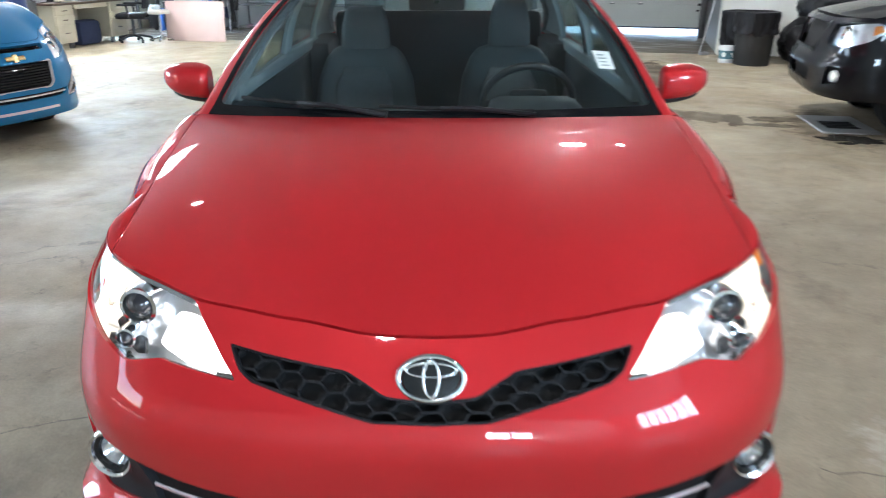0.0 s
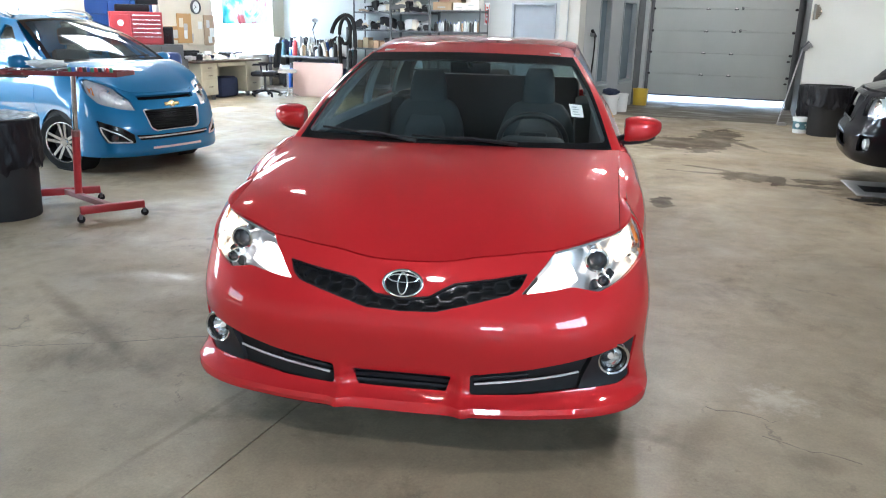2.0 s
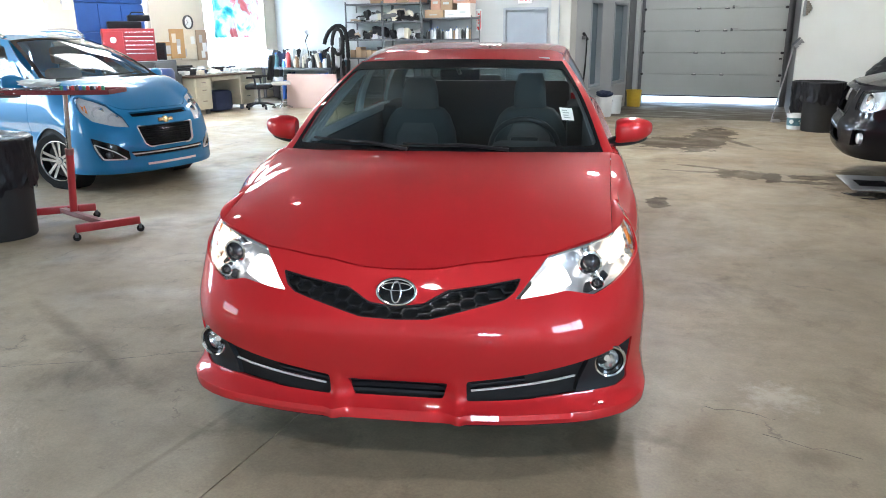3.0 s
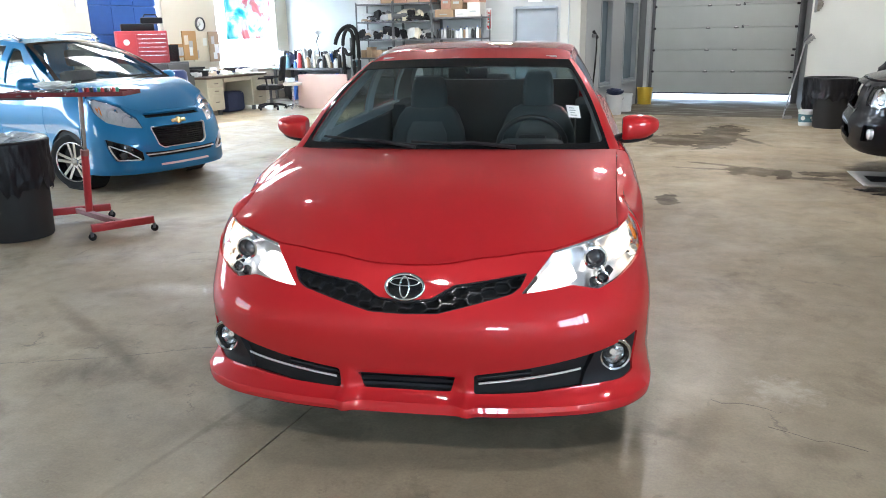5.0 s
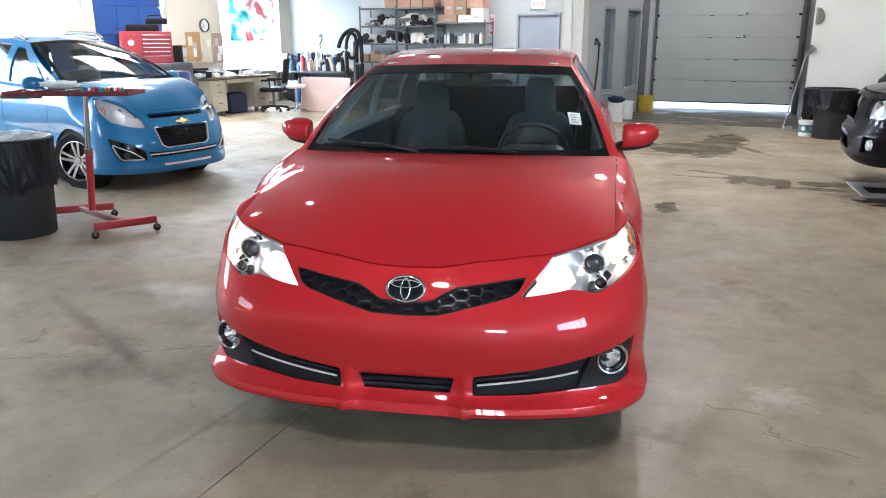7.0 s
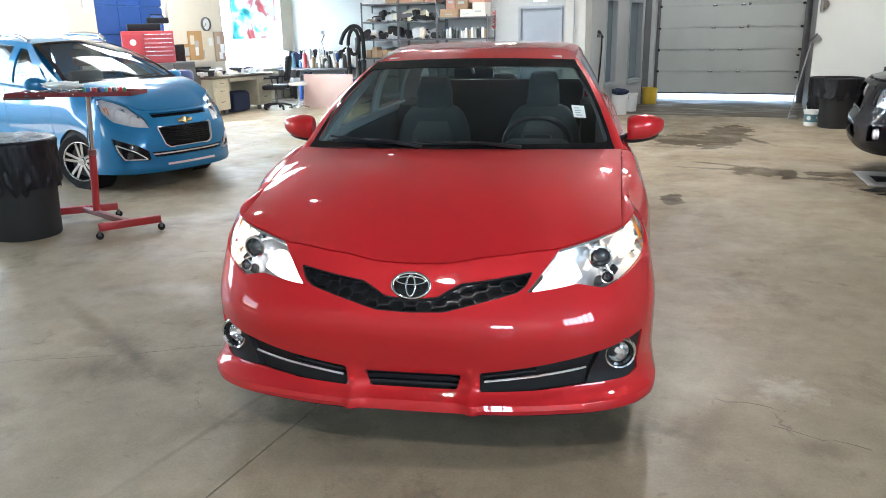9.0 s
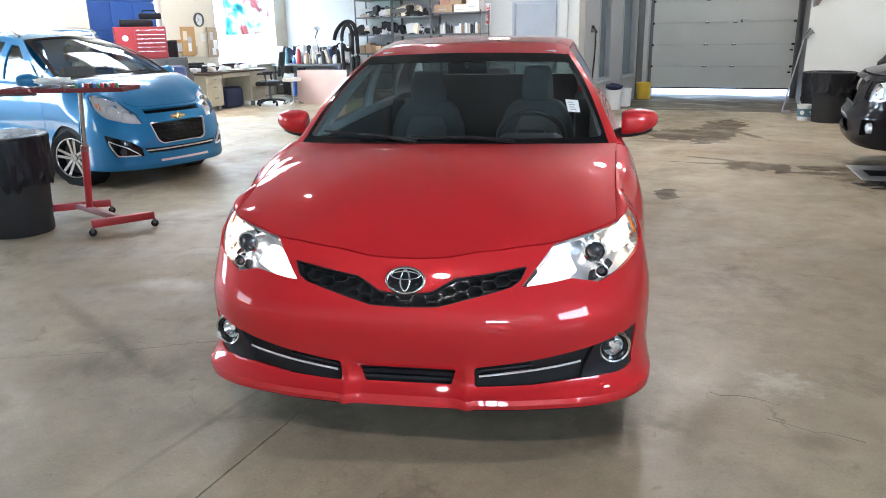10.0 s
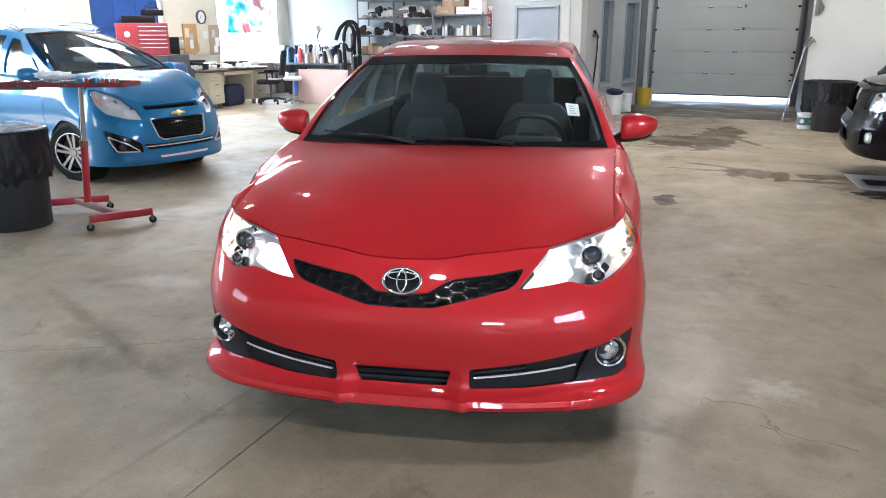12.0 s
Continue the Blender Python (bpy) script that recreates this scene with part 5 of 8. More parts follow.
def tail(p, q):
    return (0.74 * p, 4.74 + 0.06 * (1 - p * p) - 0.05 * abs(q - 0.4), blend(0.25, 1.03, q))


sheet("rear_bumper", [(-1, 0), (1, 0), (1, 1), (-1, 1)], [], tail, 0.09, "red_paint", red, rim=0.03, heart=(0, 4.0, 0.5))
for sgn in (1, -1):
    box("tail_lamp", min(sgn * 0.42, sgn * 0.73), max(sgn * 0.42, sgn * 0.73), 4.73, 4.80, 0.80, 0.95, "tail_red", red, 0.02)

# door mirrors
for sgn in (1, -1):
    mr = new("door_mirror")
    mr.parent = red
    bm = bmesh.new()
    bmesh.ops.create_uvsphere(bm, u_segments=28, v_segments=18, radius=1.0)
    for v in bm.verts:
        x, y, z0 = v.co
        x = max(x, -0.72)
        k = 1 - 0.40 * clamp((x + 0.72) / 1.72) ** 1.6
        y = max(y, -1) if y < 0 else y * 0.5
        v.co = Vector((sgn * (0.932 + 0.108 * math.copysign(abs(x) ** 0.8, x)), 1.585 + 0.075 * y + 0.03 * x, 1.055 + 0.072 * k * math.copysign(abs(z0) ** 0.6, z0) + 0.010 * x))
    part("shell", bm, "red_paint", mr, smooth=True)
    bm = bmesh.new()
    bmesh.ops.create_uvsphere(bm, u_segments=24, v_segments=12, radius=1.0)
    for v in bm.verts:
        x, y, z0 = v.co
        v.co = Vector((sgn * (0.918 + 0.10 * x), 1.60 + 0.07 * y + 0.03 * x, 0.997 + 0.022 * z0 + 0.012 * x))
    part("skirt", bm, "black_plastic", mr, smooth=True)
    tube("arm", [(sgn * 0.80, 1.56, 0.985), (sgn * 0.85, 1.58, 1.0), (sgn * 0.90, 1.59, 1.01)], 0.025, "black_plastic", mr)

# cowl, wipers, service sticker
sheet("cowl", [(-0.97, -0.09), (0.97, -0.09), (0.97, 0.02), (-0.97, 0.02)], [], screen, 0.05, "black_plastic", red, rim=0.02, lift=-0.006, heart=(0, 2.4, 0.7))


def on_screen(p, q, lift):
    v = Vector(screen(p, q))
    return v + Vector((0, -0.66, 0.75)) * lift


for p0, q0, p1, q1 in ((-0.20, 0.0, -0.86, 0.055), (0.42, 0.0, -0.24, 0.03)):
    wp = new("wiper")
    wp.parent = red
    tube("wiper_arm", [on_screen(p0, q0 - 0.02, 0.02), on_screen(blend(p0, p1, 0.4), blend(q0, q1, 0.4), 0.03), on_screen(blend(p0, p1, 0.6), q1 * 0.7, 0.02)], 0.008, "black_plastic", wp)
    tube("wiper_blade", [on_screen(blend(p0, p1, s / 6), blend(q0, q1, s / 6) + 0.012, 0.012) for s in range(0, 7)], 0.006, "rubber", wp)
sheet("sticker", [(0.785, 0.272), (0.864, 0.262), (0.874, 0.382), (0.788, 0.394)], [], screen, 0.03, "paper_white", red, rim=0.002, lift=0.002, heart=(0, 2.4, 0.7), label="white service sticker with grey print bars")
bm = bmesh.new()
for k in range(4):
    strip_on(bm, screen, (0.800, 0.288 + 0.024 * k), (0.842 - 0.008 * (k % 2), 0.284 + 0.024 * k), 0.008, 0.001, 0.005, heart=(0, 2.4, 0.7))
part("print_bars", bm, "print_grey", red)

# cabin interior
bm = bmesh.new()
add_box(bm, -0.74, 0.74, 1.22, 1.72, 0.70, 0.93, 0.06)
part("dashboard", bm, "dash", red, smooth=True)
bm = bmesh.new()
add_box(bm, 0.20, 0.56, 1.42, 1.70, 0.86, 0.985, 0.05)
part("binnacle", bm, "dash", red, smooth=True)
sw = new("steering_wheel")
sw.parent, sw.matrix_basis = red, pose(0.375, 1.80, 0.925, -64, 0, 0)
tube("steering_rim", [(0.185 * math.cos(a * math.pi / 18), 0.185 * math.sin(a * math.pi / 18), 0) for a in range(36)], 0.016, "leather", sw, 10, closed=True)
box("spoke_pad", -0.08, 0.08, -0.07, 0.06, -0.03, 0.02, "leather", sw, 0.02)
box("spoke_pad", -0.18, 0.18, -0.02, 0.02, -0.015, 0.005, "leather", sw, 0.006)


def pad(name, sections, mat, parent, n=28, power=4.0, m=None, label=""):
    """A soft upholstered form: rounded rings (z, half-width, half-depth, y) stacked and closed."""
    verts, faces = [], []
    for z, hw, hd, yc in sections:
        for i in range(n):
            a = 2 * math.pi * i / n
            c, s = math.cos(a), math.sin(a)
            verts.append((hw * math.copysign(abs(c) ** (2 / power), c), yc + hd * math.copysign(abs(s) ** (2 / power), s), z))
    for k in range(len(sections) - 1):
        faces += [(k * n + i, k * n + (i + 1) % n, (k + 1) * n + (i + 1) % n, (k + 1) * n + i) for i in range(n)]
    faces += [tuple(range(n))[::-1], tuple((len(sections) - 1) * n + i for i in range(n))]
    return mesh(name, verts, faces, mat, parent, label, smooth=True, m=m)


for sx, top, hw in ((-0.375, 0.955, 0.122), (0.372, 0.985, 0.104)):
    st = new("seat")
    st.parent, st.matrix_basis = red, pose(sx, 2.42, 0.30)
    box("cushion", -0.26, 0.26, -0.36, 0.22, 0.05, 0.28, "seat_cloth", st, 0.06)
    pad("backrest", [(0.20, 0.22, 0.07, 0.18), (0.24, 0.255, 0.095, 0.19), (0.45, 0.265, 0.095, 0.235), (0.60, 0.245, 0.085, 0.275), (0.70, 0.205, 0.07, 0.30), (0.745, 0.165, 0.055, 0.315), (0.765, 0.11, 0.03, 0.32)], "seat_cloth", st, label="dark grey cloth backrest with bolsters")
    pad("backrest_insert", [(0.26, 0.12, 0.02, 0.085), (0.32, 0.15, 0.02, 0.095), (0.58, 0.14, 0.02, 0.175), (0.66, 0.10, 0.015, 0.215)], "seat_insert", st)
    pad("headrest", [(top - 0.235, hw * 0.8, 0.03, 0.315), (top - 0.215, hw * 1.04, 0.048, 0.31), (top - 0.10, hw, 0.056, 0.315), (top - 0.025, hw * 0.84, 0.048, 0.33), (top - 0.006, hw * 0.74, 0.032, 0.335), (top, hw * 0.55, 0.014, 0.336)], "seat_cloth", st)
    for px in (-0.06, 0.06):
        cyl("headrest_post", (px, 0.315, 0.72), (px, 0.318, top - 0.19), 0.007, "silver", st, n=8)
rb = new("rear_bench")
rb.parent, rb.matrix_basis = red, pose(0, 3.3, 0.32)
box("cushion", -0.66, 0.66, -0.35, 0.20, 0.05, 0.25, "seat_cloth", rb, 0.06)
bm = bmesh.new()
add_box(bm, -0.66, 0.66, -0.07, 0.07, 0.0, 0.69, 0.05, pose(0, 0.18, 0.2, -20))
part("backrest", bm, "leather", rb, smooth=True)
for px, hw in ((-0.40, 0.125), (0.0, 0.11), (0.40, 0.125)):
    pad("headrest", [(0.73, hw * 0.7, 0.03, 0.43), (0.75, hw, 0.05, 0.43), (0.84, hw, 0.055, 0.44), (0.89, hw * 0.8, 0.03, 0.45), (0.897, hw * 0.5, 0.012, 0.45)], "seat_cloth", rb)
for sgn in (1, -1):
    box("rear_trim", min(sgn * 0.63, sgn * 0.775), max(sgn * 0.63, sgn * 0.775), 3.15, 3.75, 0.35, 1.03, "dash", red, 0.02)
box("parcel_shelf", -0.62, 0.62, 3.70, 4.0, 1.0, 1.045, "dash", red, 0.01)
box("brake_lamp", -0.14, 0.14, 3.88, 3.95, 1.045, 1.085, "dash", red, 0.01)
bm = bmesh.new()
add_box(bm, -0.115, 0.115, -0.014, 0.014, -0.033, 0.033, 0.014, pose(0.0, 1.92, 1.318, 12))
part("inner_mirror", bm, "black_plastic", red, smooth=True)
tube("mirror_stalk", [(0, 1.79, 1.375), (0, 1.85, 1.345), (0, 1.905, 1.325)], 0.011, "black_plastic", red, 8)
box("console", -0.11, 0.11, 1.7, 2.7, 0.28, 0.62, "dash", red, 0.03)
box("centre_armrest", -0.10, 0.10, 2.12, 2.46, 0.62, 0.70, "seat_cloth", red, 0.025)
for sgn in (1, -1):
    bm = bmesh.new()
    add_box(bm, -0.20, 0.20, -0.075, 0.075, -0.008, 0.008, 0.007, pose(sgn * 0.30, 2.02, 1.392, -8))
    part("sun_visor", bm, "headliner", red, smooth=True)
sheet("headliner", [(-0.95, 0.06), (0.95, 0.06), (0.95, 0.99), (-0.95, 0.99)], [], roof, 0.08, "headliner", red, rim=0.0, lift=-0.035, heart=(0, 2.4, 0.7))

# ---- other vehicles: a small hatchback (built twice) and a pickup ----
def make_nose(half, depth, power, keys, hold=0.7):
    """A car's rounded nose as fn(arc, z), with a function that turns t (-1..1) into arc length."""
    def at(t, z):
        a = min(abs(t), 1.0) * math.pi / 2
        s, c = math.sin(a), max(math.cos(a), 0.0)
        px, py = half * s ** (2 / power), depth * (1 - c ** (2 / power)) + max(abs(t) - 1, 0)
        gx, gy = (px / half) ** (power - 1) / half, -(max(depth - py, 0) / depth) ** (power - 1) / depth
        g = math.hypot(gx, gy)
        d = smooth_keys(keys, z)
        side = clamp((abs(t) - 0.35) / 0.6)
        d *= 1 - hold * side * side * (3 - 2 * side)
        return (math.copysign(px - gx / g * d, t), py - gy / g * d, z)
    table = [0.0]
    for i in range(200):
        table.append(table[-1] + math.dist(at(i / 200, 0.5), at((i + 1) / 200, 0.5)))
    def to_arc(t):
        i = min(int(abs(t) * 200), 199)
        return math.copysign(table[i] + (table[i + 1] - table[i]) * (abs(t) * 200 - i), t)
    def fn(a, z):
        b = abs(a)
        if b >= table[-1]:
            return at(math.copysign(1 + b - table[-1], a), z)
        i = int(np.searchsorted(table, b, side="right")) - 1
        return at(math.copysign((i + (b - table[i]) / max(table[i + 1] - table[i], 1e-9)) / 200, a), z)
    return at, to_arc, fn, table[-1]


def hatchback(m, paint, label, fine=1.0):
    """A small five-door hatchback with roof rails; nose at y = 0, tail along +y."""
    car = thing("hatchback", m, label, "car")
    keys = [(0.17, 0.06), (0.2, 0.0), (0.3, 0.0), (0.45, 0.0), (0.55, 0.02), (0.65, 0.05), (0.75, 0.11), (0.82, 0.18), (0.9, 0.30), (0.97, 0.44)]
    at, to_arc, fn, far = make_nose(0.795, 0.62, 2.5, keys)
    H = (0, 1.8, 0.5)
    tr = lambda poly: [(to_arc(t), z) for t, z in poly]
    lamp = rounded(tr([(0.30, 0.650), (0.46, 0.668), (0.69, 0.722), (0.87, 0.83), (0.975, 0.945), (0.93, 0.958), (0.75, 0.925), (0.53, 0.873), (0.345, 0.757)]), 0.015)
    slot = rounded(tr([(-0.25, 0.745), (0.25, 0.745), (0.27, 0.79), (-0.27, 0.79)]), 0.012)
    lower = rounded(tr([(-0.15, 0.44), (0.15, 0.44), (0.19, 0.475), (0.235, 0.655), (-0.235, 0.655), (-0.19, 0.475)]), 0.02)
    fog = rounded(tr([(0.335, 0.325), (0.62, 0.335), (0.695, 0.458), (0.73, 0.565), (0.46, 0.49), (0.345, 0.415)]), 0.015)
    intake = rounded(tr([(-0.29, 0.352), (0.29, 0.352), (0.33, 0.41), (0.16, 0.402), (-0.16, 0.402), (-0.33, 0.41)]), 0.012)
    step = 0.035 * fine
    tops = [(to_arc(t / 30), smooth_keys([(0.0, 0.815), (0.30, 0.82), (0.53, 0.88), (0.75, 0.934), (0.93, 0.967), (1.0, 0.97)], t / 30) - 0.003) for t in range(31)]
    outline = [(-far, 0.19), (far, 0.19)] + tops[::-1] + [(-a, z) for a, z in tops[1:]]
    flipped = lambda poly: [(-a, z) for a, z in poly[::-1]]
    sheet("bumper", outline, [lamp, flipped(lamp), slot, lower, intake, fog, flipped(fog)], fn, step, paint, car, rim=0.025, heart=H)
    sheet("bumper_backing", [(-far * 0.95, 0.2), (far * 0.95, 0.2), (far * 0.95, 0.79), (-far * 0.95, 0.79)], [], fn, 0.08, "rubber", car, rim=0, lift=-0.06, heart=H)
    bm = bmesh.new()
    for k in range(9):
        zz = 0.455 + 0.022 * k
        for s in range(-6, 6):
            if inside((s * 0.06 + 0.03, zz), lower):
                strip_on(bm, fn, (s * 0.06, zz), (s * 0.06 + 0.06, zz), 0.009, 0.03, -0.018, H)
    part("lower_grille", bm, "gloss_black", car)
    bm = bmesh.new()
    for a, b in zip(lower, lower[1:] + lower[:1]):
        strip_on(bm, fn, a, b, 0.011, 0.02, 0.004, H)
    part("grille_surround", bm, "satin_chrome", car)
    bm = bmesh.new()
    for k in range(3):
        for s in range(-6, 6):
            if inside((s * 0.06 + 0.03, 0.757 + 0.012 * k), slot):
                strip_on(bm, fn, (s * 0.06, 0.757 + 0.012 * k), (s * 0.06 + 0.06, 0.757 + 0.012 * k), 0.005, 0.02, -0.02, H)
    part("upper_grille", bm, "gloss_black", car)
    bm = bmesh.new()
    p = Vector(at(0, 0.695))
    add_box(bm, -0.090, 0.090, -0.012, 0.0, -0.020, 0.020, 0.006)
    add_box(bm, -0.026, 0.026, -0.014, 0.002, -0.036, 0.036, 0.006)
    part("badge", bm, "brass", car, "gold cross-shaped badge", smooth=True, m=Matrix.Translation(p + Vector((0, -0.004, 0))) @ pose(0, 0, 0, -22))
    bm = bmesh.new()
    lip = [(-0.30 + 0.06 * i, 0.268) for i in range(11)]
    for a, b in zip(lip, lip[1:]):
        strip_on(bm, fn, a, b, 0.022, 0.03, 0.008, H)
    part("lip_trim", bm, "satin_chrome", car, "satin silver lip trim")
    bm = bmesh.new()
    for i in range(16):
        strip_on(bm, fn, (-0.44 + 0.055 * i, 0.381), (-0.385 + 0.055 * i, 0.381), 0.012, 0.02, -0.006, H)
    part("intake_bar", bm, "satin_chrome", car)
    for fl in (False, True):
        sg = -1 if fl else 1
        hl = new("headlight")
        hl.parent = car
        sheet("housing", lamp, [], fn, 0.05, "lamp_white", hl, rim=0, lift=-0.03, heart=H, flip=fl)
        sheet("cover", lamp, [], fn, 0.05, "clear_lens", hl, rim=0, lift=-0.004, heart=H, flip=fl)
        for tt, zz, rr in ((0.42, 0.735, 0.055), (0.60, 0.80, 0.06)):
            pm = Matrix.Translation(Vector(fn(sg * to_arc(tt), zz)) + Vector((0, 0.05, 0))) @ Vector((sg * 0.3, -1, 0.1)).to_track_quat("Z", "Y").to_matrix().to_4x4()
            lathe("reflector", [(0.0, -0.03), (rr * 0.5, -0.02), (rr * 0.9, 0.01), (rr, 0.015), (rr * 1.02, -0.01)], "chrome", hl, 20, m=pm)
        sheet("indicator", rounded(tr([(0.76, 0.80), (0.84, 0.84), (0.90, 0.90), (0.82, 0.885)]), 0.01), [], fn, 0.05, "amber", hl, rim=0.01, lift=-0.03, heart=H, flip=fl)
        fb = sheet("fog_bezel", fog, [], fn, 0.05, "gloss_black", car, rim=0, lift=-0.025, heart=H, flip=fl)
        bm = bmesh.new()
        ring = resampled(rounded(tr([(0.36, 0.335), (0.60, 0.342), (0.66, 0.43), (0.69, 0.50), (0.48, 0.42)]), 0.02), 0.03)
        for a, b in zip(ring, ring[1:] + ring[:1]):
            strip_on(bm, lambda a, z: fn(sg * a, z), a, b, 0.010, 0.02, -0.006, H)
        part("fog_trim", bm, "satin_chrome", car)
        pm = Matrix.Translation(Vector(fn(sg * to_arc(0.52), 0.385)) + Vector((0, 0.02, 0))) @ Vector((sg * 0.4, -1, 0)).to_track_quat("Z", "Y").to_matrix().to_4x4()
        lathe("fog_lens", [(0.0, 0.012), (0.02, 0.01), (0.036, 0.0), (0.04, -0.02)], "dark_lens", car, 20, m=pm)

    def hood(p, q):
        t = math.copysign(0.93 * abs(p) ** 1.15, p)
        f = Vector(at(t, smooth_keys([(0.0, 0.815), (0.30, 0.82), (0.53, 0.88), (0.75, 0.934), (0.93, 0.967)], abs(t))))
        r = Vector((0.70 * p, 1.04 - 0.17 * (1 - p * p), 1.092 + 0.015 * (1 - p * p)))
        g = 1 - max(1 - q, 0.0) ** 1.7
        return (blend(f.x, r.x, q), blend(f.y, r.y, q), blend(f.z, r.z, g) + 0.02 * math.sin(math.pi * clamp(q)))
    sheet("bonnet", [(-1, 0), (1, 0), (1, 1), (-1, 1)], [], hood, 0.07 * fine, paint, car, rim=0.02, heart=(0, 1.2, -2))

    hy0, hy1 = hood(1.0, 0.0)[1], hood(1.0, 1.0)[1]

    def cap(s, r):
        t = 0.93 + 0.07 * clamp(s)
        b = Vector(at(t, 0.967 + 0.003 * clamp(s)))
        a = Vector(hood(1.0, clamp((blend(hy0, 0.64, clamp(s)) - hy0) / (hy1 - hy0))))
        v = a + (b - a) * r
        return (v.x, v.y, v.z + 0.004 * math.sin(math.pi * clamp(r)) * clamp(s))
    both("fender_cap", [(0, 0), (1, 0), (1, 1), (0, 1)], [], cap, 0.12, paint, car, rim=0.01, heart=(0, 1.2, -2))

    def shoulder2(y):
        xt = smooth_keys([(0.4, 0.68), (1.0, 0.715), (1.8, 0.72), (3.0, 0.71), (3.6, 0.62)], y)
        zt = smooth_keys([(0.4, 0.965), (0.6, 0.985), (1.0, 1.075), (1.8, 1.06), (2.6, 1.10), (3.6, 1.12)], y)
        w = smooth_keys([(0.4, 0.785), (0.9, 0.80), (1.8, 0.795), (3.0, 0.795), (3.4, 0.75), (3.64, 0.62)], y)
        return xt, zt, w

    def side(y, w):
        xt, zt, wd = shoulder2(y)
        if w >= 0:
            a = clamp(w / 0.35) * math.pi / 2
            x, z = xt + (wd - xt) * max(math.cos(a), 0) ** 0.8, 0.70 + (zt - 0.70) * math.sin(a)
            k = math.sin(math.pi / 2 * clamp((y - 0.62) / 0.30))
            return (blend(min(x, at(1.0, min(z, 0.97))[0]), x, max(k, clamp((w - 0.27) / 0.08))), y, z)
        return (wd - 0.06 * clamp(-w / 0.5) ** 2 - 0.018 * math.exp(-((w + 0.12) / 0.05) ** 2), y, 0.70 + w)
    ax, bx, wr, ar = 0.88, 3.24, 0.295, 0.34
    curve = lambda c: [(c + ar * math.cos(math.pi * i / 18), wr - 0.70 + ar * math.sin(math.pi * i / 18)) for i in range(19)]
    st2 = 0.06 * fine
    both("fender", [(0.622, -0.05), (0.622, 0.35), (1.2, 0.35), (1.25, 0.0), (1.25, -0.5), (ax + ar, -0.5)] + [q for q in curve(ax) if q[0] > 0.63], [], side, st2, paint, car, rim=0.015, heart=H)
    both("front_door", [(1.256, -0.5), (2.16, -0.5), (2.16, 0.35), (1.206, 0.35), (1.256, 0)], [], side, st2, paint, car, rim=0.015, heart=H)
    both("rear_door", [(2.166, -0.5), (2.82, -0.5), (2.95, -0.25), (3.05, 0.0), (3.05, 0.35), (2.166, 0.35)], [], side, st2, paint, car, rim=0.015, heart=H)
    both("quarter_panel", [(3.056, 0.35), (3.63, 0.35), (3.63, -0.45), (bx + ar, -0.45)] + curve(bx)[1:16] + [(2.96, -0.25), (3.056, 0)], [], side, st2, paint, car, rim=0.015, heart=H)
    for sg in (1, -1):
        for yy in (ax, bx):
            wheel(car, Matrix.Translation((sg * 0.69, yy, wr)) @ pose(0, 0, 0, 20, 0, (0 if sg > 0 else 180) + (20 if yy == ax else 0)), wr, 0.19, 5)
            lathe("wheel_well", [(0.33, -0.14), (0.335, 0.09), (0.27, 0.10)], "rubber", car, 24, m=Matrix.Translation((sg * 0.67, yy, 0.30)) @ pose(0, 0, 0, 0, 0, 0 if sg > 0 else 180), axis="X")
    box("floor_pan", -0.62, 0.62, 0.45, 3.5, 0.18, 0.26, "rubber", car)
    box("bulkhead", -0.66, 0.66, 0.92, 0.95, 0.26, 1.02, "rubber", car)

    def screen2(p, q):
        lo, hi = Vector((0.705 * p, 1.06 - 0.15 * (1 - p * p), 1.10)), Vector((0.475 * p, 1.97 - 0.12 * (1 - p * p), 1.505 + 0.03 * (1 - p * p)))
        v = lo + (hi - lo) * q
        b = math.sin(math.pi * clamp(q))
        return (v.x + 0.015 * p * b, v.y - 0.03 * b, v.z + 0.03 * b)
    C = (0, 2.3, 0.7)
    opening = rounded([(-0.93, 0.04), (0.93, 0.04), (0.91, 0.93), (-0.91, 0.93)], 0.08)
    sheet("windscreen_border", [(-0.99, -0.03), (0.99, -0.03), (0.99, 0.99), (-0.99, 0.99)], [opening], screen2, 0.1, "gloss_black", car, rim=0.004, heart=C)
    sheet("windscreen", opening, [], screen2, 0.12, "hatch_glass", car, rim=0, lift=-0.003, heart=C).visible_shadow = False

    def roof2(p, q):
        f = Vector(screen2(p, 0.99))
        z = smooth_keys([(0, f.z), (0.3, 1.59 - 0.04 * p * p), (0.7, 1.58 - 0.05 * p * p), (1, 1.52 - 0.05 * p * p)], q)
        return (smooth_keys([(0, 0.475), (0.3, 0.545), (1, 0.53)], q) * p, f.y + (3.45 - f.y) * q, z)
    sheet("roof", [(-1, 0), (1, 0), (1, 1), (-1, 1)], [], roof2, 0.12, paint, car, rim=0.02, heart=C)

    def cab(y, q):
        xt, zt, _ = shoulder2(y)
        r = Vector(roof2(1.0, clamp((y - 1.97) / 1.48)))
        x = xt - 0.01 + (r.x - xt + 0.01) * q
        return (x + 0.04 * math.sin(math.pi * clamp(q)), y, zt - 0.01 + (r.z - zt + 0.01) * q)
    fw = rounded([(1.42, 0.04), (2.10, 0.04), (2.10, 0.88), (1.98, 0.86)], 0.04)
    qw = rounded([(1.19, 0.04), (1.37, 0.04), (1.62, 0.5)], 0.02)
    rw = rounded([(2.22, 0.04), (3.0, 0.06), (2.9, 0.88), (2.2, 0.90)], 0.04)
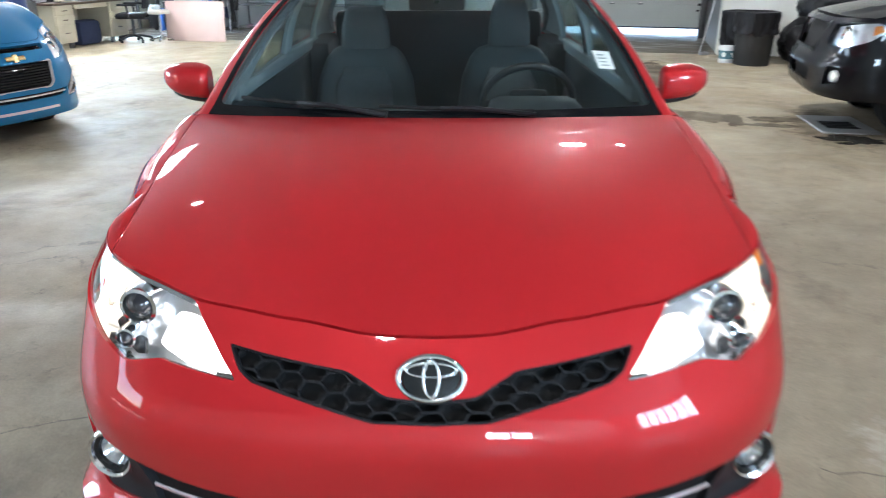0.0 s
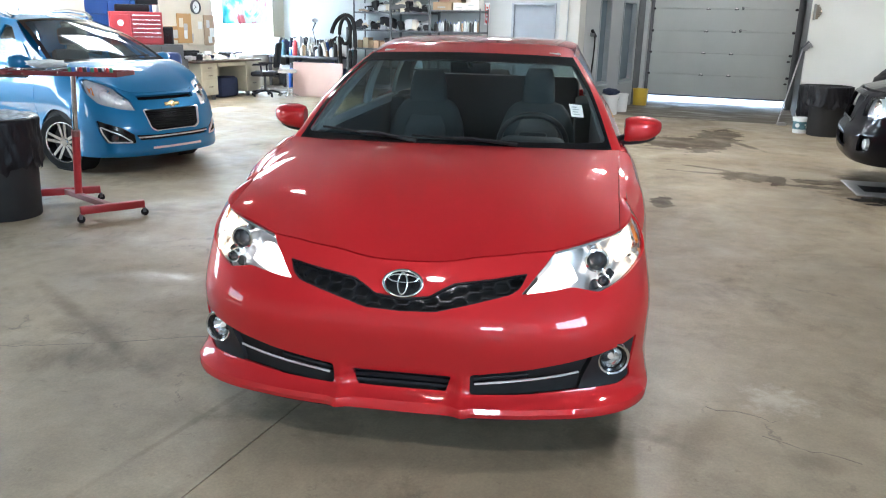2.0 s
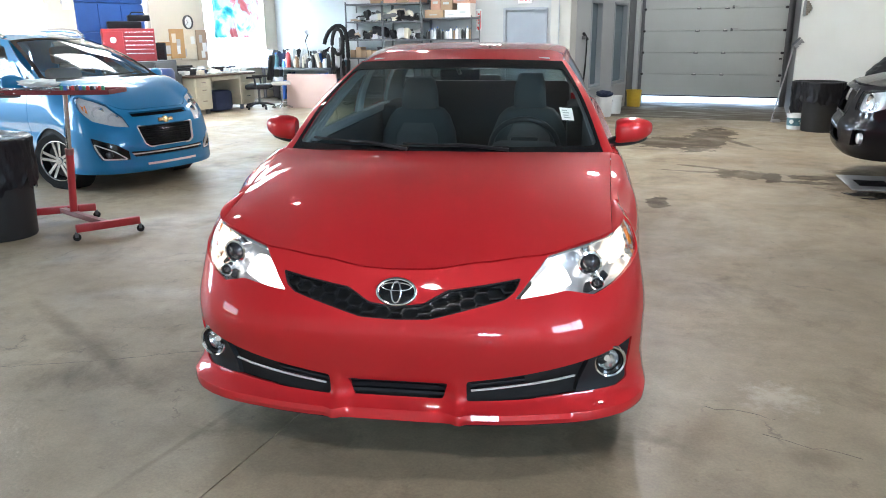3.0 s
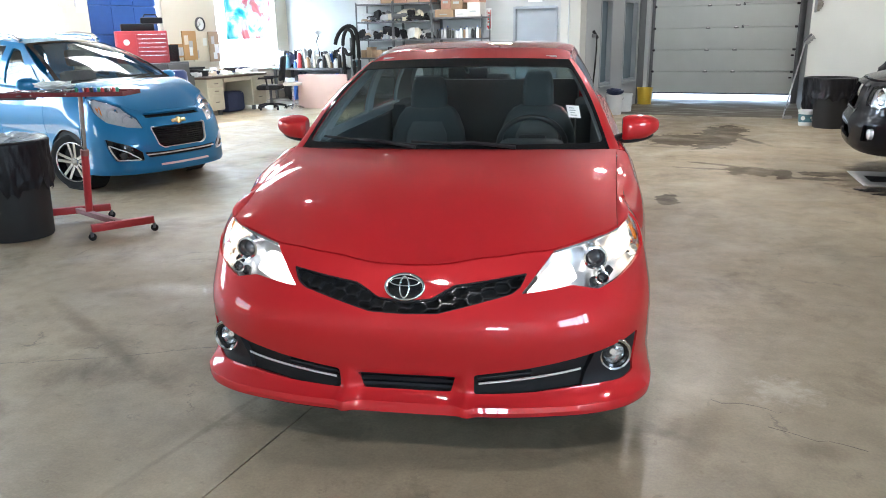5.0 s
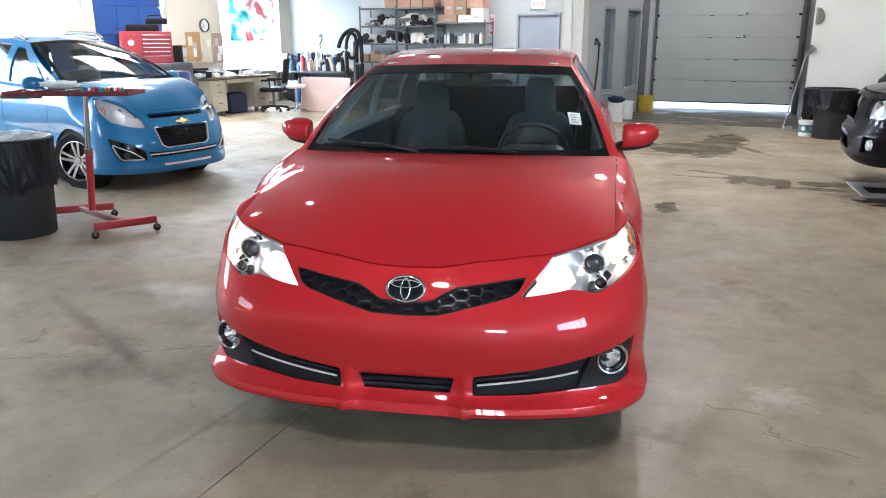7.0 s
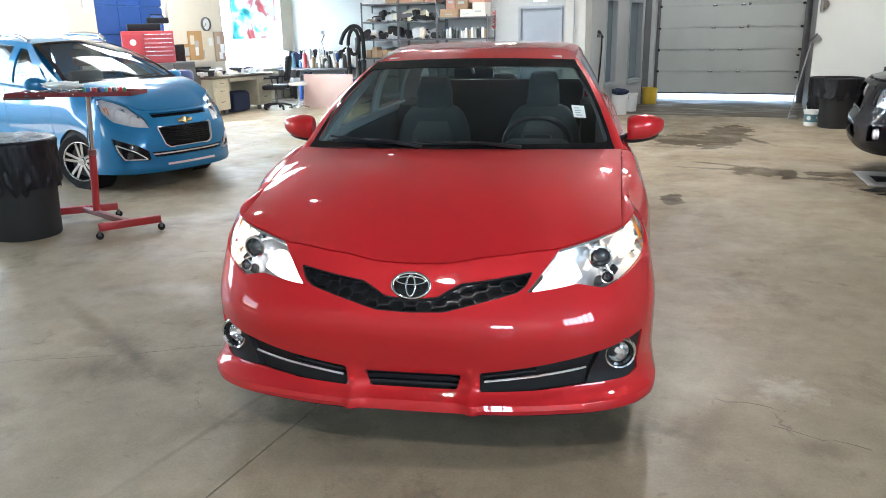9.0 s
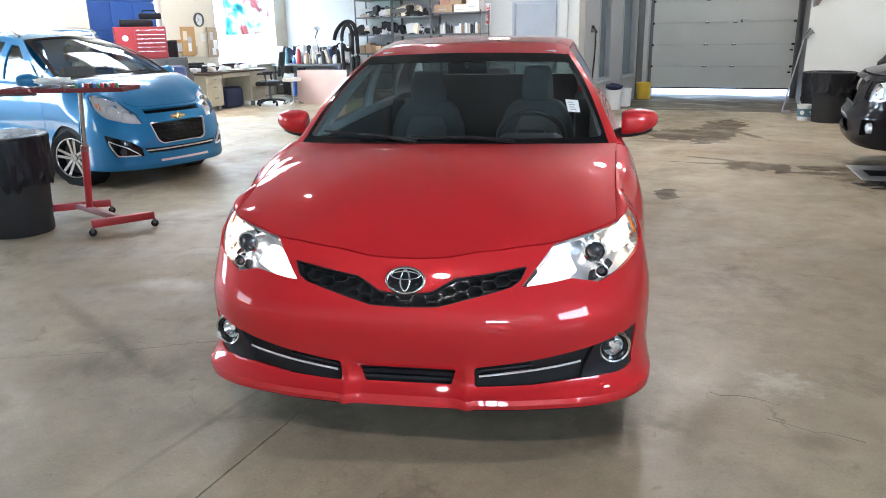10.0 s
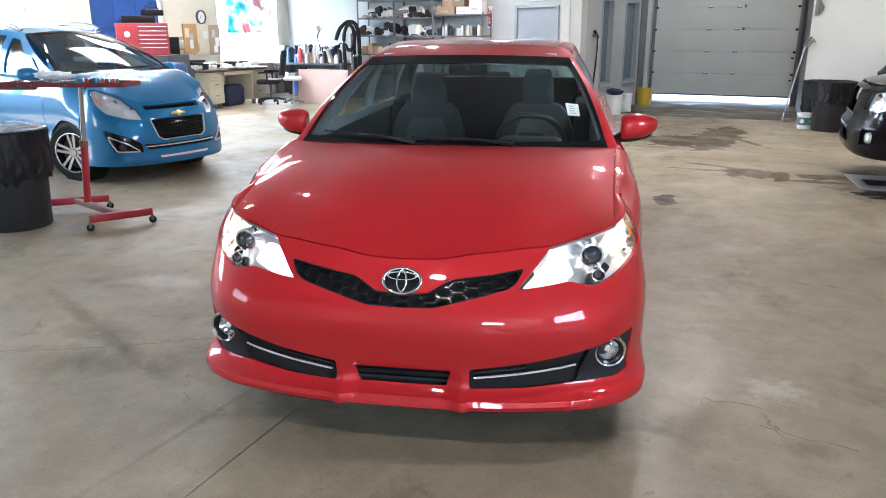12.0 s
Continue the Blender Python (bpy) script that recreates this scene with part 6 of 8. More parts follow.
    both("side_frame", [(1.04, -0.02), (3.5, -0.02), (3.42, 1.0), (1.98, 1.0)], [fw, rw, qw], cab, 0.1, paint, car, rim=0.025, heart=C)
    for ww in (fw, rw, qw):
        for o in both("side_window", ww, [], cab, 0.2, "rear_tint", car, rim=0, lift=-0.012, heart=C):
            o.visible_shadow = False
    rear = lambda p, q: (blend(0.53, 0.66, q) * p, blend(3.45, 3.66, q) + 0.04 * (1 - p * p), blend(1.50, 0.3, q))
    sheet("tailgate", [(-1.05, 0), (1.05, 0), (1.05, 1), (-1.05, 1)], [], rear, 0.15, paint, car, rim=0.03, heart=C)
    for sg in (1, -1):
        rail = new("roof_rail")
        rail.parent = car
        tube("rail_bar", [(sg * 0.47, 2.04, 1.53), (sg * 0.485, 2.16, 1.585), (sg * 0.50, 2.5, 1.612), (sg * 0.495, 3.0, 1.605), (sg * 0.48, 3.25, 1.55)], 0.024, "silver", rail)
        mr = new("door_mirror")
        mr.parent = car
        bm = bmesh.new()
        bmesh.ops.create_uvsphere(bm, u_segments=20, v_segments=12, radius=1.0)
        for v in bm.verts:
            x, y, z0 = v.co
            v.co = Vector((sg * (0.875 + 0.105 * x), 1.30 + 0.07 * (y if y < 0 else y * 0.5) + 0.03 * x, 1.09 + 0.075 * math.copysign(abs(z0) ** 0.75, z0)))
        part("shell", bm, paint, mr, smooth=True)
        tube("arm", [(sg * 0.74, 1.30, 1.02), (sg * 0.82, 1.30, 1.03)], 0.022, "black_plastic", mr)
        st = new("seat")
        st.parent, st.matrix_basis = car, pose(sg * 0.34, 2.05, 0.36)
        box("cushion", -0.23, 0.23, -0.33, 0.2, 0.03, 0.25, "seat_cloth", st, 0.05)
        bm = bmesh.new()
        add_box(bm, -0.22, 0.22, -0.06, 0.08, 0.0, 0.62, 0.05, pose(0, 0.18, 0.2, -12))
        part("backrest", bm, "seat_cloth", st, smooth=True)
        bm = bmesh.new()
        add_box(bm, -0.12, 0.12, -0.05, 0.05, 0.0, 0.2, 0.04, pose(0, 0.30, 0.86, -8))
        part("headrest", bm, "seat_cloth", st, smooth=True)
    box("dashboard", -0.64, 0.64, 1.02, 1.5, 0.75, 1.04, "dash", car, 0.05)
    tube("wiper", [Vector(screen2(-0.1 + 0.75 * s / 6, 0.02 + 0.03 * s / 6)) + Vector((0, -0.015, 0.02)) for s in range(7)], 0.008, "rubber", car)
    return car


hatchback(pose(-3.46, 5.02, 0, 0, 0, 66), "blue_paint", "bright metallic blue five-door hatchback with silver roof rails")
hatchback(ROOM @ pose(2.62, 4.20, 0, 0, 0, -84), "silver_paint", "silver hatchback parked beside the black pickup", 1.6)

# black pickup, nose towards the red car
truck = thing("pickup_truck", ROOM @ pose(1.90, 6.84, 0, 0, 0, -90), "glossy black pickup truck with grey alloy wheels", "truck")
tkeys = [(0.30, 0.10), (0.36, 0.02), (0.42, 0.0), (0.62, 0.0), (0.66, 0.03), (0.72, 0.05), (0.85, 0.07), (0.98, 0.13), (1.04, 0.22)]
tat, tarc, tfn, tfar = make_nose(0.925, 0.62, 3.2, tkeys, 0.8)
TH = (0, 2.5, 0.6)
tl = lambda poly: [(tarc(t), z) for t, z in poly]
tlamp = rounded(tl([(0.36, 0.78), (0.62, 0.76), (0.86, 0.83), (0.97, 0.93), (0.90, 0.985), (0.55, 0.975), (0.36, 0.955)]), 0.02)
tgr = rounded(tl([(-0.16, 0.70), (0.16, 0.70), (0.29, 0.955), (-0.29, 0.955)]), 0.02)
tlow = rounded(tl([(-0.22, 0.44), (0.22, 0.44), (0.25, 0.56), (-0.25, 0.56)]), 0.02)
tfog = rounded(tl([(0.46, 0.44), (0.64, 0.46), (0.66, 0.60), (0.48, 0.60)]), 0.02)
mir = lambda poly: [(-a, z) for a, z in poly[::-1]]
sheet("bumper", [(-tfar, 0.32), (tfar, 0.32), (tfar, 1.0), (tarc(0.8), 1.02), (tarc(0.3), 1.0), (-tarc(0.3), 1.0), (-tarc(0.8), 1.02), (-tfar, 1.0)], [tlamp, mir(tlamp), tgr, tlow, tfog, mir(tfog)], tfn, 0.05, "black_paint", truck, rim=0.03, heart=TH)
sheet("bumper_backing", [(-tfar * 0.9, 0.36), (tfar * 0.9, 0.36), (tfar * 0.9, 0.96), (-tfar * 0.9, 0.96)], [], tfn, 0.1, "rubber", truck, rim=0, lift=-0.07, heart=TH)
bm = bmesh.new()
for a, b in zip(tgr, tgr[1:] + tgr[:1]):
    strip_on(bm, tfn, a, b, 0.03, 0.03, 0.006, TH)
part("grille_frame", bm, "gloss_black", truck, "gloss black grille frame")
for fl in (False, True):
    sg = -1 if fl else 1
    hl = new("headlight")
    hl.parent = truck
    sheet("housing", tlamp, [], tfn, 0.06, "lamp_white", hl, rim=0, lift=-0.05, heart=TH, flip=fl)
    sheet("cover", tlamp, [], tfn, 0.06, "clear_lens", hl, rim=0, lift=-0.004, heart=TH, flip=fl)
    sheet("indicator", rounded(tl([(0.87, 0.875), (0.945, 0.915), (0.92, 0.965), (0.87, 0.955)]), 0.01), [], tfn, 0.05, "amber", hl, rim=0.01, lift=-0.02, heart=TH, flip=fl)
    pm = Matrix.Translation(Vector(tfn(sg * tarc(0.55), 0.865)) + Vector((0, 0.045, 0))) @ Vector((sg * 0.3, -1, 0)).to_track_quat("Z", "Y").to_matrix().to_4x4()
    lathe("reflector", [(0.0, -0.03), (0.04, -0.02), (0.075, 0.01), (0.082, 0.01)], "chrome", hl, 20, m=pm)
    pm = Matrix.Translation(Vector(tfn(sg * tarc(0.56), 0.52)) + Vector((0, 0.005, 0))) @ Vector((sg * 0.25, -1, 0)).to_track_quat("Z", "Y").to_matrix().to_4x4()
    lathe("fog_lens", [(0.0, 0.012), (0.03, 0.008), (0.05, 0.0), (0.056, -0.03)], "lamp_white", truck, 20, m=pm)
thood = lambda p, q: (blend(0.80, 0.86, q) * p, blend(0.16 + 0.22 * abs(p) ** 3, 1.30 - 0.1 * (1 - p * p), q), blend(1.005, 1.14, 1 - max(1 - q, 0) ** 1.6) + 0.02 * (1 - p * p) + (0.02 if abs(p) < 0.62 else 0.0) * clamp(q * 4))
sheet("bonnet", [(-1, 0), (1, 0), (1, 1), (-1, 1)], [], thood, 0.08, "black_paint", truck, rim=0.03, heart=(0, 1, -2))


def tside(y, z):
    flare = 0.035 * math.exp(-((math.hypot(y - 0.98, z - 0.40) - 0.46) / 0.07) ** 2)
    top = clamp((z - 0.95) / 0.19)
    return (0.925 - 0.06 * top ** 2.5 + flare - 0.03 * clamp((0.6 - z) / 0.3), y, z)


tarch = lambda c: [(c + 0.43 * math.cos(math.pi * i / 18), 0.40 + 0.43 * math.sin(math.pi * i / 18)) for i in range(19)]
both("fender", [(0.622, 0.75), (0.622, 1.02), (1.32, 1.135), (1.55, 1.14), (1.55, 0.36), (0.98 + 0.43, 0.36)] + [q for q in tarch(0.98) if q[0] > 0.63], [], tside, 0.07, "black_paint", truck, rim=0.02, heart=TH)
both("front_door", [(1.556, 0.36), (2.5, 0.36), (2.5, 1.14), (1.556, 1.14)], [], tside, 0.1, "black_paint", truck, rim=0.02, heart=TH)
both("rear_door", [(2.506, 0.36), (3.3, 0.36), (3.3, 1.14), (2.506, 1.14)], [], tside, 0.1, "black_paint", truck, rim=0.02, heart=TH)
both("bed_side", [(3.31, 0.40), (4.18 - 0.43, 0.40)] + tarch(4.18)[::-1] + [(5.1, 0.45), (5.1, 1.14), (3.31, 1.14)], [], tside, 0.1, "black_paint", truck, rim=0.02, heart=(0, 4, 0.6))
tscr = lambda p, q: (blend(0.80, 0.62, q) * p, blend(1.32 - 0.1 * (1 - p * p), 1.92 - 0.06 * (1 - p * p), q), blend(1.14, 1.66, q))
sheet("windscreen", [(-0.97, 0.0), (0.97, 0.0), (0.97, 1.0), (-0.97, 1.0)], [], tscr, 0.15, "side_glass", truck, rim=0, heart=TH).visible_shadow = False
troof = lambda p, q: (0.66 * p, blend(1.90, 3.2, q), 1.68 + 0.05 * math.sin(math.pi * clamp(q)) - 0.03 * p * p)
sheet("roof", [(-1, 0), (1, 0), (1, 1), (-1, 1)], [], troof, 0.15, "black_paint", truck, rim=0.04, heart=TH)
tcab = lambda y, q: (blend(0.86, 0.65, q), y, blend(1.13, 1.68, q))
tw1, tw2 = rounded([(1.75, 0.05), (2.45, 0.05), (2.42, 0.92), (2.1, 0.92)], 0.05), rounded([(2.56, 0.05), (3.15, 0.05), (3.1, 0.92), (2.55, 0.92)], 0.05)
both("side_frame", [(1.36, 0), (3.3, 0), (3.22, 1), (1.94, 1)], [tw1, tw2], tcab, 0.15, "black_paint", truck, rim=0.03, heart=TH)
for ww in (tw1, tw2):
    for o in both("side_window", ww, [], tcab, 0.2, "side_glass", truck, rim=0, lift=-0.012, heart=TH):
        o.visible_shadow = False
box("cab_back", -0.8, 0.8, 3.22, 3.3, 0.45, 1.66, "black_paint", truck, 0.02)
box("tailgate", -0.84, 0.84, 5.04, 5.1, 0.5, 1.12, "black_paint", truck, 0.02)
box("bed_floor", -0.84, 0.84, 3.3, 5.05, 0.6, 0.64, "black_plastic", truck)
box("chassis", -0.55, 0.55, 0.5, 5.0, 0.34, 0.46, "rubber", truck)
for sg in (1, -1):
    for yy in (0.98, 4.18):
        wheel(truck, Matrix.Translation((sg * 0.81, yy, 0.38)) @ pose(0, 0, 0, 10, 0, 0 if sg > 0 else 180), 0.38, 0.255, 6, rim_share=0.64)
        lathe("wheel_well", [(0.43, -0.16), (0.435, 0.10), (0.36, 0.11)], "rubber", truck, 24, m=Matrix.Translation((sg * 0.78, yy, 0.40)) @ pose(0, 0, 0, 0, 0, 0 if sg > 0 else 180), axis="X")
    mr = new("door_mirror")
    mr.parent = truck
    box("shell", sg * 1.02 - 0.11, sg * 1.02 + 0.11, 1.72, 1.84, 1.12, 1.30, "black_plastic", mr, 0.04)
    tube("arm", [(sg * 0.86, 1.78, 1.12), (sg * 0.95, 1.78, 1.16)], 0.025, "black_plastic", mr)

# ---- loose things in the hall ----
rng = random.Random(7)


def soft_bag(name, r0, r1, z0, z1, mat, parent, seed, ragged=0.11):
    """A thin bin bag folded over a rim, with creases and a ragged hem."""
    rg = random.Random(seed)
    n, k = 96, 14
    ph = [rg.uniform(0, 6.28) for _ in range(5)]
    verts, faces = [], []
    for i in range(n):
        a = 2 * math.pi * i / n
        wave = sum(math.sin(a * f + p) for f, p in zip((3, 7, 11, 17, 23), ph)) / 5
        for j in range(k + 1):
            s = j / k
            hem = ragged * wave * (1 - s)
            fold = noise.noise(Vector((math.cos(a) * 2.5, math.sin(a) * 2.5, s * 2 + seed)))
            r = blend(r0, r1, s) + 0.022 * wave * (1.15 - s) + 0.03 * fold * (1.1 - s) + 0.006 * math.sin(a * 31 + 9 * s) + (0.018 * noise.noise(Vector((math.cos(a) * 7, math.sin(a) * 7, s * 5 + seed))) + 0.010 * noise.noise(Vector((math.cos(a) * 16, math.sin(a) * 16, s * 9)))) * (1.1 - s)
            verts.append((r * math.cos(a), r * math.sin(a), blend(z0, z1, s) + hem))
        verts.append(((r1 - 0.03) * math.cos(a), (r1 - 0.03) * math.sin(a), z1 + 0.01))
        verts.append(((r1 - 0.06) * math.cos(a), (r1 - 0.06) * math.sin(a), z1 - 0.25))
    c = k + 3
    for i in range(n):
        j = (i + 1) % n
        faces += [(i * c + s, j * c + s, j * c + s + 1, i * c + s + 1) for s in range(c - 1)]
    return mesh(name, verts, faces, mat, parent, "black plastic bin bag", smooth=True)


def waste_bin(m, r, h, label, seed, hang=0.35, ragged=0.11):
    b = thing("waste_bin", m, label, "bin", "waste bins")
    lathe("barrel", [(0.0, 0.0), (r * 0.87, 0.0), (r * 0.89, 0.01), (r * 0.99, h - 0.05), (r + 0.02, h - 0.03), (r + 0.022, h), (r - 0.01, h), (r * 0.85, 0.02), (0, 0.02)], "bin_grey", b, 40)
    soft_bag("bin_bag", r * 0.97 + 0.03, r + 0.03, h - hang, h + 0.012, "bag", b, seed, ragged)
    return b


waste_bin(pose(-3.84, 2.87, 0), 0.285, 0.77, "charcoal plastic waste bin lined with a black bag", 3, 0.36)
rub = thing("clear_plastic_film", pose(-3.86, 2.90, 0.775), "crumpled clear plastic film on top of the waste bin", "rubbish")
bm = bmesh.new()
bmesh.ops.create_icosphere(bm, subdivisions=4, radius=1.0)
for v in bm.verts:
    n = noise.noise(v.co * 2.2) * 0.35 + noise.noise(v.co * 6) * 0.12
    v.co = Vector((v.co.x * 0.26, v.co.y * 0.26, v.co.z * 0.06)) * (1 + n)
part("film", bm, "film_plastic", rub, smooth=True)
waste_bin(pose(4.66, 10.14, 0), 0.285, 0.745, "round dark plastic waste bin with a bag over its rim", 5, 0.30, 0.05)
waste_bin(pose(4.72, 10.84, 0), 0.275, 0.705, "round dark plastic waste bin with a black bag hanging low", 8, 0.46)


def bucket(m, r, h, mat, label, band=None, handle=True):
    b = thing("bucket", m, label, "bucket", "buckets")
    lathe("pail", [(0.0, 0.0), (r * 0.88, 0.0), (r * 0.9, 0.01), (r, h - 0.03), (r + 0.008, h - 0.03), (r + 0.008, h), (r - 0.004, h), (r * 0.86, 0.012), (0, 0.012)], mat, b, 28)
    if band:
        lathe("label_band", [(r * 0.93 + 0.002, h * 0.25), (r * 0.97 + 0.002, h * 0.75)], band, b, 28)
    if handle:
        tube("handle", [((r + 0.01) * math.cos(a), 0.02, h - 0.05 - 0.09 * math.sin(a)) for a in (math.pi * i / 10 for i in range(11))], 0.004, "silver", b, 6)
    return b


pail = bucket(pose(4.36, 10.36, 0), 0.118, 0.245, "white_plastic", "white plastic pail with a dark teal label", "label_teal")
disc = lambda a, z, r, mat: lathe("label_print", [(0.0, 0.004), (r, 0.002), (r, 0.0)], mat, pail, 18, m=pose(0, 0, z, 0, 0, a) @ pose(0, -0.1150, 0, 90, 0, 0))
disc(-38, 0.125, 0.034, "paper_white")
disc(-38, 0.125, 0.018, "print_grey")
disc(22, 0.135, 0.016, "paper_white")
disc(36, 0.100, 0.020, "paper_white")
bucket(ROOM @ pose(-1.50, 12.05, 0), 0.15, 0.36, "white_plastic", "white plastic pail below the office window")
bucket(ROOM @ pose(-1.40, 12.65, 0), 0.13, 0.34, "white_plastic", "white plastic pail below the office window")
bucket(ROOM @ pose(-1.27, 14.2, 0), 0.155, 0.34, "yellow_plastic", "yellow mop bucket beside the gate")
rag = thing("blue_rag", ROOM @ pose(-1.50, 12.05, 0.36), "crumpled dark blue rag on a pail", "rag")
bm = bmesh.new()
bmesh.ops.create_icosphere(bm, subdivisions=3, radius=1.0)
for v in bm.verts:
    v.co = Vector((v.co.x * 0.15, v.co.y * 0.13, 0.05 + v.co.z * 0.06)) * (1 + 0.35 * noise.noise(v.co * 2.5))
part("cloth", bm, "navy_cloth", rag, smooth=True)

# broom and hung brush by the gate
pole = thing("push_broom", ROOM @ pose(0, 0, 0), "worn push broom with a grey brush leaning beside the gate", "broom")
tube("shaft", [(1.40, 12.0, 0.02), (1.52, 12.02, 0.68), (1.635, 12.05, 1.32)], 0.012, "silver_dull", pole)
TB = pose(1.665, 12.03, 1.33, 0, -48, 0)
bm = bmesh.new()
add_box(bm, -0.085, 0.085, -0.04, 0.04, 0.0, 0.035, 0.014, TB)
part("broom_head", bm, "dark_steel", pole, smooth=True)
for k in range(9):
    x = -0.076 + 0.019 * k
    bm = bmesh.new()
    add_box(bm, x - 0.011, x + 0.011, -0.042, 0.042, -0.055 - 0.008 * (k % 3), 0.005, 0.012, TB @ pose(0, 0, 0, 4 * (k % 3 - 1), 3 * (k - 4), 0))
    part("bristle_tuft", bm, "brush_grey", pole, smooth=True)
pan = thing("dustpan", ROOM @ pose(1.47, 12.0, 0, 0, 0, 20), "small wire-handled dustpan standing by the jamb", "dustpan")
tube("wire_handle", [(-0.05, 0, 0.02), (-0.05, 0, 0.10), (-0.04, 0.01, 0.20), (0.0, 0.01, 0.27), (0.03, 0.01, 0.30)], 0.006, "silver", pan, 6)
box("scoop", -0.07, 0.07, -0.05, 0.05, 0.0, 0.05, "silver_dull", pan, 0.012)
br = thing("wall_brush", ROOM @ pose(0, 0, 0), "worn rounded brush head hung on the white wall", "brush")
box("brush_block", 1.70, 1.745, 12.03, 12.097, 1.74, 2.0, "brush_grey", br, 0.02)
for k in range(7):
    z = 1.775 + 0.032 * k
    d = 0.095 - 0.010 * abs(k - 3) ** 1.5
    box("bristle_tuft", 1.74, 1.74 + d, 12.03, 12.095, z - 0.018, z + 0.018, "bristle", br, 0.014)

# tool stand on castors
stand = thing("tool_stand", pose(-3.39, 3.24, 0, 0, 0, 0), "red steel tool tray stand on castors, loaded with tools", "tool stand")


def bar(name, a, b, w, h, mat, parent):
    a, b = Vector(a), Vector(b)
    d = b - a
    ang = math.degrees(math.atan2(d.y, d.x))
    bm = bmesh.new()
    add_box(bm, 0, d.length, -w / 2, w / 2, -h / 2, h / 2, 0.004, Matrix.Translation(a) @ pose(0, 0, 0, 0, 0, ang))
    return part(name, bm, mat, parent, smooth=True)


F0, F1 = Vector((0.26, -0.46, 0.10)), Vector((0.60, -0.12, 0.10))
B0, B1 = Vector((-0.50, 0.0, 0.10)), Vector((-0.04, 0.28, 0.10))
bar("front_foot", F0, F1, 0.05, 0.06, "red_enamel", stand)
bar("rear_foot", B0, B1, 0.05, 0.06, "red_enamel", stand)
bar("spine", (F0 + F1) / 2, (B0 + B1) / 2 + Vector((0.0, 0.0, 0)), 0.05, 0.045, "worn_red", stand)
for p in (F0, F1, B0, B1):
    cs = new("castor")
    cs.parent, cs.matrix_basis = stand, Matrix.Translation((p.x, p.y, 0)) @ pose(0, 0, 0, 0, 0, 30)
    lathe("castor_wheel", [(0.0, -0.012), (0.028, -0.012), (0.03, -0.008), (0.03, 0.008), (0.028, 0.012), (0, 0.012)], "rubber", cs, 16, m=pose(0, 0, 0.03), axis="Y")
    box("castor_fork", -0.012, 0.012, -0.018, 0.018, 0.03, 0.07, "dark_steel", cs, 0.003)
base = (B0 + B1) / 2 * 0.72 + (F0 + F1) / 2 * 0.28
base.z = 0.12
tip = Vector((0.06, -0.06, 1.10))
cyl("lower_post", base, base + (tip - base) * 0.52, 0.030, "red_enamel", stand)
cyl("collar", base + (tip - base) * 0.50, base + (tip - base) * 0.55, 0.034, "worn_red", stand)
cyl("upper_post", base + (tip - base) * 0.5, tip, 0.019, "silver", stand)
TR0 = pose(-0.02, -0.06, 1.105, 0, 0, 8)
tray = new("tray")
tray.parent, tray.matrix_basis = stand, TR0
box("tray_bottom", -0.52, 0.50, -0.17, 0.17, 0.0, 0.008, "maroon", tray, 0.002)
for a in ((-0.52, 0.50, -0.17, -0.162), (-0.52, 0.50, 0.162, 0.17), (-0.52, -0.512, -0.17, 0.17), (0.492, 0.50, -0.17, 0.17)):
    box("tray_edge", a[0], a[1], a[2], a[3], 0.0, 0.035, "maroon", tray, 0.002)
box("tray_arm", -0.62, -0.30, -0.03, 0.03, -0.03, 0.0, "dark_steel", tray, 0.004)
TW = Matrix.Translation((-3.39, 3.24, 0)) @ TR0
cols = ["sock_green", "sock_blue", "chrome", "sock_red", "sock_black", "sock_blue", "sock_green", "sock_red", "sock_black", "chrome", "sock_red", "sock_green"]
for i, c in enumerate(cols):
    s = thing("socket", TW @ pose(0.10 + 0.030 * i, -0.10, 0.008), "coloured tool socket standing in the tray", "socket", "sockets")
    cyl("socket_body", (0, 0, 0), (0, 0, 0.058), 0.012, c, s, n=12)
for i in range(26):
    kind = rng.choice(("spanner", "ratchet", "pliers"))
    t = thing(kind, TW @ pose(rng.uniform(-0.44, 0.06), rng.uniform(-0.13, 0.13), 0.010 + 0.008 * (i % 5), 0, 0, rng.uniform(0, 180)), "steel hand tool lying in the tray", "tool", "hand tools")
    ln = rng.uniform(0.12, 0.22)
    box("shank", -ln / 2, ln / 2, -0.007, 0.007, 0.0, 0.010, rng.choice(("chrome", "silver", "dark_steel")), t, 0.003)
    lathe("jaw", [(0.006, 0), (0.016, 0), (0.016, 0.011), (0.006, 0.011)], "chrome", t, 12, m=pose(ln / 2 + 0.008, 0, 0))
cloth = thing("paper_towel", TW @ pose(-0.12, 0.0, 0.05), "crumpled white paper towel on the tool tray", "towel")
bm = bmesh.new()
bmesh.ops.create_icosphere(bm, subdivisions=3, radius=1.0)
for v in bm.verts:
    v.co = Vector((v.co.x * 0.16, v.co.y * 0.09, 0.03 + v.co.z * 0.03)) * (1 + 0.4 * noise.noise(v.co * 3))
part("towel", bm, "paper_white", cloth, smooth=True)

# ---- wet marks, small debris ----
dr = thing("floor_drain", ROOM @ pose(2.30, 6.52, 0.0, 0, 0, 6), "pale square floor drain collar with a dark opening", "drain")
for a in ((-0.26, 0.26, -0.40, -0.20), (-0.26, 0.26, 0.16, 0.42), (-0.26, -0.15, -0.20, 0.16), (0.15, 0.26, -0.20, 0.16)):
    box("collar_side", a[0], a[1], a[2], a[3], 0.0, 0.012, "drain_steel", dr, 0.005)
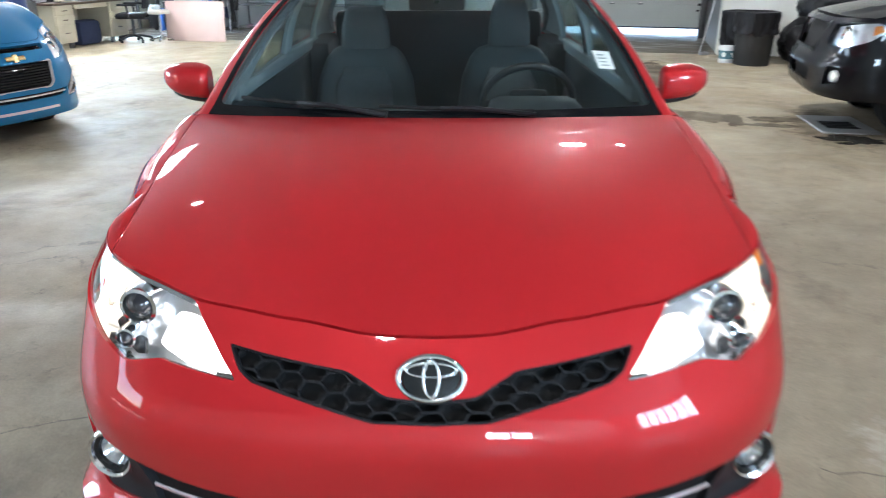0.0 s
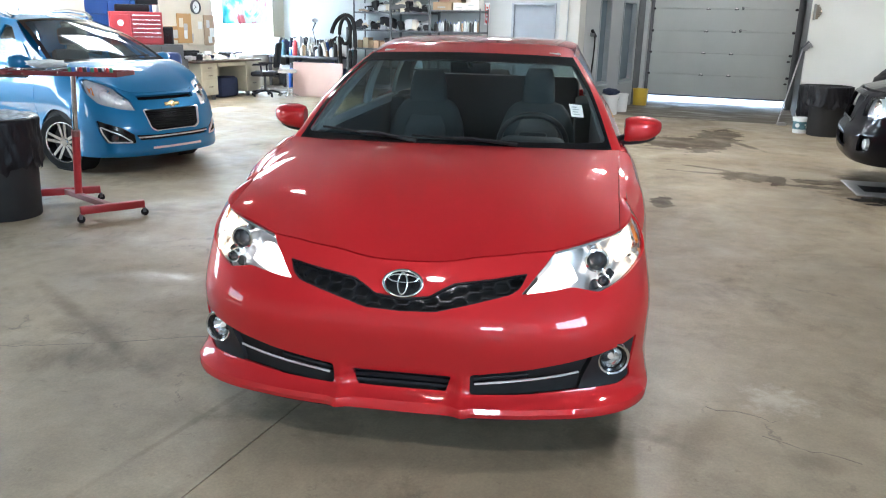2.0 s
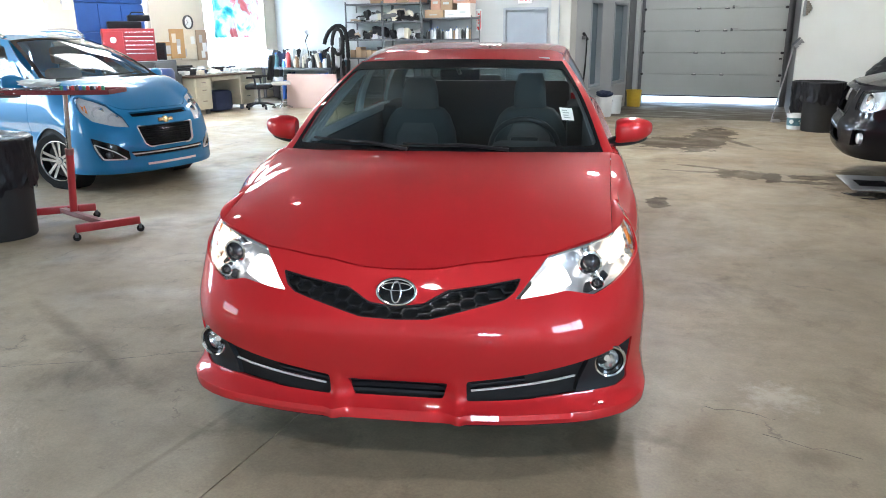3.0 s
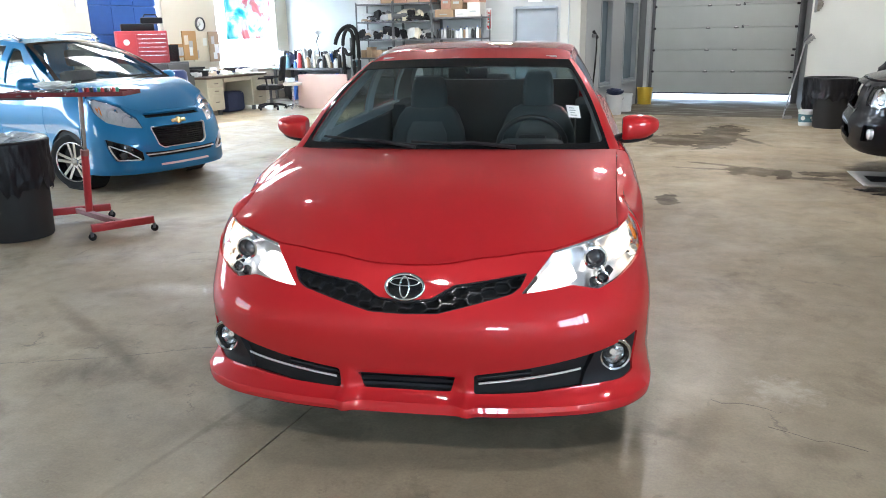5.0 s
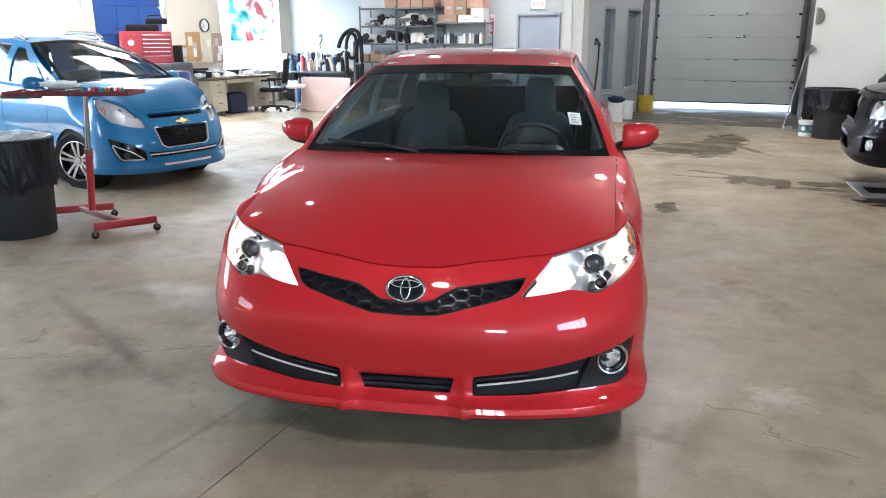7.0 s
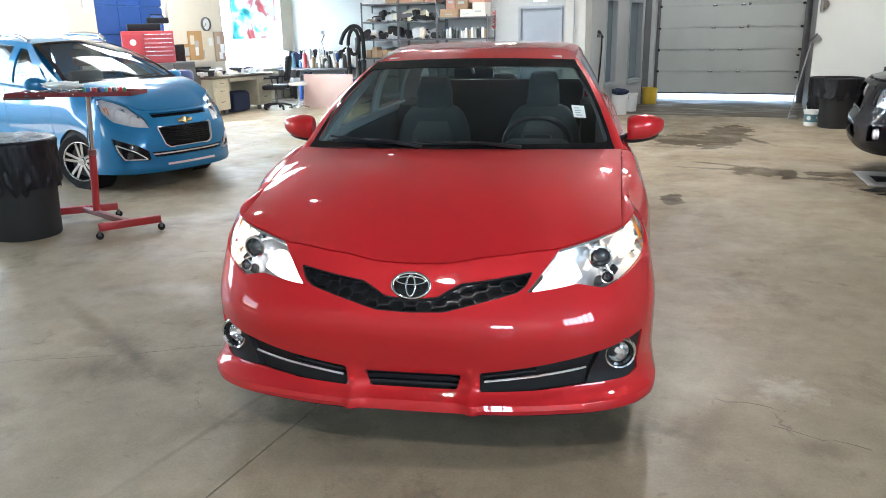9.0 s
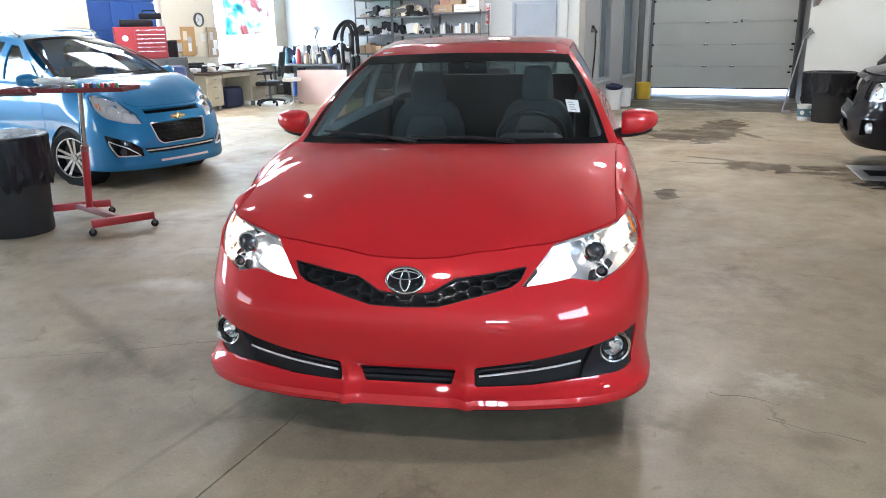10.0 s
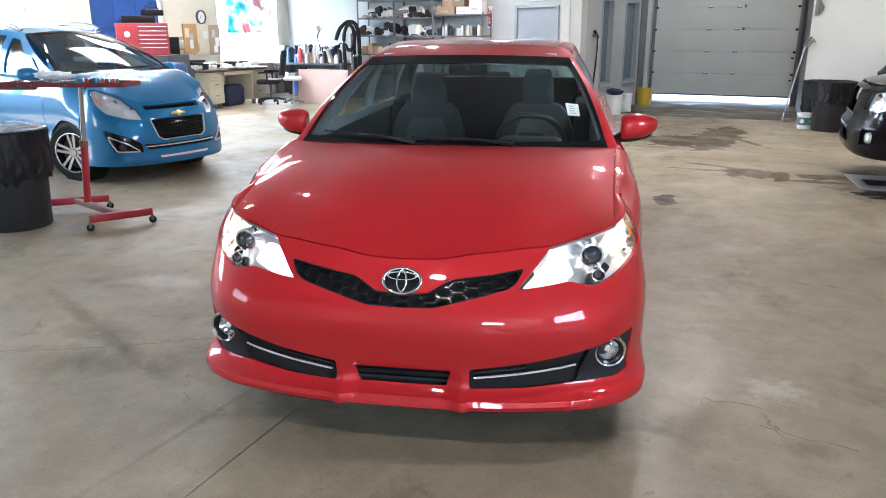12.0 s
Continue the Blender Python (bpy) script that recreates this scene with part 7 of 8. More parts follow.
for k in range(5):
    y = -0.165 + 0.073 * k
    box("grate_bar", -0.15, 0.15, y - 0.012, y + 0.012, 0.001, 0.010, "rubber", dr, 0.003)
box("pit", -0.15, 0.15, -0.20, 0.16, 0.0, 0.003, "rubber", dr)


def puddle(u, v, ru, rv, seed, label):
    """A thin film of water with a wandering edge."""
    rg = random.Random(seed)
    off = Vector((rg.uniform(0, 9), rg.uniform(0, 9), 0))
    n = 72
    verts, faces = [(0, 0, 0.002)], []
    for i in range(n):
        a = 2 * math.pi * i / n
        k = 1 + 0.55 * noise.noise(Vector((math.cos(a) * 1.6, math.sin(a) * 1.6, 0)) + off) + 0.25 * noise.noise(Vector((math.cos(a) * 5, math.sin(a) * 5, 3)) + off)
        verts.append((ru * k * math.cos(a), rv * k * math.sin(a), 0.0018))
        faces.append((0, i + 1, (i + 1) % n + 1))
    tagged(mesh("puddle", verts, faces, "water", None, label, smooth=True, m=ROOM @ pose(u, v, 0)), category="puddle", group="puddles", kind="structure")


puddle(2.28, 5.90, 0.24, 0.14, 4, "thin sheet of water on the concrete before the pickup")
puddle(2.20, 5.72, 0.09, 0.05, 9, "thin sheet of water on the concrete before the pickup")

# a long crack in the slab, cut as a thin dark seam
def crack(pts, w, seed):
    rg = random.Random(seed)
    verts, faces = [], []
    line = []
    for a, b in zip(pts, pts[1:]):
        n = max(2, int(math.dist(a, b) / 0.06))
        line += [(blend(a[0], b[0], i / n) + rg.uniform(-0.012, 0.012), blend(a[1], b[1], i / n) + rg.uniform(-0.012, 0.012)) for i in range(n)]
    for i, p in enumerate(line):
        q = line[min(i + 1, len(line) - 1)] if i < len(line) - 1 else (p[0] * 2 - line[i - 1][0], p[1] * 2 - line[i - 1][1])
        d = Vector((q[0] - p[0], q[1] - p[1])).normalized()
        ww = w * rg.uniform(0.4, 1.0)
        verts += [(p[0] - d.y * ww, p[1] + d.x * ww, 0.0015), (p[0] + d.y * ww, p[1] - d.x * ww, 0.0015)]
    faces = [(2 * i, 2 * i + 1, 2 * i + 3, 2 * i + 2) for i in range(len(line) - 1)]
    tagged(mesh("crack", verts, faces, "crack_line", None, "thin dark crack in the concrete"), category="crack", group="floor cracks", kind="structure")


crack([(-2.6, 0.50), (-2.23, 0.57), (-1.7, 0.72), (-1.24, 0.90), (-0.9, 0.98)], 0.003, 1)
crack([(1.20, 0.62), (1.38, 0.60), (1.46, 0.55), (1.50, 0.56)], 0.003, 2)
crack([(1.40, 0.42), (1.55, 0.34), (1.66, 0.32), (1.75, 0.24)], 0.003, 3)

# ---- west wall: openings, workshop furniture ----
def wthing(name, u, v, z, label, category, rz=0, group=""):
    return thing(name, ROOM @ pose(u, v, z, 0, 0, rz), label, category, group)


# big window with a frame; poster hung before its upper half
win = thing("window_1", ROOM, "bright workshop window with a white frame", kind="structure")
v0, v1, z0, z1 = WINDOW
for a in ((v0, v0 + 0.06, z0, z1), (v1 - 0.06, v1, z0, z1), (v0 + 0.06, v1 - 0.06, z0, z0 + 0.06), (v0 + 0.06, v1 - 0.06, z1 - 0.06, z1), ((v0 + v1) / 2 - 0.025, (v0 + v1) / 2 + 0.025, z0 + 0.06, z1 - 0.06)):
    box("window_frame", UL - 0.2, UL - 0.12, a[0], a[1], a[2], a[3], "white_paint", win, 0.006)
for a, b in ((v0 + 0.06, (v0 + v1) / 2 - 0.025), ((v0 + v1) / 2 + 0.025, v1 - 0.06)):
    box("pane", UL - 0.164, UL - 0.158, a, b, z0 + 0.06, z1 - 0.06, "frosted", win)
box("window_sill", UL - 0.12, UL + 0.08, v0 - 0.05, v1 + 0.05, z0 - 0.04, z0 - 0.003, "white_paint", win, 0.008)
poster = thing("poster", ROOM @ pose(UL + 0.03, 0, 0), "large colourful poster in red, teal and white", "poster")
box("sheet", 0.0, 0.006, 12.12, 13.84, 1.46, 2.9, "poster_art", poster)

# second bay: frosted panes in a frame, slit above left clear
win2 = thing("window_2", ROOM, "tall frosted workshop window, brightly lit", kind="structure")
v0, v1, z0, z1 = BAY_WHITE
for i in range(4):
    a = v0 + (v1 - v0) * i / 4
    box("mullion", UL - 0.2, UL - 0.12, a, a + 0.05, z0, 2.2, "white_paint", win2, 0.005)
    for zz0, zz1 in ((z0, 1.55), (1.6, 2.2)):
        box("pane", UL - 0.17, UL - 0.162, a + 0.05, v0 + (v1 - v0) * (i + 1) / 4, zz0, zz1, "frosted", win2)
box("rail", UL - 0.2, UL - 0.12, v0, v1, 1.55, 1.60, "white_paint", win2, 0.005)
box("rail", UL - 0.2, UL - 0.12, v0, v1, 2.2, 2.25, "white_paint", win2, 0.005)
box("panel", UL - 0.2, UL - 0.12, v0, v1, 2.66, z1, "white_paint", win2, 0.005)
box("panel", UL - 0.2, UL - 0.12, v0, 6.70, 2.25, 2.66, "white_paint", win2)

# frosted window in the same wall, beside the hatchback
win3 = thing("window_7", ROOM, "wide frosted workshop window", kind="structure")
v0, v1, z0, z1 = BAY_OPEN
for i in range(5):
    a = v0 + (v1 - v0) * i / 4
    box("mullion", UL - 0.2, UL - 0.12, min(a, v1 - 0.05), min(a, v1 - 0.05) + 0.05, z0, z1, "white_paint", win3, 0.005)
    if i < 4:
        box("pane", UL - 0.17, UL - 0.162, a + 0.05, a + (v1 - v0) / 4, z0, z1, "clear_lens", win3).visible_shadow = False

# blue overhead door
bay = thing("overhead_door", ROOM, "blue painted sectional overhead door", kind="structure")
v0, v1, z0, z1 = BAY_BLUE
box("backing", UL - 0.19, UL - 0.165, v0 + 0.10, v1 - 0.06, 0.02, 3.2, "blue_door", bay)
for i in range(6):
    box("panel", UL - 0.16, UL - 0.11, v0 + 0.10, v1 - 0.06, 0.02 + 0.53 * i, 0.54 + 0.53 * i, "blue_door", bay, 0.01)
    for k in range(4):
        a = v0 + 0.10 + (v1 - v0 - 0.16) * k / 3
        box("stile", UL - 0.11, UL - 0.095, max(a - 0.03, v0 + 0.10), min(a + 0.03, v1 - 0.06), 0.04 + 0.53 * i, 0.52 + 0.53 * i, "blue_door", bay, 0.004)


def papers(u, v, z, n, seed, on_wall=False):
    rg = random.Random(seed)
    for i in range(n):
        w, h = rg.uniform(0.14, 0.22), rg.uniform(0.2, 0.3)
        if on_wall:
            p = wthing("paper_notice", u, v + rg.uniform(-0.35, 0.35), z + rg.uniform(-0.3, 0.3), "paper notice pinned to the wall", "paper", group="wall notices")
            box("sheet", 0.0, 0.003, -w / 2, w / 2, -h / 2, h / 2, rg.choice(("paper_white", "paper_cream", "paper_grey")), p)
        else:
            p = wthing("paper_sheet", u + rg.uniform(-0.2, 0.2), v + rg.uniform(-0.5, 0.5), z + 0.003 * i, "loose paper on the desk", "paper", rg.uniform(0, 90), "desk papers")
            box("sheet", -h / 2, h / 2, -w / 2, w / 2, 0.0, 0.003, rg.choice(("paper_white", "paper_cream", "paper_grey")), p)


papers(UL + 0.002, 7.95, 1.95, 4, 5, True)

# wall clock
ck = wthing("wall_clock", UL + 0.003, 11.28, 1.80, "round white wall clock with a dark rim", "clock")
lathe("rim", [(0.125, 0.0), (0.145, 0.0), (0.145, 0.045), (0.125, 0.05)], "dark_steel", ck, 32, axis="X")
lathe("dial", [(0.0, 0.02), (0.12, 0.02), (0.12, 0.0), (0.0, 0.0)], "paper_white", ck, 32, axis="X")
for ang, ln in ((40, 0.055), (130, 0.085)):
    bm = bmesh.new()
    add_box(bm, 0.022, 0.026, -0.003, 0.003, -0.01, ln, 0, pose(0, 0, 0, ang))
    part("clock_arm", bm, "gloss_black", ck)

# red tool chest on a steel cabinet
cab = wthing("steel_cabinet", -9.72, 8.90, 0, "low dark steel base cabinet", "cabinet")
box("body", -0.55, 0.44, -0.50, 0.66, 0.05, 1.08, "dark_steel", cab, 0.01)
box("door", 0.441, 0.46, -0.48, 0.05, 0.08, 1.05, "dark_steel", cab, 0.006)
box("door", 0.441, 0.46, 0.07, 0.64, 0.08, 1.05, "dark_steel", cab, 0.006)
ch = wthing("tool_chest", -9.79, 8.92, 1.08, "red steel tool chest with shallow drawers", "tool chest", -42)
box("body", -0.32, 0.24, -0.45, 0.45, 0.0, 0.58, "red_enamel", ch, 0.012)
for i, (a, b) in enumerate(((0.46, 0.53), (0.385, 0.45), (0.31, 0.375), (0.235, 0.30), (0.16, 0.225), (0.03, 0.15))):
    d = new("drawer")
    d.parent = ch
    box("drawer_front", 0.24, 0.262, -0.08, 0.42, a, b, "red_enamel", d, 0.005)
    box("pull", 0.262, 0.275, -0.07, 0.41, b - 0.018, b - 0.006, "silver", d, 0.002)
box("side_door", 0.24, 0.26, -0.43, -0.10, 0.03, 0.53, "red_enamel", ch, 0.006)
lathe("round_emblem", [(0.0, 0.266), (0.05, 0.265), (0.055, 0.258)], "paper_white", ch, 20, m=pose(0, -0.27, 0.38), axis="X")
bx = wthing("tool_case", -9.79, 8.96, 1.66, "black tool case and small radio on the chest", "case", -42)
box("case_body", -0.18, 0.18, -0.36, 0.22, 0.0, 0.13, "black_plastic", bx, 0.02)
box("case_lid", -0.16, 0.16, 0.0, 0.38, 0.13, 0.24, "black_plastic", bx, 0.02)
tube("case_handle", [(0, 0.05, 0.24), (0, 0.08, 0.29), (0, 0.28, 0.29), (0, 0.31, 0.24)], 0.012, "black_plastic", bx)

# blue plastic drum behind the hatchback
dr = wthing("plastic_drum", -7.72, 7.34, 0, "dark blue plastic drum", "drum")
lathe("shell", [(0, 0), (0.25, 0), (0.265, 0.05), (0.265, 0.30), (0.275, 0.33), (0.265, 0.36), (0.265, 0.66), (0.275, 0.69), (0.265, 0.72), (0.255, 0.99), (0.22, 1.03), (0, 1.03)], "blue_drum", dr, 32)


# desk with two pedestals
def desk(u, v, ln, label):
    d = wthing("desk", u, v, 0, label, "desk")
    box("top", -0.40, 0.40, -ln / 2, ln / 2, 0.72, 0.76, "desk_top", d, 0.006)
    for c in (-ln / 2 + 0.27, ln / 2 - 0.27):
        pd = new("pedestal")
        pd.parent, pd.matrix_basis = d, pose(0, c, 0)
        box("carcass", -0.36, 0.36, -0.24, 0.24, 0.10, 0.719, "cream_steel", pd, 0.008)
        for k, (a, b) in enumerate(((0.13, 0.40), (0.41, 0.55), (0.56, 0.70))):
            box("drawer", 0.36, 0.378, -0.22, 0.22, a, b, "cream_steel", pd, 0.006)
            box("pull", 0.378, 0.392, -0.06, 0.06, (a + b) / 2 - 0.008, (a + b) / 2 + 0.008, "silver", pd, 0.003)
        for x in (-0.3, 0.3):
            lathe("foot", [(0.0, 0.0), (0.045, 0.0), (0.045, 0.10), (0, 0.10)], "dark_steel", pd, 14, m=pose(x, 0.15, 0))
            lathe("foot", [(0.0, 0.0), (0.045, 0.0), (0.045, 0.10), (0, 0.10)], "dark_steel", pd, 14, m=pose(x, -0.15, 0))
    box("modesty_panel", -0.34, -0.32, -ln / 2 + 0.5, ln / 2 - 0.5, 0.25, 0.72, "cream_steel", d)
    box("centre_drawer", 0.33, 0.37, -ln / 2 + 0.54, ln / 2 - 0.54, 0.64, 0.715, "cream_steel", d, 0.005)
    return d


desk(-9.42, 10.70, 1.95, "worn cream steel pedestal desk with a dark top")
lowcab = wthing("low_cabinet", -9.62, 9.66, 0, "dark low cabinet beside the desk", "cabinet")
box("body", -0.4, 0.3, -0.06, 0.06, 0.02, 0.80, "dark_steel", lowcab, 0.008)
bag = wthing("dark_bag", -9.38, 10.75, 0, "dark blue bag under the desk", "bag")
bm = bmesh.new()
add_box(bm, -0.15, 0.22, -0.28, 0.30, 0.0, 0.42, 0.08)
part("bag_body", bm, "navy_cloth", bag, smooth=True)

# things on the desk
rg = random.Random(11)
papers(-9.25, 10.7, 0.762, 14, 12)
mon = wthing("monitor", -9.78, 9.62, 0.80, "small dark monitor on the cabinet", "monitor", -40)
box("bezel", -0.03, 0.03, -0.17, 0.17, 0.24, 0.60, "black_plastic", mon, 0.012)
box("screen", 0.028, 0.034, -0.145, 0.145, 0.28, 0.575, "gloss_black", mon, 0.002)
box("foot", -0.1, 0.1, -0.12, 0.12, 0.0, 0.02, "black_plastic", mon, 0.006)
box("neck", -0.02, 0.02, -0.03, 0.03, 0.02, 0.25, "black_plastic", mon)
pr = wthing("printer", -9.62, 10.05, 0.76, "black desk printer with a grey top", "printer")
box("printer_body", -0.18, 0.2, -0.22, 0.22, 0.0, 0.15, "black_plastic", pr, 0.02)
box("printer_lid", -0.15, 0.14, -0.2, 0.2, 0.151, 0.19, "grey_plastic", pr, 0.01)
for i, (u, v, z, w, h, mat, lb) in enumerate(((UL + 0.04, 10.56, 1.14, 0.50, 0.26, "cork", "small orange cork board"), (UL + 0.06, 10.86, 1.08, 0.42, 0.58, "orange_board", "orange notice board with pinned papers"), (UL + 0.04, 11.21, 1.04, 0.48, 0.60, "paper_cream", "pale notice sheet"), (UL + 0.10, 11.60, 1.02, 0.34, 0.62, "tan_rack", "tan document rack on the wall"))):
    nb = wthing("notice_board", u, v, z, lb + " on the wall", "notice board", group="notice boards")
    box("board", -0.03, 0.0, -w / 2, w / 2, -0.02, h, mat, nb, 0.004)
    for k in range(3):
        a, b = rg.uniform(-w / 2 + 0.03, w / 2 - 0.16), rg.uniform(0.02, h - 0.24)
        box("pinned_sheet", 0.001 + 0.002 * k, 0.003 + 0.002 * k, a, a + rg.uniform(0.1, 0.14), b, b + rg.uniform(0.14, 0.2), rg.choice(("paper_white", "paper_cream", "paper_grey")), nb)
for i in range(16):
    v = 9.85 + 0.115 * i + rg.uniform(-0.03, 0.03)
    t = wthing("desk_clutter", -9.45 + rg.uniform(-0.22, 0.22), v, 0.78, rg.choice(("small parts box on the desk", "folded cloth on the desk", "parts carton on the desk")), "box", rg.uniform(0, 60), "desk clutter")
    w, d, h = rg.uniform(0.06, 0.14), rg.uniform(0.06, 0.13), rg.uniform(0.05, 0.17)
    box("carton", -w, w, -d / 2, d / 2, -0.002, h, rg.choice(("paper_white", "carton", "navy_cloth", "grey_plastic", "paper_grey", "black_plastic")), t, 0.01)

# office chair and stool
oc = wthing("office_chair", -8.72, 11.35, 0, "black swivel office chair with armrests", "chair", 114)
for k in range(5):
    a = 2 * math.pi * k / 5
    tube("base_leg", [(0, 0, 0.12), (0.16 * math.cos(a), 0.16 * math.sin(a), 0.11), (0.31 * math.cos(a), 0.31 * math.sin(a), 0.075)], 0.022, "black_plastic", oc)
    lathe("castor", [(0, -0.02), (0.03, -0.02), (0.032, 0.0), (0.03, 0.02), (0, 0.02)], "rubber", oc, 12, m=Matrix.Translation((0.31 * math.cos(a), 0.31 * math.sin(a), 0.032)), axis="Y")
cyl("gas_lift", (0, 0, 0.12), (0, 0, 0.42), 0.028, "dark_steel", oc)
box("seat", -0.25, 0.25, -0.25, 0.25, 0.42, 0.52, "black_plastic", oc, 0.04)
bm = bmesh.new()
add_box(bm, -0.22, 0.22, -0.03, 0.04, 0.0, 0.52, 0.03, pose(0, -0.26, 0.60, 8))
part("backrest", bm, "black_plastic", oc, smooth=True)
tube("back_bracket", [(0, -0.15, 0.44), (0, -0.29, 0.46), (0, -0.29, 0.7)], 0.025, "black_plastic", oc)
for sx in (-0.28, 0.28):
    tube("armrest", [(sx, 0.0, 0.44), (sx, 0.02, 0.66), (sx, 0.18, 0.67), (sx, -0.14, 0.67)], 0.02, "black_plastic", oc)
so = wthing("stool", -8.25, 11.50, 0, "round stool with a pale seat on a steel post", "stool")
lathe("seat", [(0, 0.50), (0.19, 0.50), (0.2, 0.52), (0.2, 0.55), (0.18, 0.57), (0, 0.575)], "pale_vinyl", so, 28)
cyl("post", (0, 0, 0.05), (0, 0, 0.5), 0.025, "silver", so)
for k in range(4):
    a = math.pi / 2 * k + 0.4
    tube("stool_leg", [(0, 0, 0.10), (0.22 * math.cos(a), 0.22 * math.sin(a), 0.03)], 0.018, "silver", so)

# pink board leaning at the bench
pb = thing("foam_board", ROOM @ pose(-7.72, 11.75, 0, 0, 0, 4), "large pale pink board standing on edge", "board")
bm = bmesh.new()
add_box(bm, -0.55, 0.62, -0.02, 0.02, 0.0, 0.72, 0.006, pose(0, 0, 0, -6))
part("sheet", bm, "pink_board", pb, smooth=True)

# work bench along the back wall with bottles
wb = wthing("work_bench", -9.3, 14.1, 0, "steel work bench crowded with bottles", "bench")
box("top", -1.0, 1.0, -0.42, 0.42, 0.70, 0.75, "dark_steel", wb, 0.006)
for a in (-0.95, 0.95):
    for b in (-0.38, 0.38):
        box("leg", a - 0.03, a + 0.03, b - 0.03, b + 0.03, 0, 0.70, "dark_steel", wb, 0.004)
box("lower_shelf", -0.92, 0.92, -0.36, 0.36, 0.2, 0.23, "dark_steel", wb, 0.004)


def bottle(m, r, h, mat, cap, group, label="plastic bottle of workshop fluid", bench=True):
    b = thing("bottle", m, label, "bottle", group)
    lathe("flask", [(0, 0), (r * 0.95, 0), (r, 0.01), (r, h * 0.68), (r * 0.8, h * 0.78), (r * 0.35, h * 0.86), (r * 0.35, h * 0.92), (0, h * 0.92)], mat, b, 14)
    lathe("cap", [(r * 0.4, h * 0.9), (r * 0.4, h), (0, h)], cap, b, 12)
    return b


mats = ["white_plastic", "paper_grey", "paper_grey", "sock_black", "sock_black", "label_teal", "worn_red", "carton", "paper_cream", "silver_dull"]
for i in range(22):
    u = -10.22 + 1.9 * (i % 11) / 11 + rg.uniform(-0.06, 0.06)
    v = 13.80 + 0.30 * (i // 11) + rg.uniform(-0.05, 0.05)
    bottle(ROOM @ pose(u, v, 0.75), rg.uniform(0.025, 0.06), rg.uniform(0.12, 0.38), rg.choice(mats), rg.choice(("sock_black", "white_plastic", "white_plastic", "sock_blue")), "bench bottles")
for i in range(12):
    t = wthing("parts_box", -10.15 + 1.75 * i / 12 + rg.uniform(-0.05, 0.05), 14.32, 0.75, "parts carton standing on the bench", "box", rg.uniform(-8, 8), "bench cartons")
    w, h = rg.uniform(0.07, 0.11), rg.uniform(0.12, 0.42)
    box("carton_body", -w, w, -0.1, 0.1, 0.0, h, rg.choice(("carton", "paper_white", "black_plastic", "grey_plastic", "paper_grey")), t, 0.006)
ext = wthing("spray_can", -9.55, 13.78, 0.75, "red pressure sprayer on the bench", "sprayer")
lathe("can", [(0, 0), (0.055, 0), (0.058, 0.02), (0.058, 0.30), (0.03, 0.36), (0, 0.36)], "red_enamel", ext, 18)
tube("nozzle", [(0, 0, 0.36), (0, 0, 0.42), (0.05, 0, 0.43)], 0.012, "black_plastic", ext)

# black ducting hung in loops
def eased(pts, k=6):
    """Points on a smooth curve through pts."""
    pts = [Vector(p) for p in pts]
    out = []
    for i in range(len(pts) - 1):
        a, b, c, d = pts[max(i - 1, 0)], pts[i], pts[i + 1], pts[min(i + 2, len(pts) - 1)]
        for j in range(k):
            t = j / k
            out.append(0.5 * (2 * b + (c - a) * t + (2 * a - 5 * b + 4 * c - d) * t * t + (3 * b - a - 3 * c + d) * t ** 3))
    return out + [pts[-1]]


ho = wthing("ducting_hose", -7.95, 13.55, 0, "thick black exhaust hose hung in loops", "hose")
tube("hose_stand", [(0, 0, 0), (0, 0, 1.45)], 0.025, "dark_steel", ho)
tube("hose_loop", eased([(-0.42, 0.0, 1.30), (-0.38, 0, 1.42), (-0.28, 0, 1.58), (-0.10, 0, 1.70), (0.08, 0, 1.68), (0.17, 0, 1.52), (0.20, 0, 1.2), (0.20, 0, 0.8), (0.16, 0, 0.45)]), 0.045, "rubber", ho, 12)
tube("hose_loop", eased([(-0.13, -0.09, 0.5), (-0.15, -0.09, 1.0), (-0.15, -0.09, 1.4), (-0.05, -0.09, 1.62), (0.08, -0.09, 1.58), (0.12, -0.09, 1.35), (0.08, -0.09, 1.12), (-0.05, -0.09, 1.08), (-0.12, -0.09, 1.2)]), 0.04, "rubber", ho, 12)
tube("hose_loop", eased([(0.05, 0.08, 0.2), (0.02, 0.08, 0.8), (0.03, 0.08, 1.3), (0.08, 0.08, 1.5)]), 0.04, "rubber", ho, 12)
lathe("stand_foot", [(0, 0), (0.3, 0), (0.3, 0.02), (0, 0.03)], "dark_steel", ho, 24)

# ---- steel shelving on the back wall ----
def shelving(u0, u1, levels, top, label):
    s = thing("shelving_unit", ROOM @ pose(0, 0, 0), label, "shelf", "steel shelving")
    for u in (u0, u1):
        for v in (13.98, 14.52):
            box("post", u - 0.02 if u == u1 else u, u if u == u1 else u + 0.02, v - 0.02, v + 0.02, 0, top, "dark_steel", s, 0.003)
    for z in levels:
        box("shelf", u0 + 0.021, u1 - 0.021, 13.97, 14.53, z - 0.035, z, "dark_steel", s, 0.003)
    return s


LV = (0.10, 0.55, 0.98, 1.40, 1.80, 2.20)
shelving(-8.02, -7.05, LV, 2.24, "dark steel shelving full of car parts")
shelving(-7.04, -6.06, LV, 2.24, "dark steel shelving full of car parts")
shelving(-6.05, -4.84, (0.10, 0.55, 0.98, 1.40, 1.86), 1.90, "dark steel shelving with bottles and cartons")


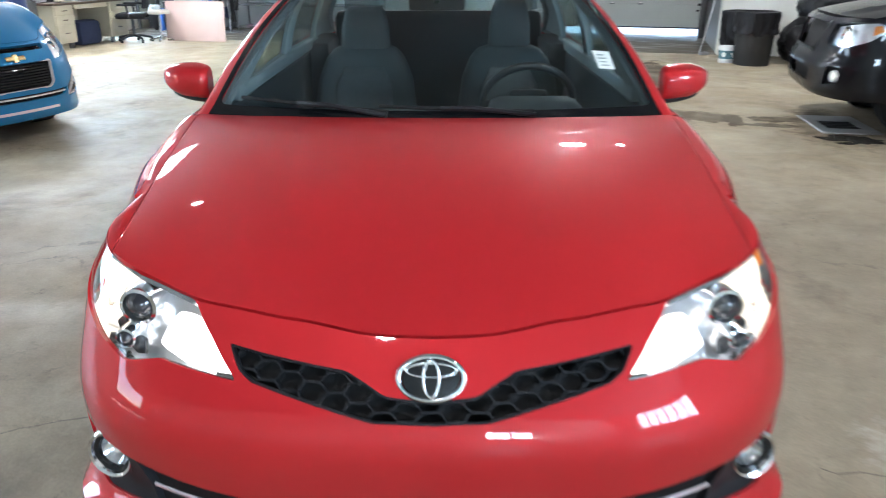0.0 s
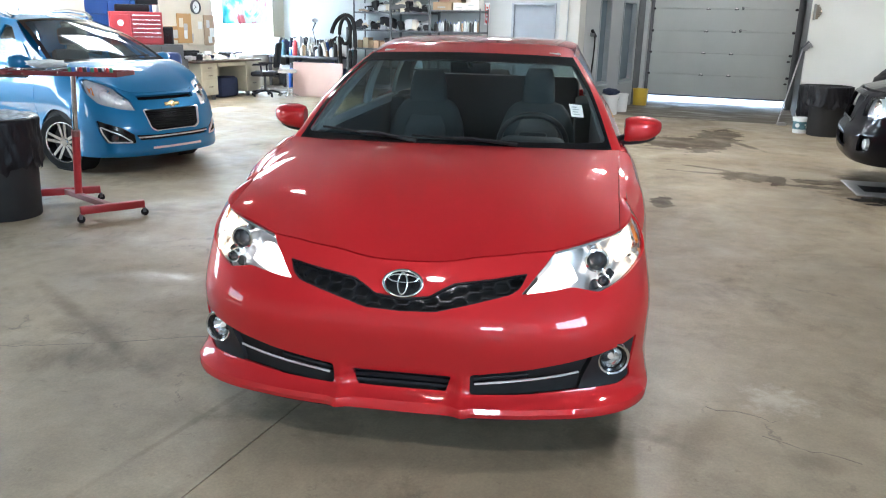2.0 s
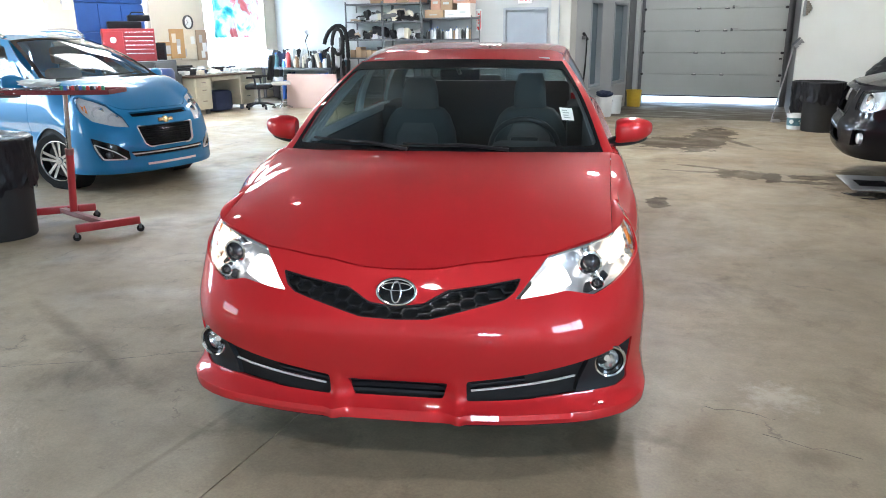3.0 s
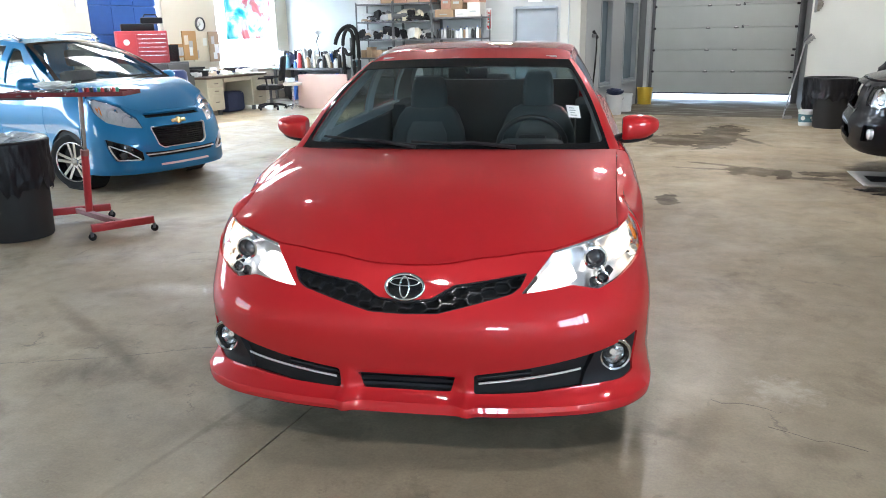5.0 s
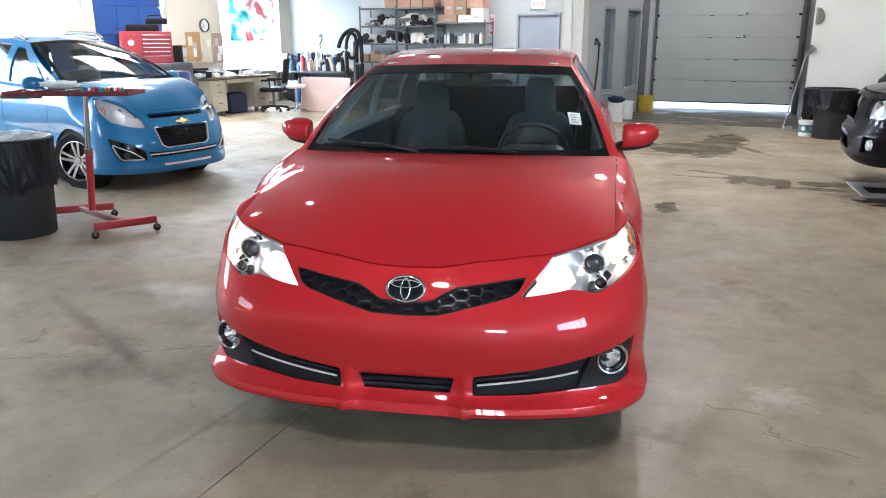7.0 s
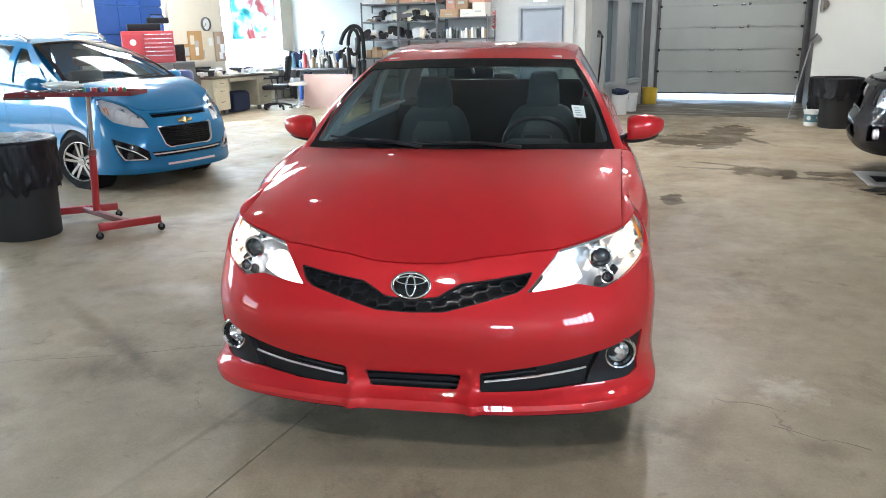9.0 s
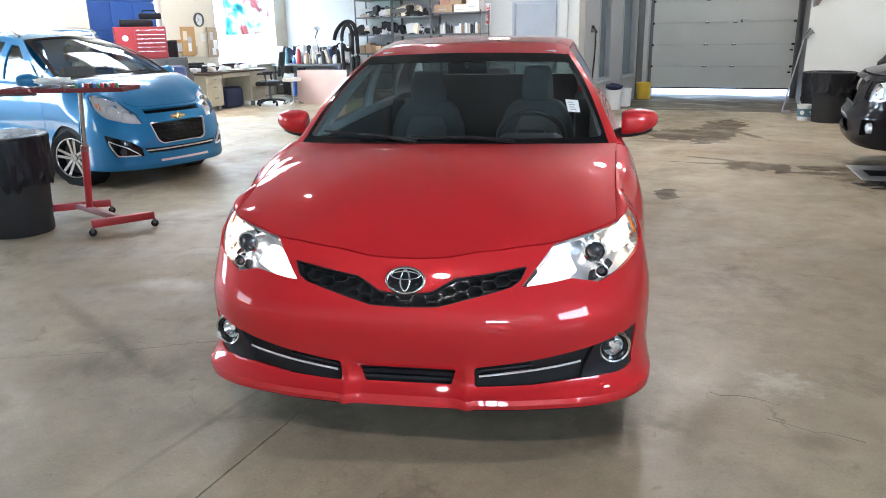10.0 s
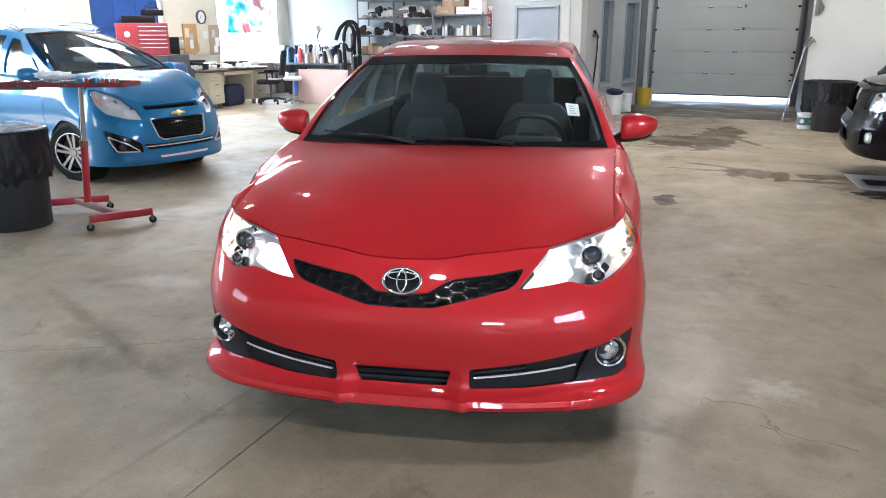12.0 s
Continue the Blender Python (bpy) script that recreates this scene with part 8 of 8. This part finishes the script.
def lump(m, sx, sy, sz, mat, seed, label, category, group):
    """An irregular car part: a bent, rounded block."""
    t = thing("car_part", m, label, category, group)
    bm = bmesh.new()
    bmesh.ops.create_cube(bm, size=1.0)
    bmesh.ops.subdivide_edges(bm, edges=bm.edges, cuts=4, use_grid_fill=True)
    off = Vector((seed * 1.7, seed * 0.9, seed * 2.3))
    for v in bm.verts:
        c = v.co.copy()
        n = noise.noise(c * 2.2 + off)
        v.co = Vector((c.x * sx, c.y * sy, c.z * sz * (1 + 0.5 * noise.noise(Vector((c.x * 2, 0, 0)) + off)))) * (1 + 0.3 * n) + Vector((0, 0, 0.25 * sx * (0.25 - c.x * c.x)))
    low = min(v.co.z for v in bm.verts)
    for v in bm.verts:
        v.co.z -= low
    part("casting", bm, mat, t, smooth=True)
    return t


seed = 0
for u0, u1 in ((-8.0, -7.07), (-7.02, -6.08)):
    for z in (1.40, 1.80):
        for i in range(22):
            seed += 1
            u = u0 + 0.1 + (u1 - u0 - 0.2) * i / 21
            lump(ROOM @ pose(u, rg.uniform(14.05, 14.38), z, rg.uniform(-12, 12), rg.uniform(-14, 14), rg.uniform(-40, 40)), rg.uniform(0.10, 0.40), rg.uniform(0.03, 0.12), rg.uniform(0.04, 0.20), rg.choice(("dark_steel", "silver_dull", "black_plastic", "dark_steel", "paper_grey", "tan_rack", "grey_plastic", "black_plastic", "rubber", "paper_cream")), seed, "used car part on the shelf", "car part", "shelved parts")
    for i in range(6):
        t = wthing("carton_box", u0 + 0.1 + 0.145 * i, 14.2, 0.98, "brown carton on the shelf", "box", rg.uniform(-6, 6), "shelved cartons")
        box("carton_body", -0.065, 0.065, -0.14, 0.14, 0, rg.uniform(0.14, 0.26), rg.choice(("carton", "carton", "paper_white", "black_plastic")), t, 0.004)
    for i in range(3):
        w, h = rg.uniform(0.13, 0.16), rg.uniform(0.18, 0.34)
        t = wthing("carton_box", u0 + 0.16 + 0.31 * i, 14.22, 2.20, "large carton on top of the shelving", "box", rg.uniform(-5, 5), "shelved cartons")
        box("carton_body", -w, w, -0.2, 0.2, 0, h, rg.choice(("carton", "carton_red", "paper_grey", "carton")), t, 0.005)
for i in range(17):
    h = rg.uniform(0.17, 0.27)
    bottle(ROOM @ pose(-5.96 + 0.066 * i, rg.uniform(14.02, 14.1), 1.40), 0.03, h, rg.choice(("white_plastic", "white_plastic", "paper_grey", "carton", "sock_black")), rg.choice(("sock_blue", "white_plastic", "sock_black")), "shelved bottles")
for u, w, h, z, mat in ((-5.78, 0.22, 0.17, 1.86, "carton"), (-5.35, 0.16, 0.16, 1.86, "carton_white"), (-5.06, 0.15, 0.30, 1.86, "carton_white"), (-5.72, 0.12, 0.42, 2.03, "carton_red"), (-5.46, 0.14, 0.40, 2.02, "carton"), (-5.10, 0.19, 0.18, 2.16, "carton_red")):
    t = wthing("carton_box", u, 14.22, z, "worn carton on the shelving", "box", rg.uniform(-4, 4), "shelved cartons")
    box("carton_body", -w, w, -0.2, 0.2, 0, h, mat, t, 0.005)
    bmk = wthing("carton_print", u, 14.018, z + h * 0.3, "printed bars on the carton", "label", group="carton prints")
    box("print_bar", -w * 0.6, w * 0.4, -0.002, 0.0, 0, h * 0.12, "print_grey", bmk)

# tools, rags and machine parts among the bottles on the bench
for i in range(20):
    seed += 1
    u, v = -10.15 + 1.75 * (i % 10) / 9.5 + rg.uniform(-0.06, 0.06), 13.92 + 0.22 * (i // 10)
    big = rg.random()
    lump(ROOM @ pose(u, v, 0.75, 0, 0, rg.uniform(-60, 60)), rg.uniform(0.12, 0.24), rg.uniform(0.08, 0.15), rg.uniform(0.07, 0.16) if big < 0.7 else rg.uniform(0.25, 0.42), rg.choice(("black_plastic", "dark_steel", "navy_cloth", "tan_rack", "grey_plastic", "paper_white", "sock_blue", "silver_dull")), seed, "greasy tool or rag on the bench", "clutter", "bench clutter")
for i in range(9):
    seed += 1
    lump(ROOM @ pose(-9.95 + 0.2 * i, 13.95 + rg.uniform(-0.1, 0.1), 0.23, 0, 0, rg.uniform(-60, 60)), rg.uniform(0.16, 0.28), rg.uniform(0.14, 0.22), rg.uniform(0.14, 0.34), rg.choice(("black_plastic", "dark_steel", "navy_cloth", "white_plastic", "grey_plastic")), seed, "oily machine part under the bench", "clutter", "bench clutter")



def jug(m, r, h, mat, cap, seed):
    """A squat fluid jug with a moulded grip."""
    b = thing("fluid_jug", m, "plastic fluid jug with a moulded grip on the bench", "jug", "bench jugs")
    pad("jug_body", [(0, r * 0.9, r * 0.6, 0), (0.01, r, r * 0.66, 0), (h * 0.62, r, r * 0.66, 0), (h * 0.8, r * 0.7, r * 0.5, 0), (h * 0.9, r * 0.28, r * 0.28, 0)], mat, b, 20, 3.0)
    lathe("cap", [(r * 0.3, h * 0.88), (r * 0.3, h), (0, h)], cap, b, 12)
    tube("grip", [(r * 0.15, 0, h * 0.92), (r * 0.8, 0, h * 0.93), (r * 0.95, 0, h * 0.75), (r * 0.9, 0, h * 0.55)], r * 0.13, mat, b, 8)


for i in range(5):
    jug(ROOM @ pose(-10.05 + 0.38 * i + rg.uniform(-0.05, 0.05), 13.76 + rg.uniform(-0.03, 0.06), 0.75, 0, 0, rg.uniform(0, 180)), rg.uniform(0.05, 0.075), rg.uniform(0.18, 0.27), ("white_plastic", "sock_blue", "paper_cream", "paper_grey", "white_plastic")[i], ("sock_black", "white_plastic", "sock_red", "sock_black", "sock_blue")[i], i)
for i in range(22):
    seed += 1
    u, v = -10.2 + 2.0 * i / 21 + rg.uniform(-0.04, 0.04), 13.84 + 0.42 * rg.random()
    lump(ROOM @ pose(u, v, 0.75, rg.uniform(-20, 20), rg.uniform(-30, 30), rg.uniform(-80, 80)), rg.uniform(0.10, 0.22), rg.uniform(0.06, 0.14), rg.uniform(0.10, 0.40), rg.choice(("paper_white", "paper_white", "paper_grey", "carton", "black_plastic", "label_teal", "pale_vinyl", "silver_dull", "dark_steel", "tan_rack")), seed, "loose tool, rag or carton heaped on the bench", "clutter", "bench clutter")
for i in range(8):
    seed += 1
    lump(ROOM @ pose(-9.7 + 0.17 * i, 13.55 + rg.uniform(-0.08, 0.12), 0.0, 0, 0, rg.uniform(-60, 60)), rg.uniform(0.18, 0.30), rg.uniform(0.14, 0.24), rg.uniform(0.20, 0.52), rg.choice(("paper_white", "paper_grey", "sock_blue", "navy_cloth", "white_plastic", "black_plastic")), seed, "bag or carton standing before the bench", "clutter", "floor clutter")
bl = wthing("bench_lamp", -9.28, 14.25, 0.75, "black swivel bench lamp with a round head", "lamp")
tube("arm", [(0, 0, 0), (0.02, 0, 0.35), (-0.05, 0, 0.62), (0.05, -0.02, 0.78)], 0.014, "black_plastic", bl)
lathe("lamp_head", [(0.015, 0.0), (0.035, 0.02), (0.075, 0.07), (0.078, 0.075), (0.035, 0.025)], "silver_dull", bl, 20, m=pose(0.05, -0.02, 0.78, 40, 20, 0))
lathe("foot", [(0, 0), (0.09, 0), (0.09, 0.015), (0, 0.02)], "black_plastic", bl, 20)

# crumpled papers, gloves and small parts on the desk
for i in range(18):
    seed += 1
    lump(ROOM @ pose(-9.42 + rg.uniform(-0.24, 0.30), 9.85 + 1.65 * i / 17, 0.762, 0, 0, rg.uniform(-80, 80)), rg.uniform(0.10, 0.22), rg.uniform(0.08, 0.15), rg.uniform(0.03, 0.10), rg.choice(("paper_white", "paper_white", "paper_grey", "paper_cream", "black_plastic", "navy_cloth")), seed, "crumpled paper or glove on the desk", "clutter", "desk heap")

# sign, cable and hose on the wall
sg_ = thing("arrow_sign", ROOM @ pose(-4.90, VB, 0), "narrow red and white fire sign with an arrow", "sign")
box("plate", -0.06, 0.06, -0.006, -0.001, 1.56, 2.04, "paper_white", sg_)
box("border", -0.05, -0.036, -0.009, -0.006, 1.60, 2.00, "sign_red", sg_)
box("border", 0.036, 0.05, -0.009, -0.006, 1.60, 2.00, "sign_red", sg_)
mesh("arrow_head", [(-0.055, -0.009, 1.66), (0.055, -0.009, 1.66), (0, -0.009, 1.575), (-0.055, -0.006, 1.66), (0.055, -0.006, 1.66), (0, -0.006, 1.575)], [(0, 1, 2), (5, 4, 3), (0, 3, 4, 1), (1, 4, 5, 2), (2, 5, 3, 0)], "sign_red", sg_)
for k in range(4):
    box("print_bar", -0.022, 0.022, -0.009, -0.006, 1.72 + 0.065 * k, 1.755 + 0.065 * k, "sign_red", sg_)
ex = thing("exit_sign", ROOM @ pose(-3.80, VB, 0), "small white exit sign above the door", "sign")
box("case", -0.16, 0.16, -0.05, -0.002, 2.14, 2.34, "paper_white", ex, 0.008)
cu = bpy.data.curves.new("exit_letters", "FONT")
cu.body, cu.size, cu.extrude, cu.align_x = "EXIT", 0.13, 0.003, "CENTER"
tmp = bpy.data.objects.new("exit_letters", cu)
scene.collection.objects.link(tmp)
bpy.context.view_layer.update()
lm = bpy.data.meshes.new_from_object(tmp.evaluated_get(bpy.context.evaluated_depsgraph_get()))
bpy.data.objects.remove(tmp)
lm.materials.clear()
lm.materials.append(M["sign_red"])
lo = new("letters", lm)
lo.parent, lo.matrix_basis = ex, pose(0, -0.053, 2.19, 90, 0, 0)

# full black bags heaped by the white wall
def rubbish_bag(m, rx, ry, h, turn):
    """A full, creased bin bag with a gathered neck."""
    b = thing("rubbish_bag", m, "full black plastic rubbish bag heaped by the white wall", "rubbish bag", "rubbish bags")
    off = Vector((turn * 1.3, turn * 0.7, turn * 2.1))
    bm = bmesh.new()
    bmesh.ops.create_icosphere(bm, subdivisions=4, radius=1.0)
    for v in bm.verts:
        c = v.co.copy()
        crease = abs(noise.noise(c * 3.1 + off)) * 0.22 + abs(noise.noise(c * 7.5 + off)) * 0.10
        k = 1.08 - crease + 0.16 * noise.noise(c * 1.4 + off)
        v.co = Vector((c.x * rx * k, c.y * ry * k, max((c.z * k + 0.86) * h * 0.54, 0.0)))
    part("bag_body", bm, "bag", b, smooth=True)
    lathe("tied_neck", [(0.0, h * 0.90), (0.035, h * 0.92), (0.028, h * 0.99), (0.06, h * 1.06), (0.04, h * 1.08), (0.0, h * 1.02)], "bag", b, 12)


for turn, (u, v, z, rx, ry, h) in enumerate(((2.86, 11.35, 0.0, 0.36, 0.36, 0.68), (3.50, 11.40, 0.0, 0.40, 0.38, 0.72), (3.24, 10.78, 0.0, 0.38, 0.34, 0.66), (3.02, 11.42, 0.54, 0.34, 0.33, 0.56), (3.48, 11.30, 0.58, 0.36, 0.35, 0.62), (3.28, 11.36, 0.95, 0.28, 0.28, 0.44))):
    rubbish_bag(ROOM @ pose(u, v, z, 0, 0, 50 * turn), rx, ry, h, turn)
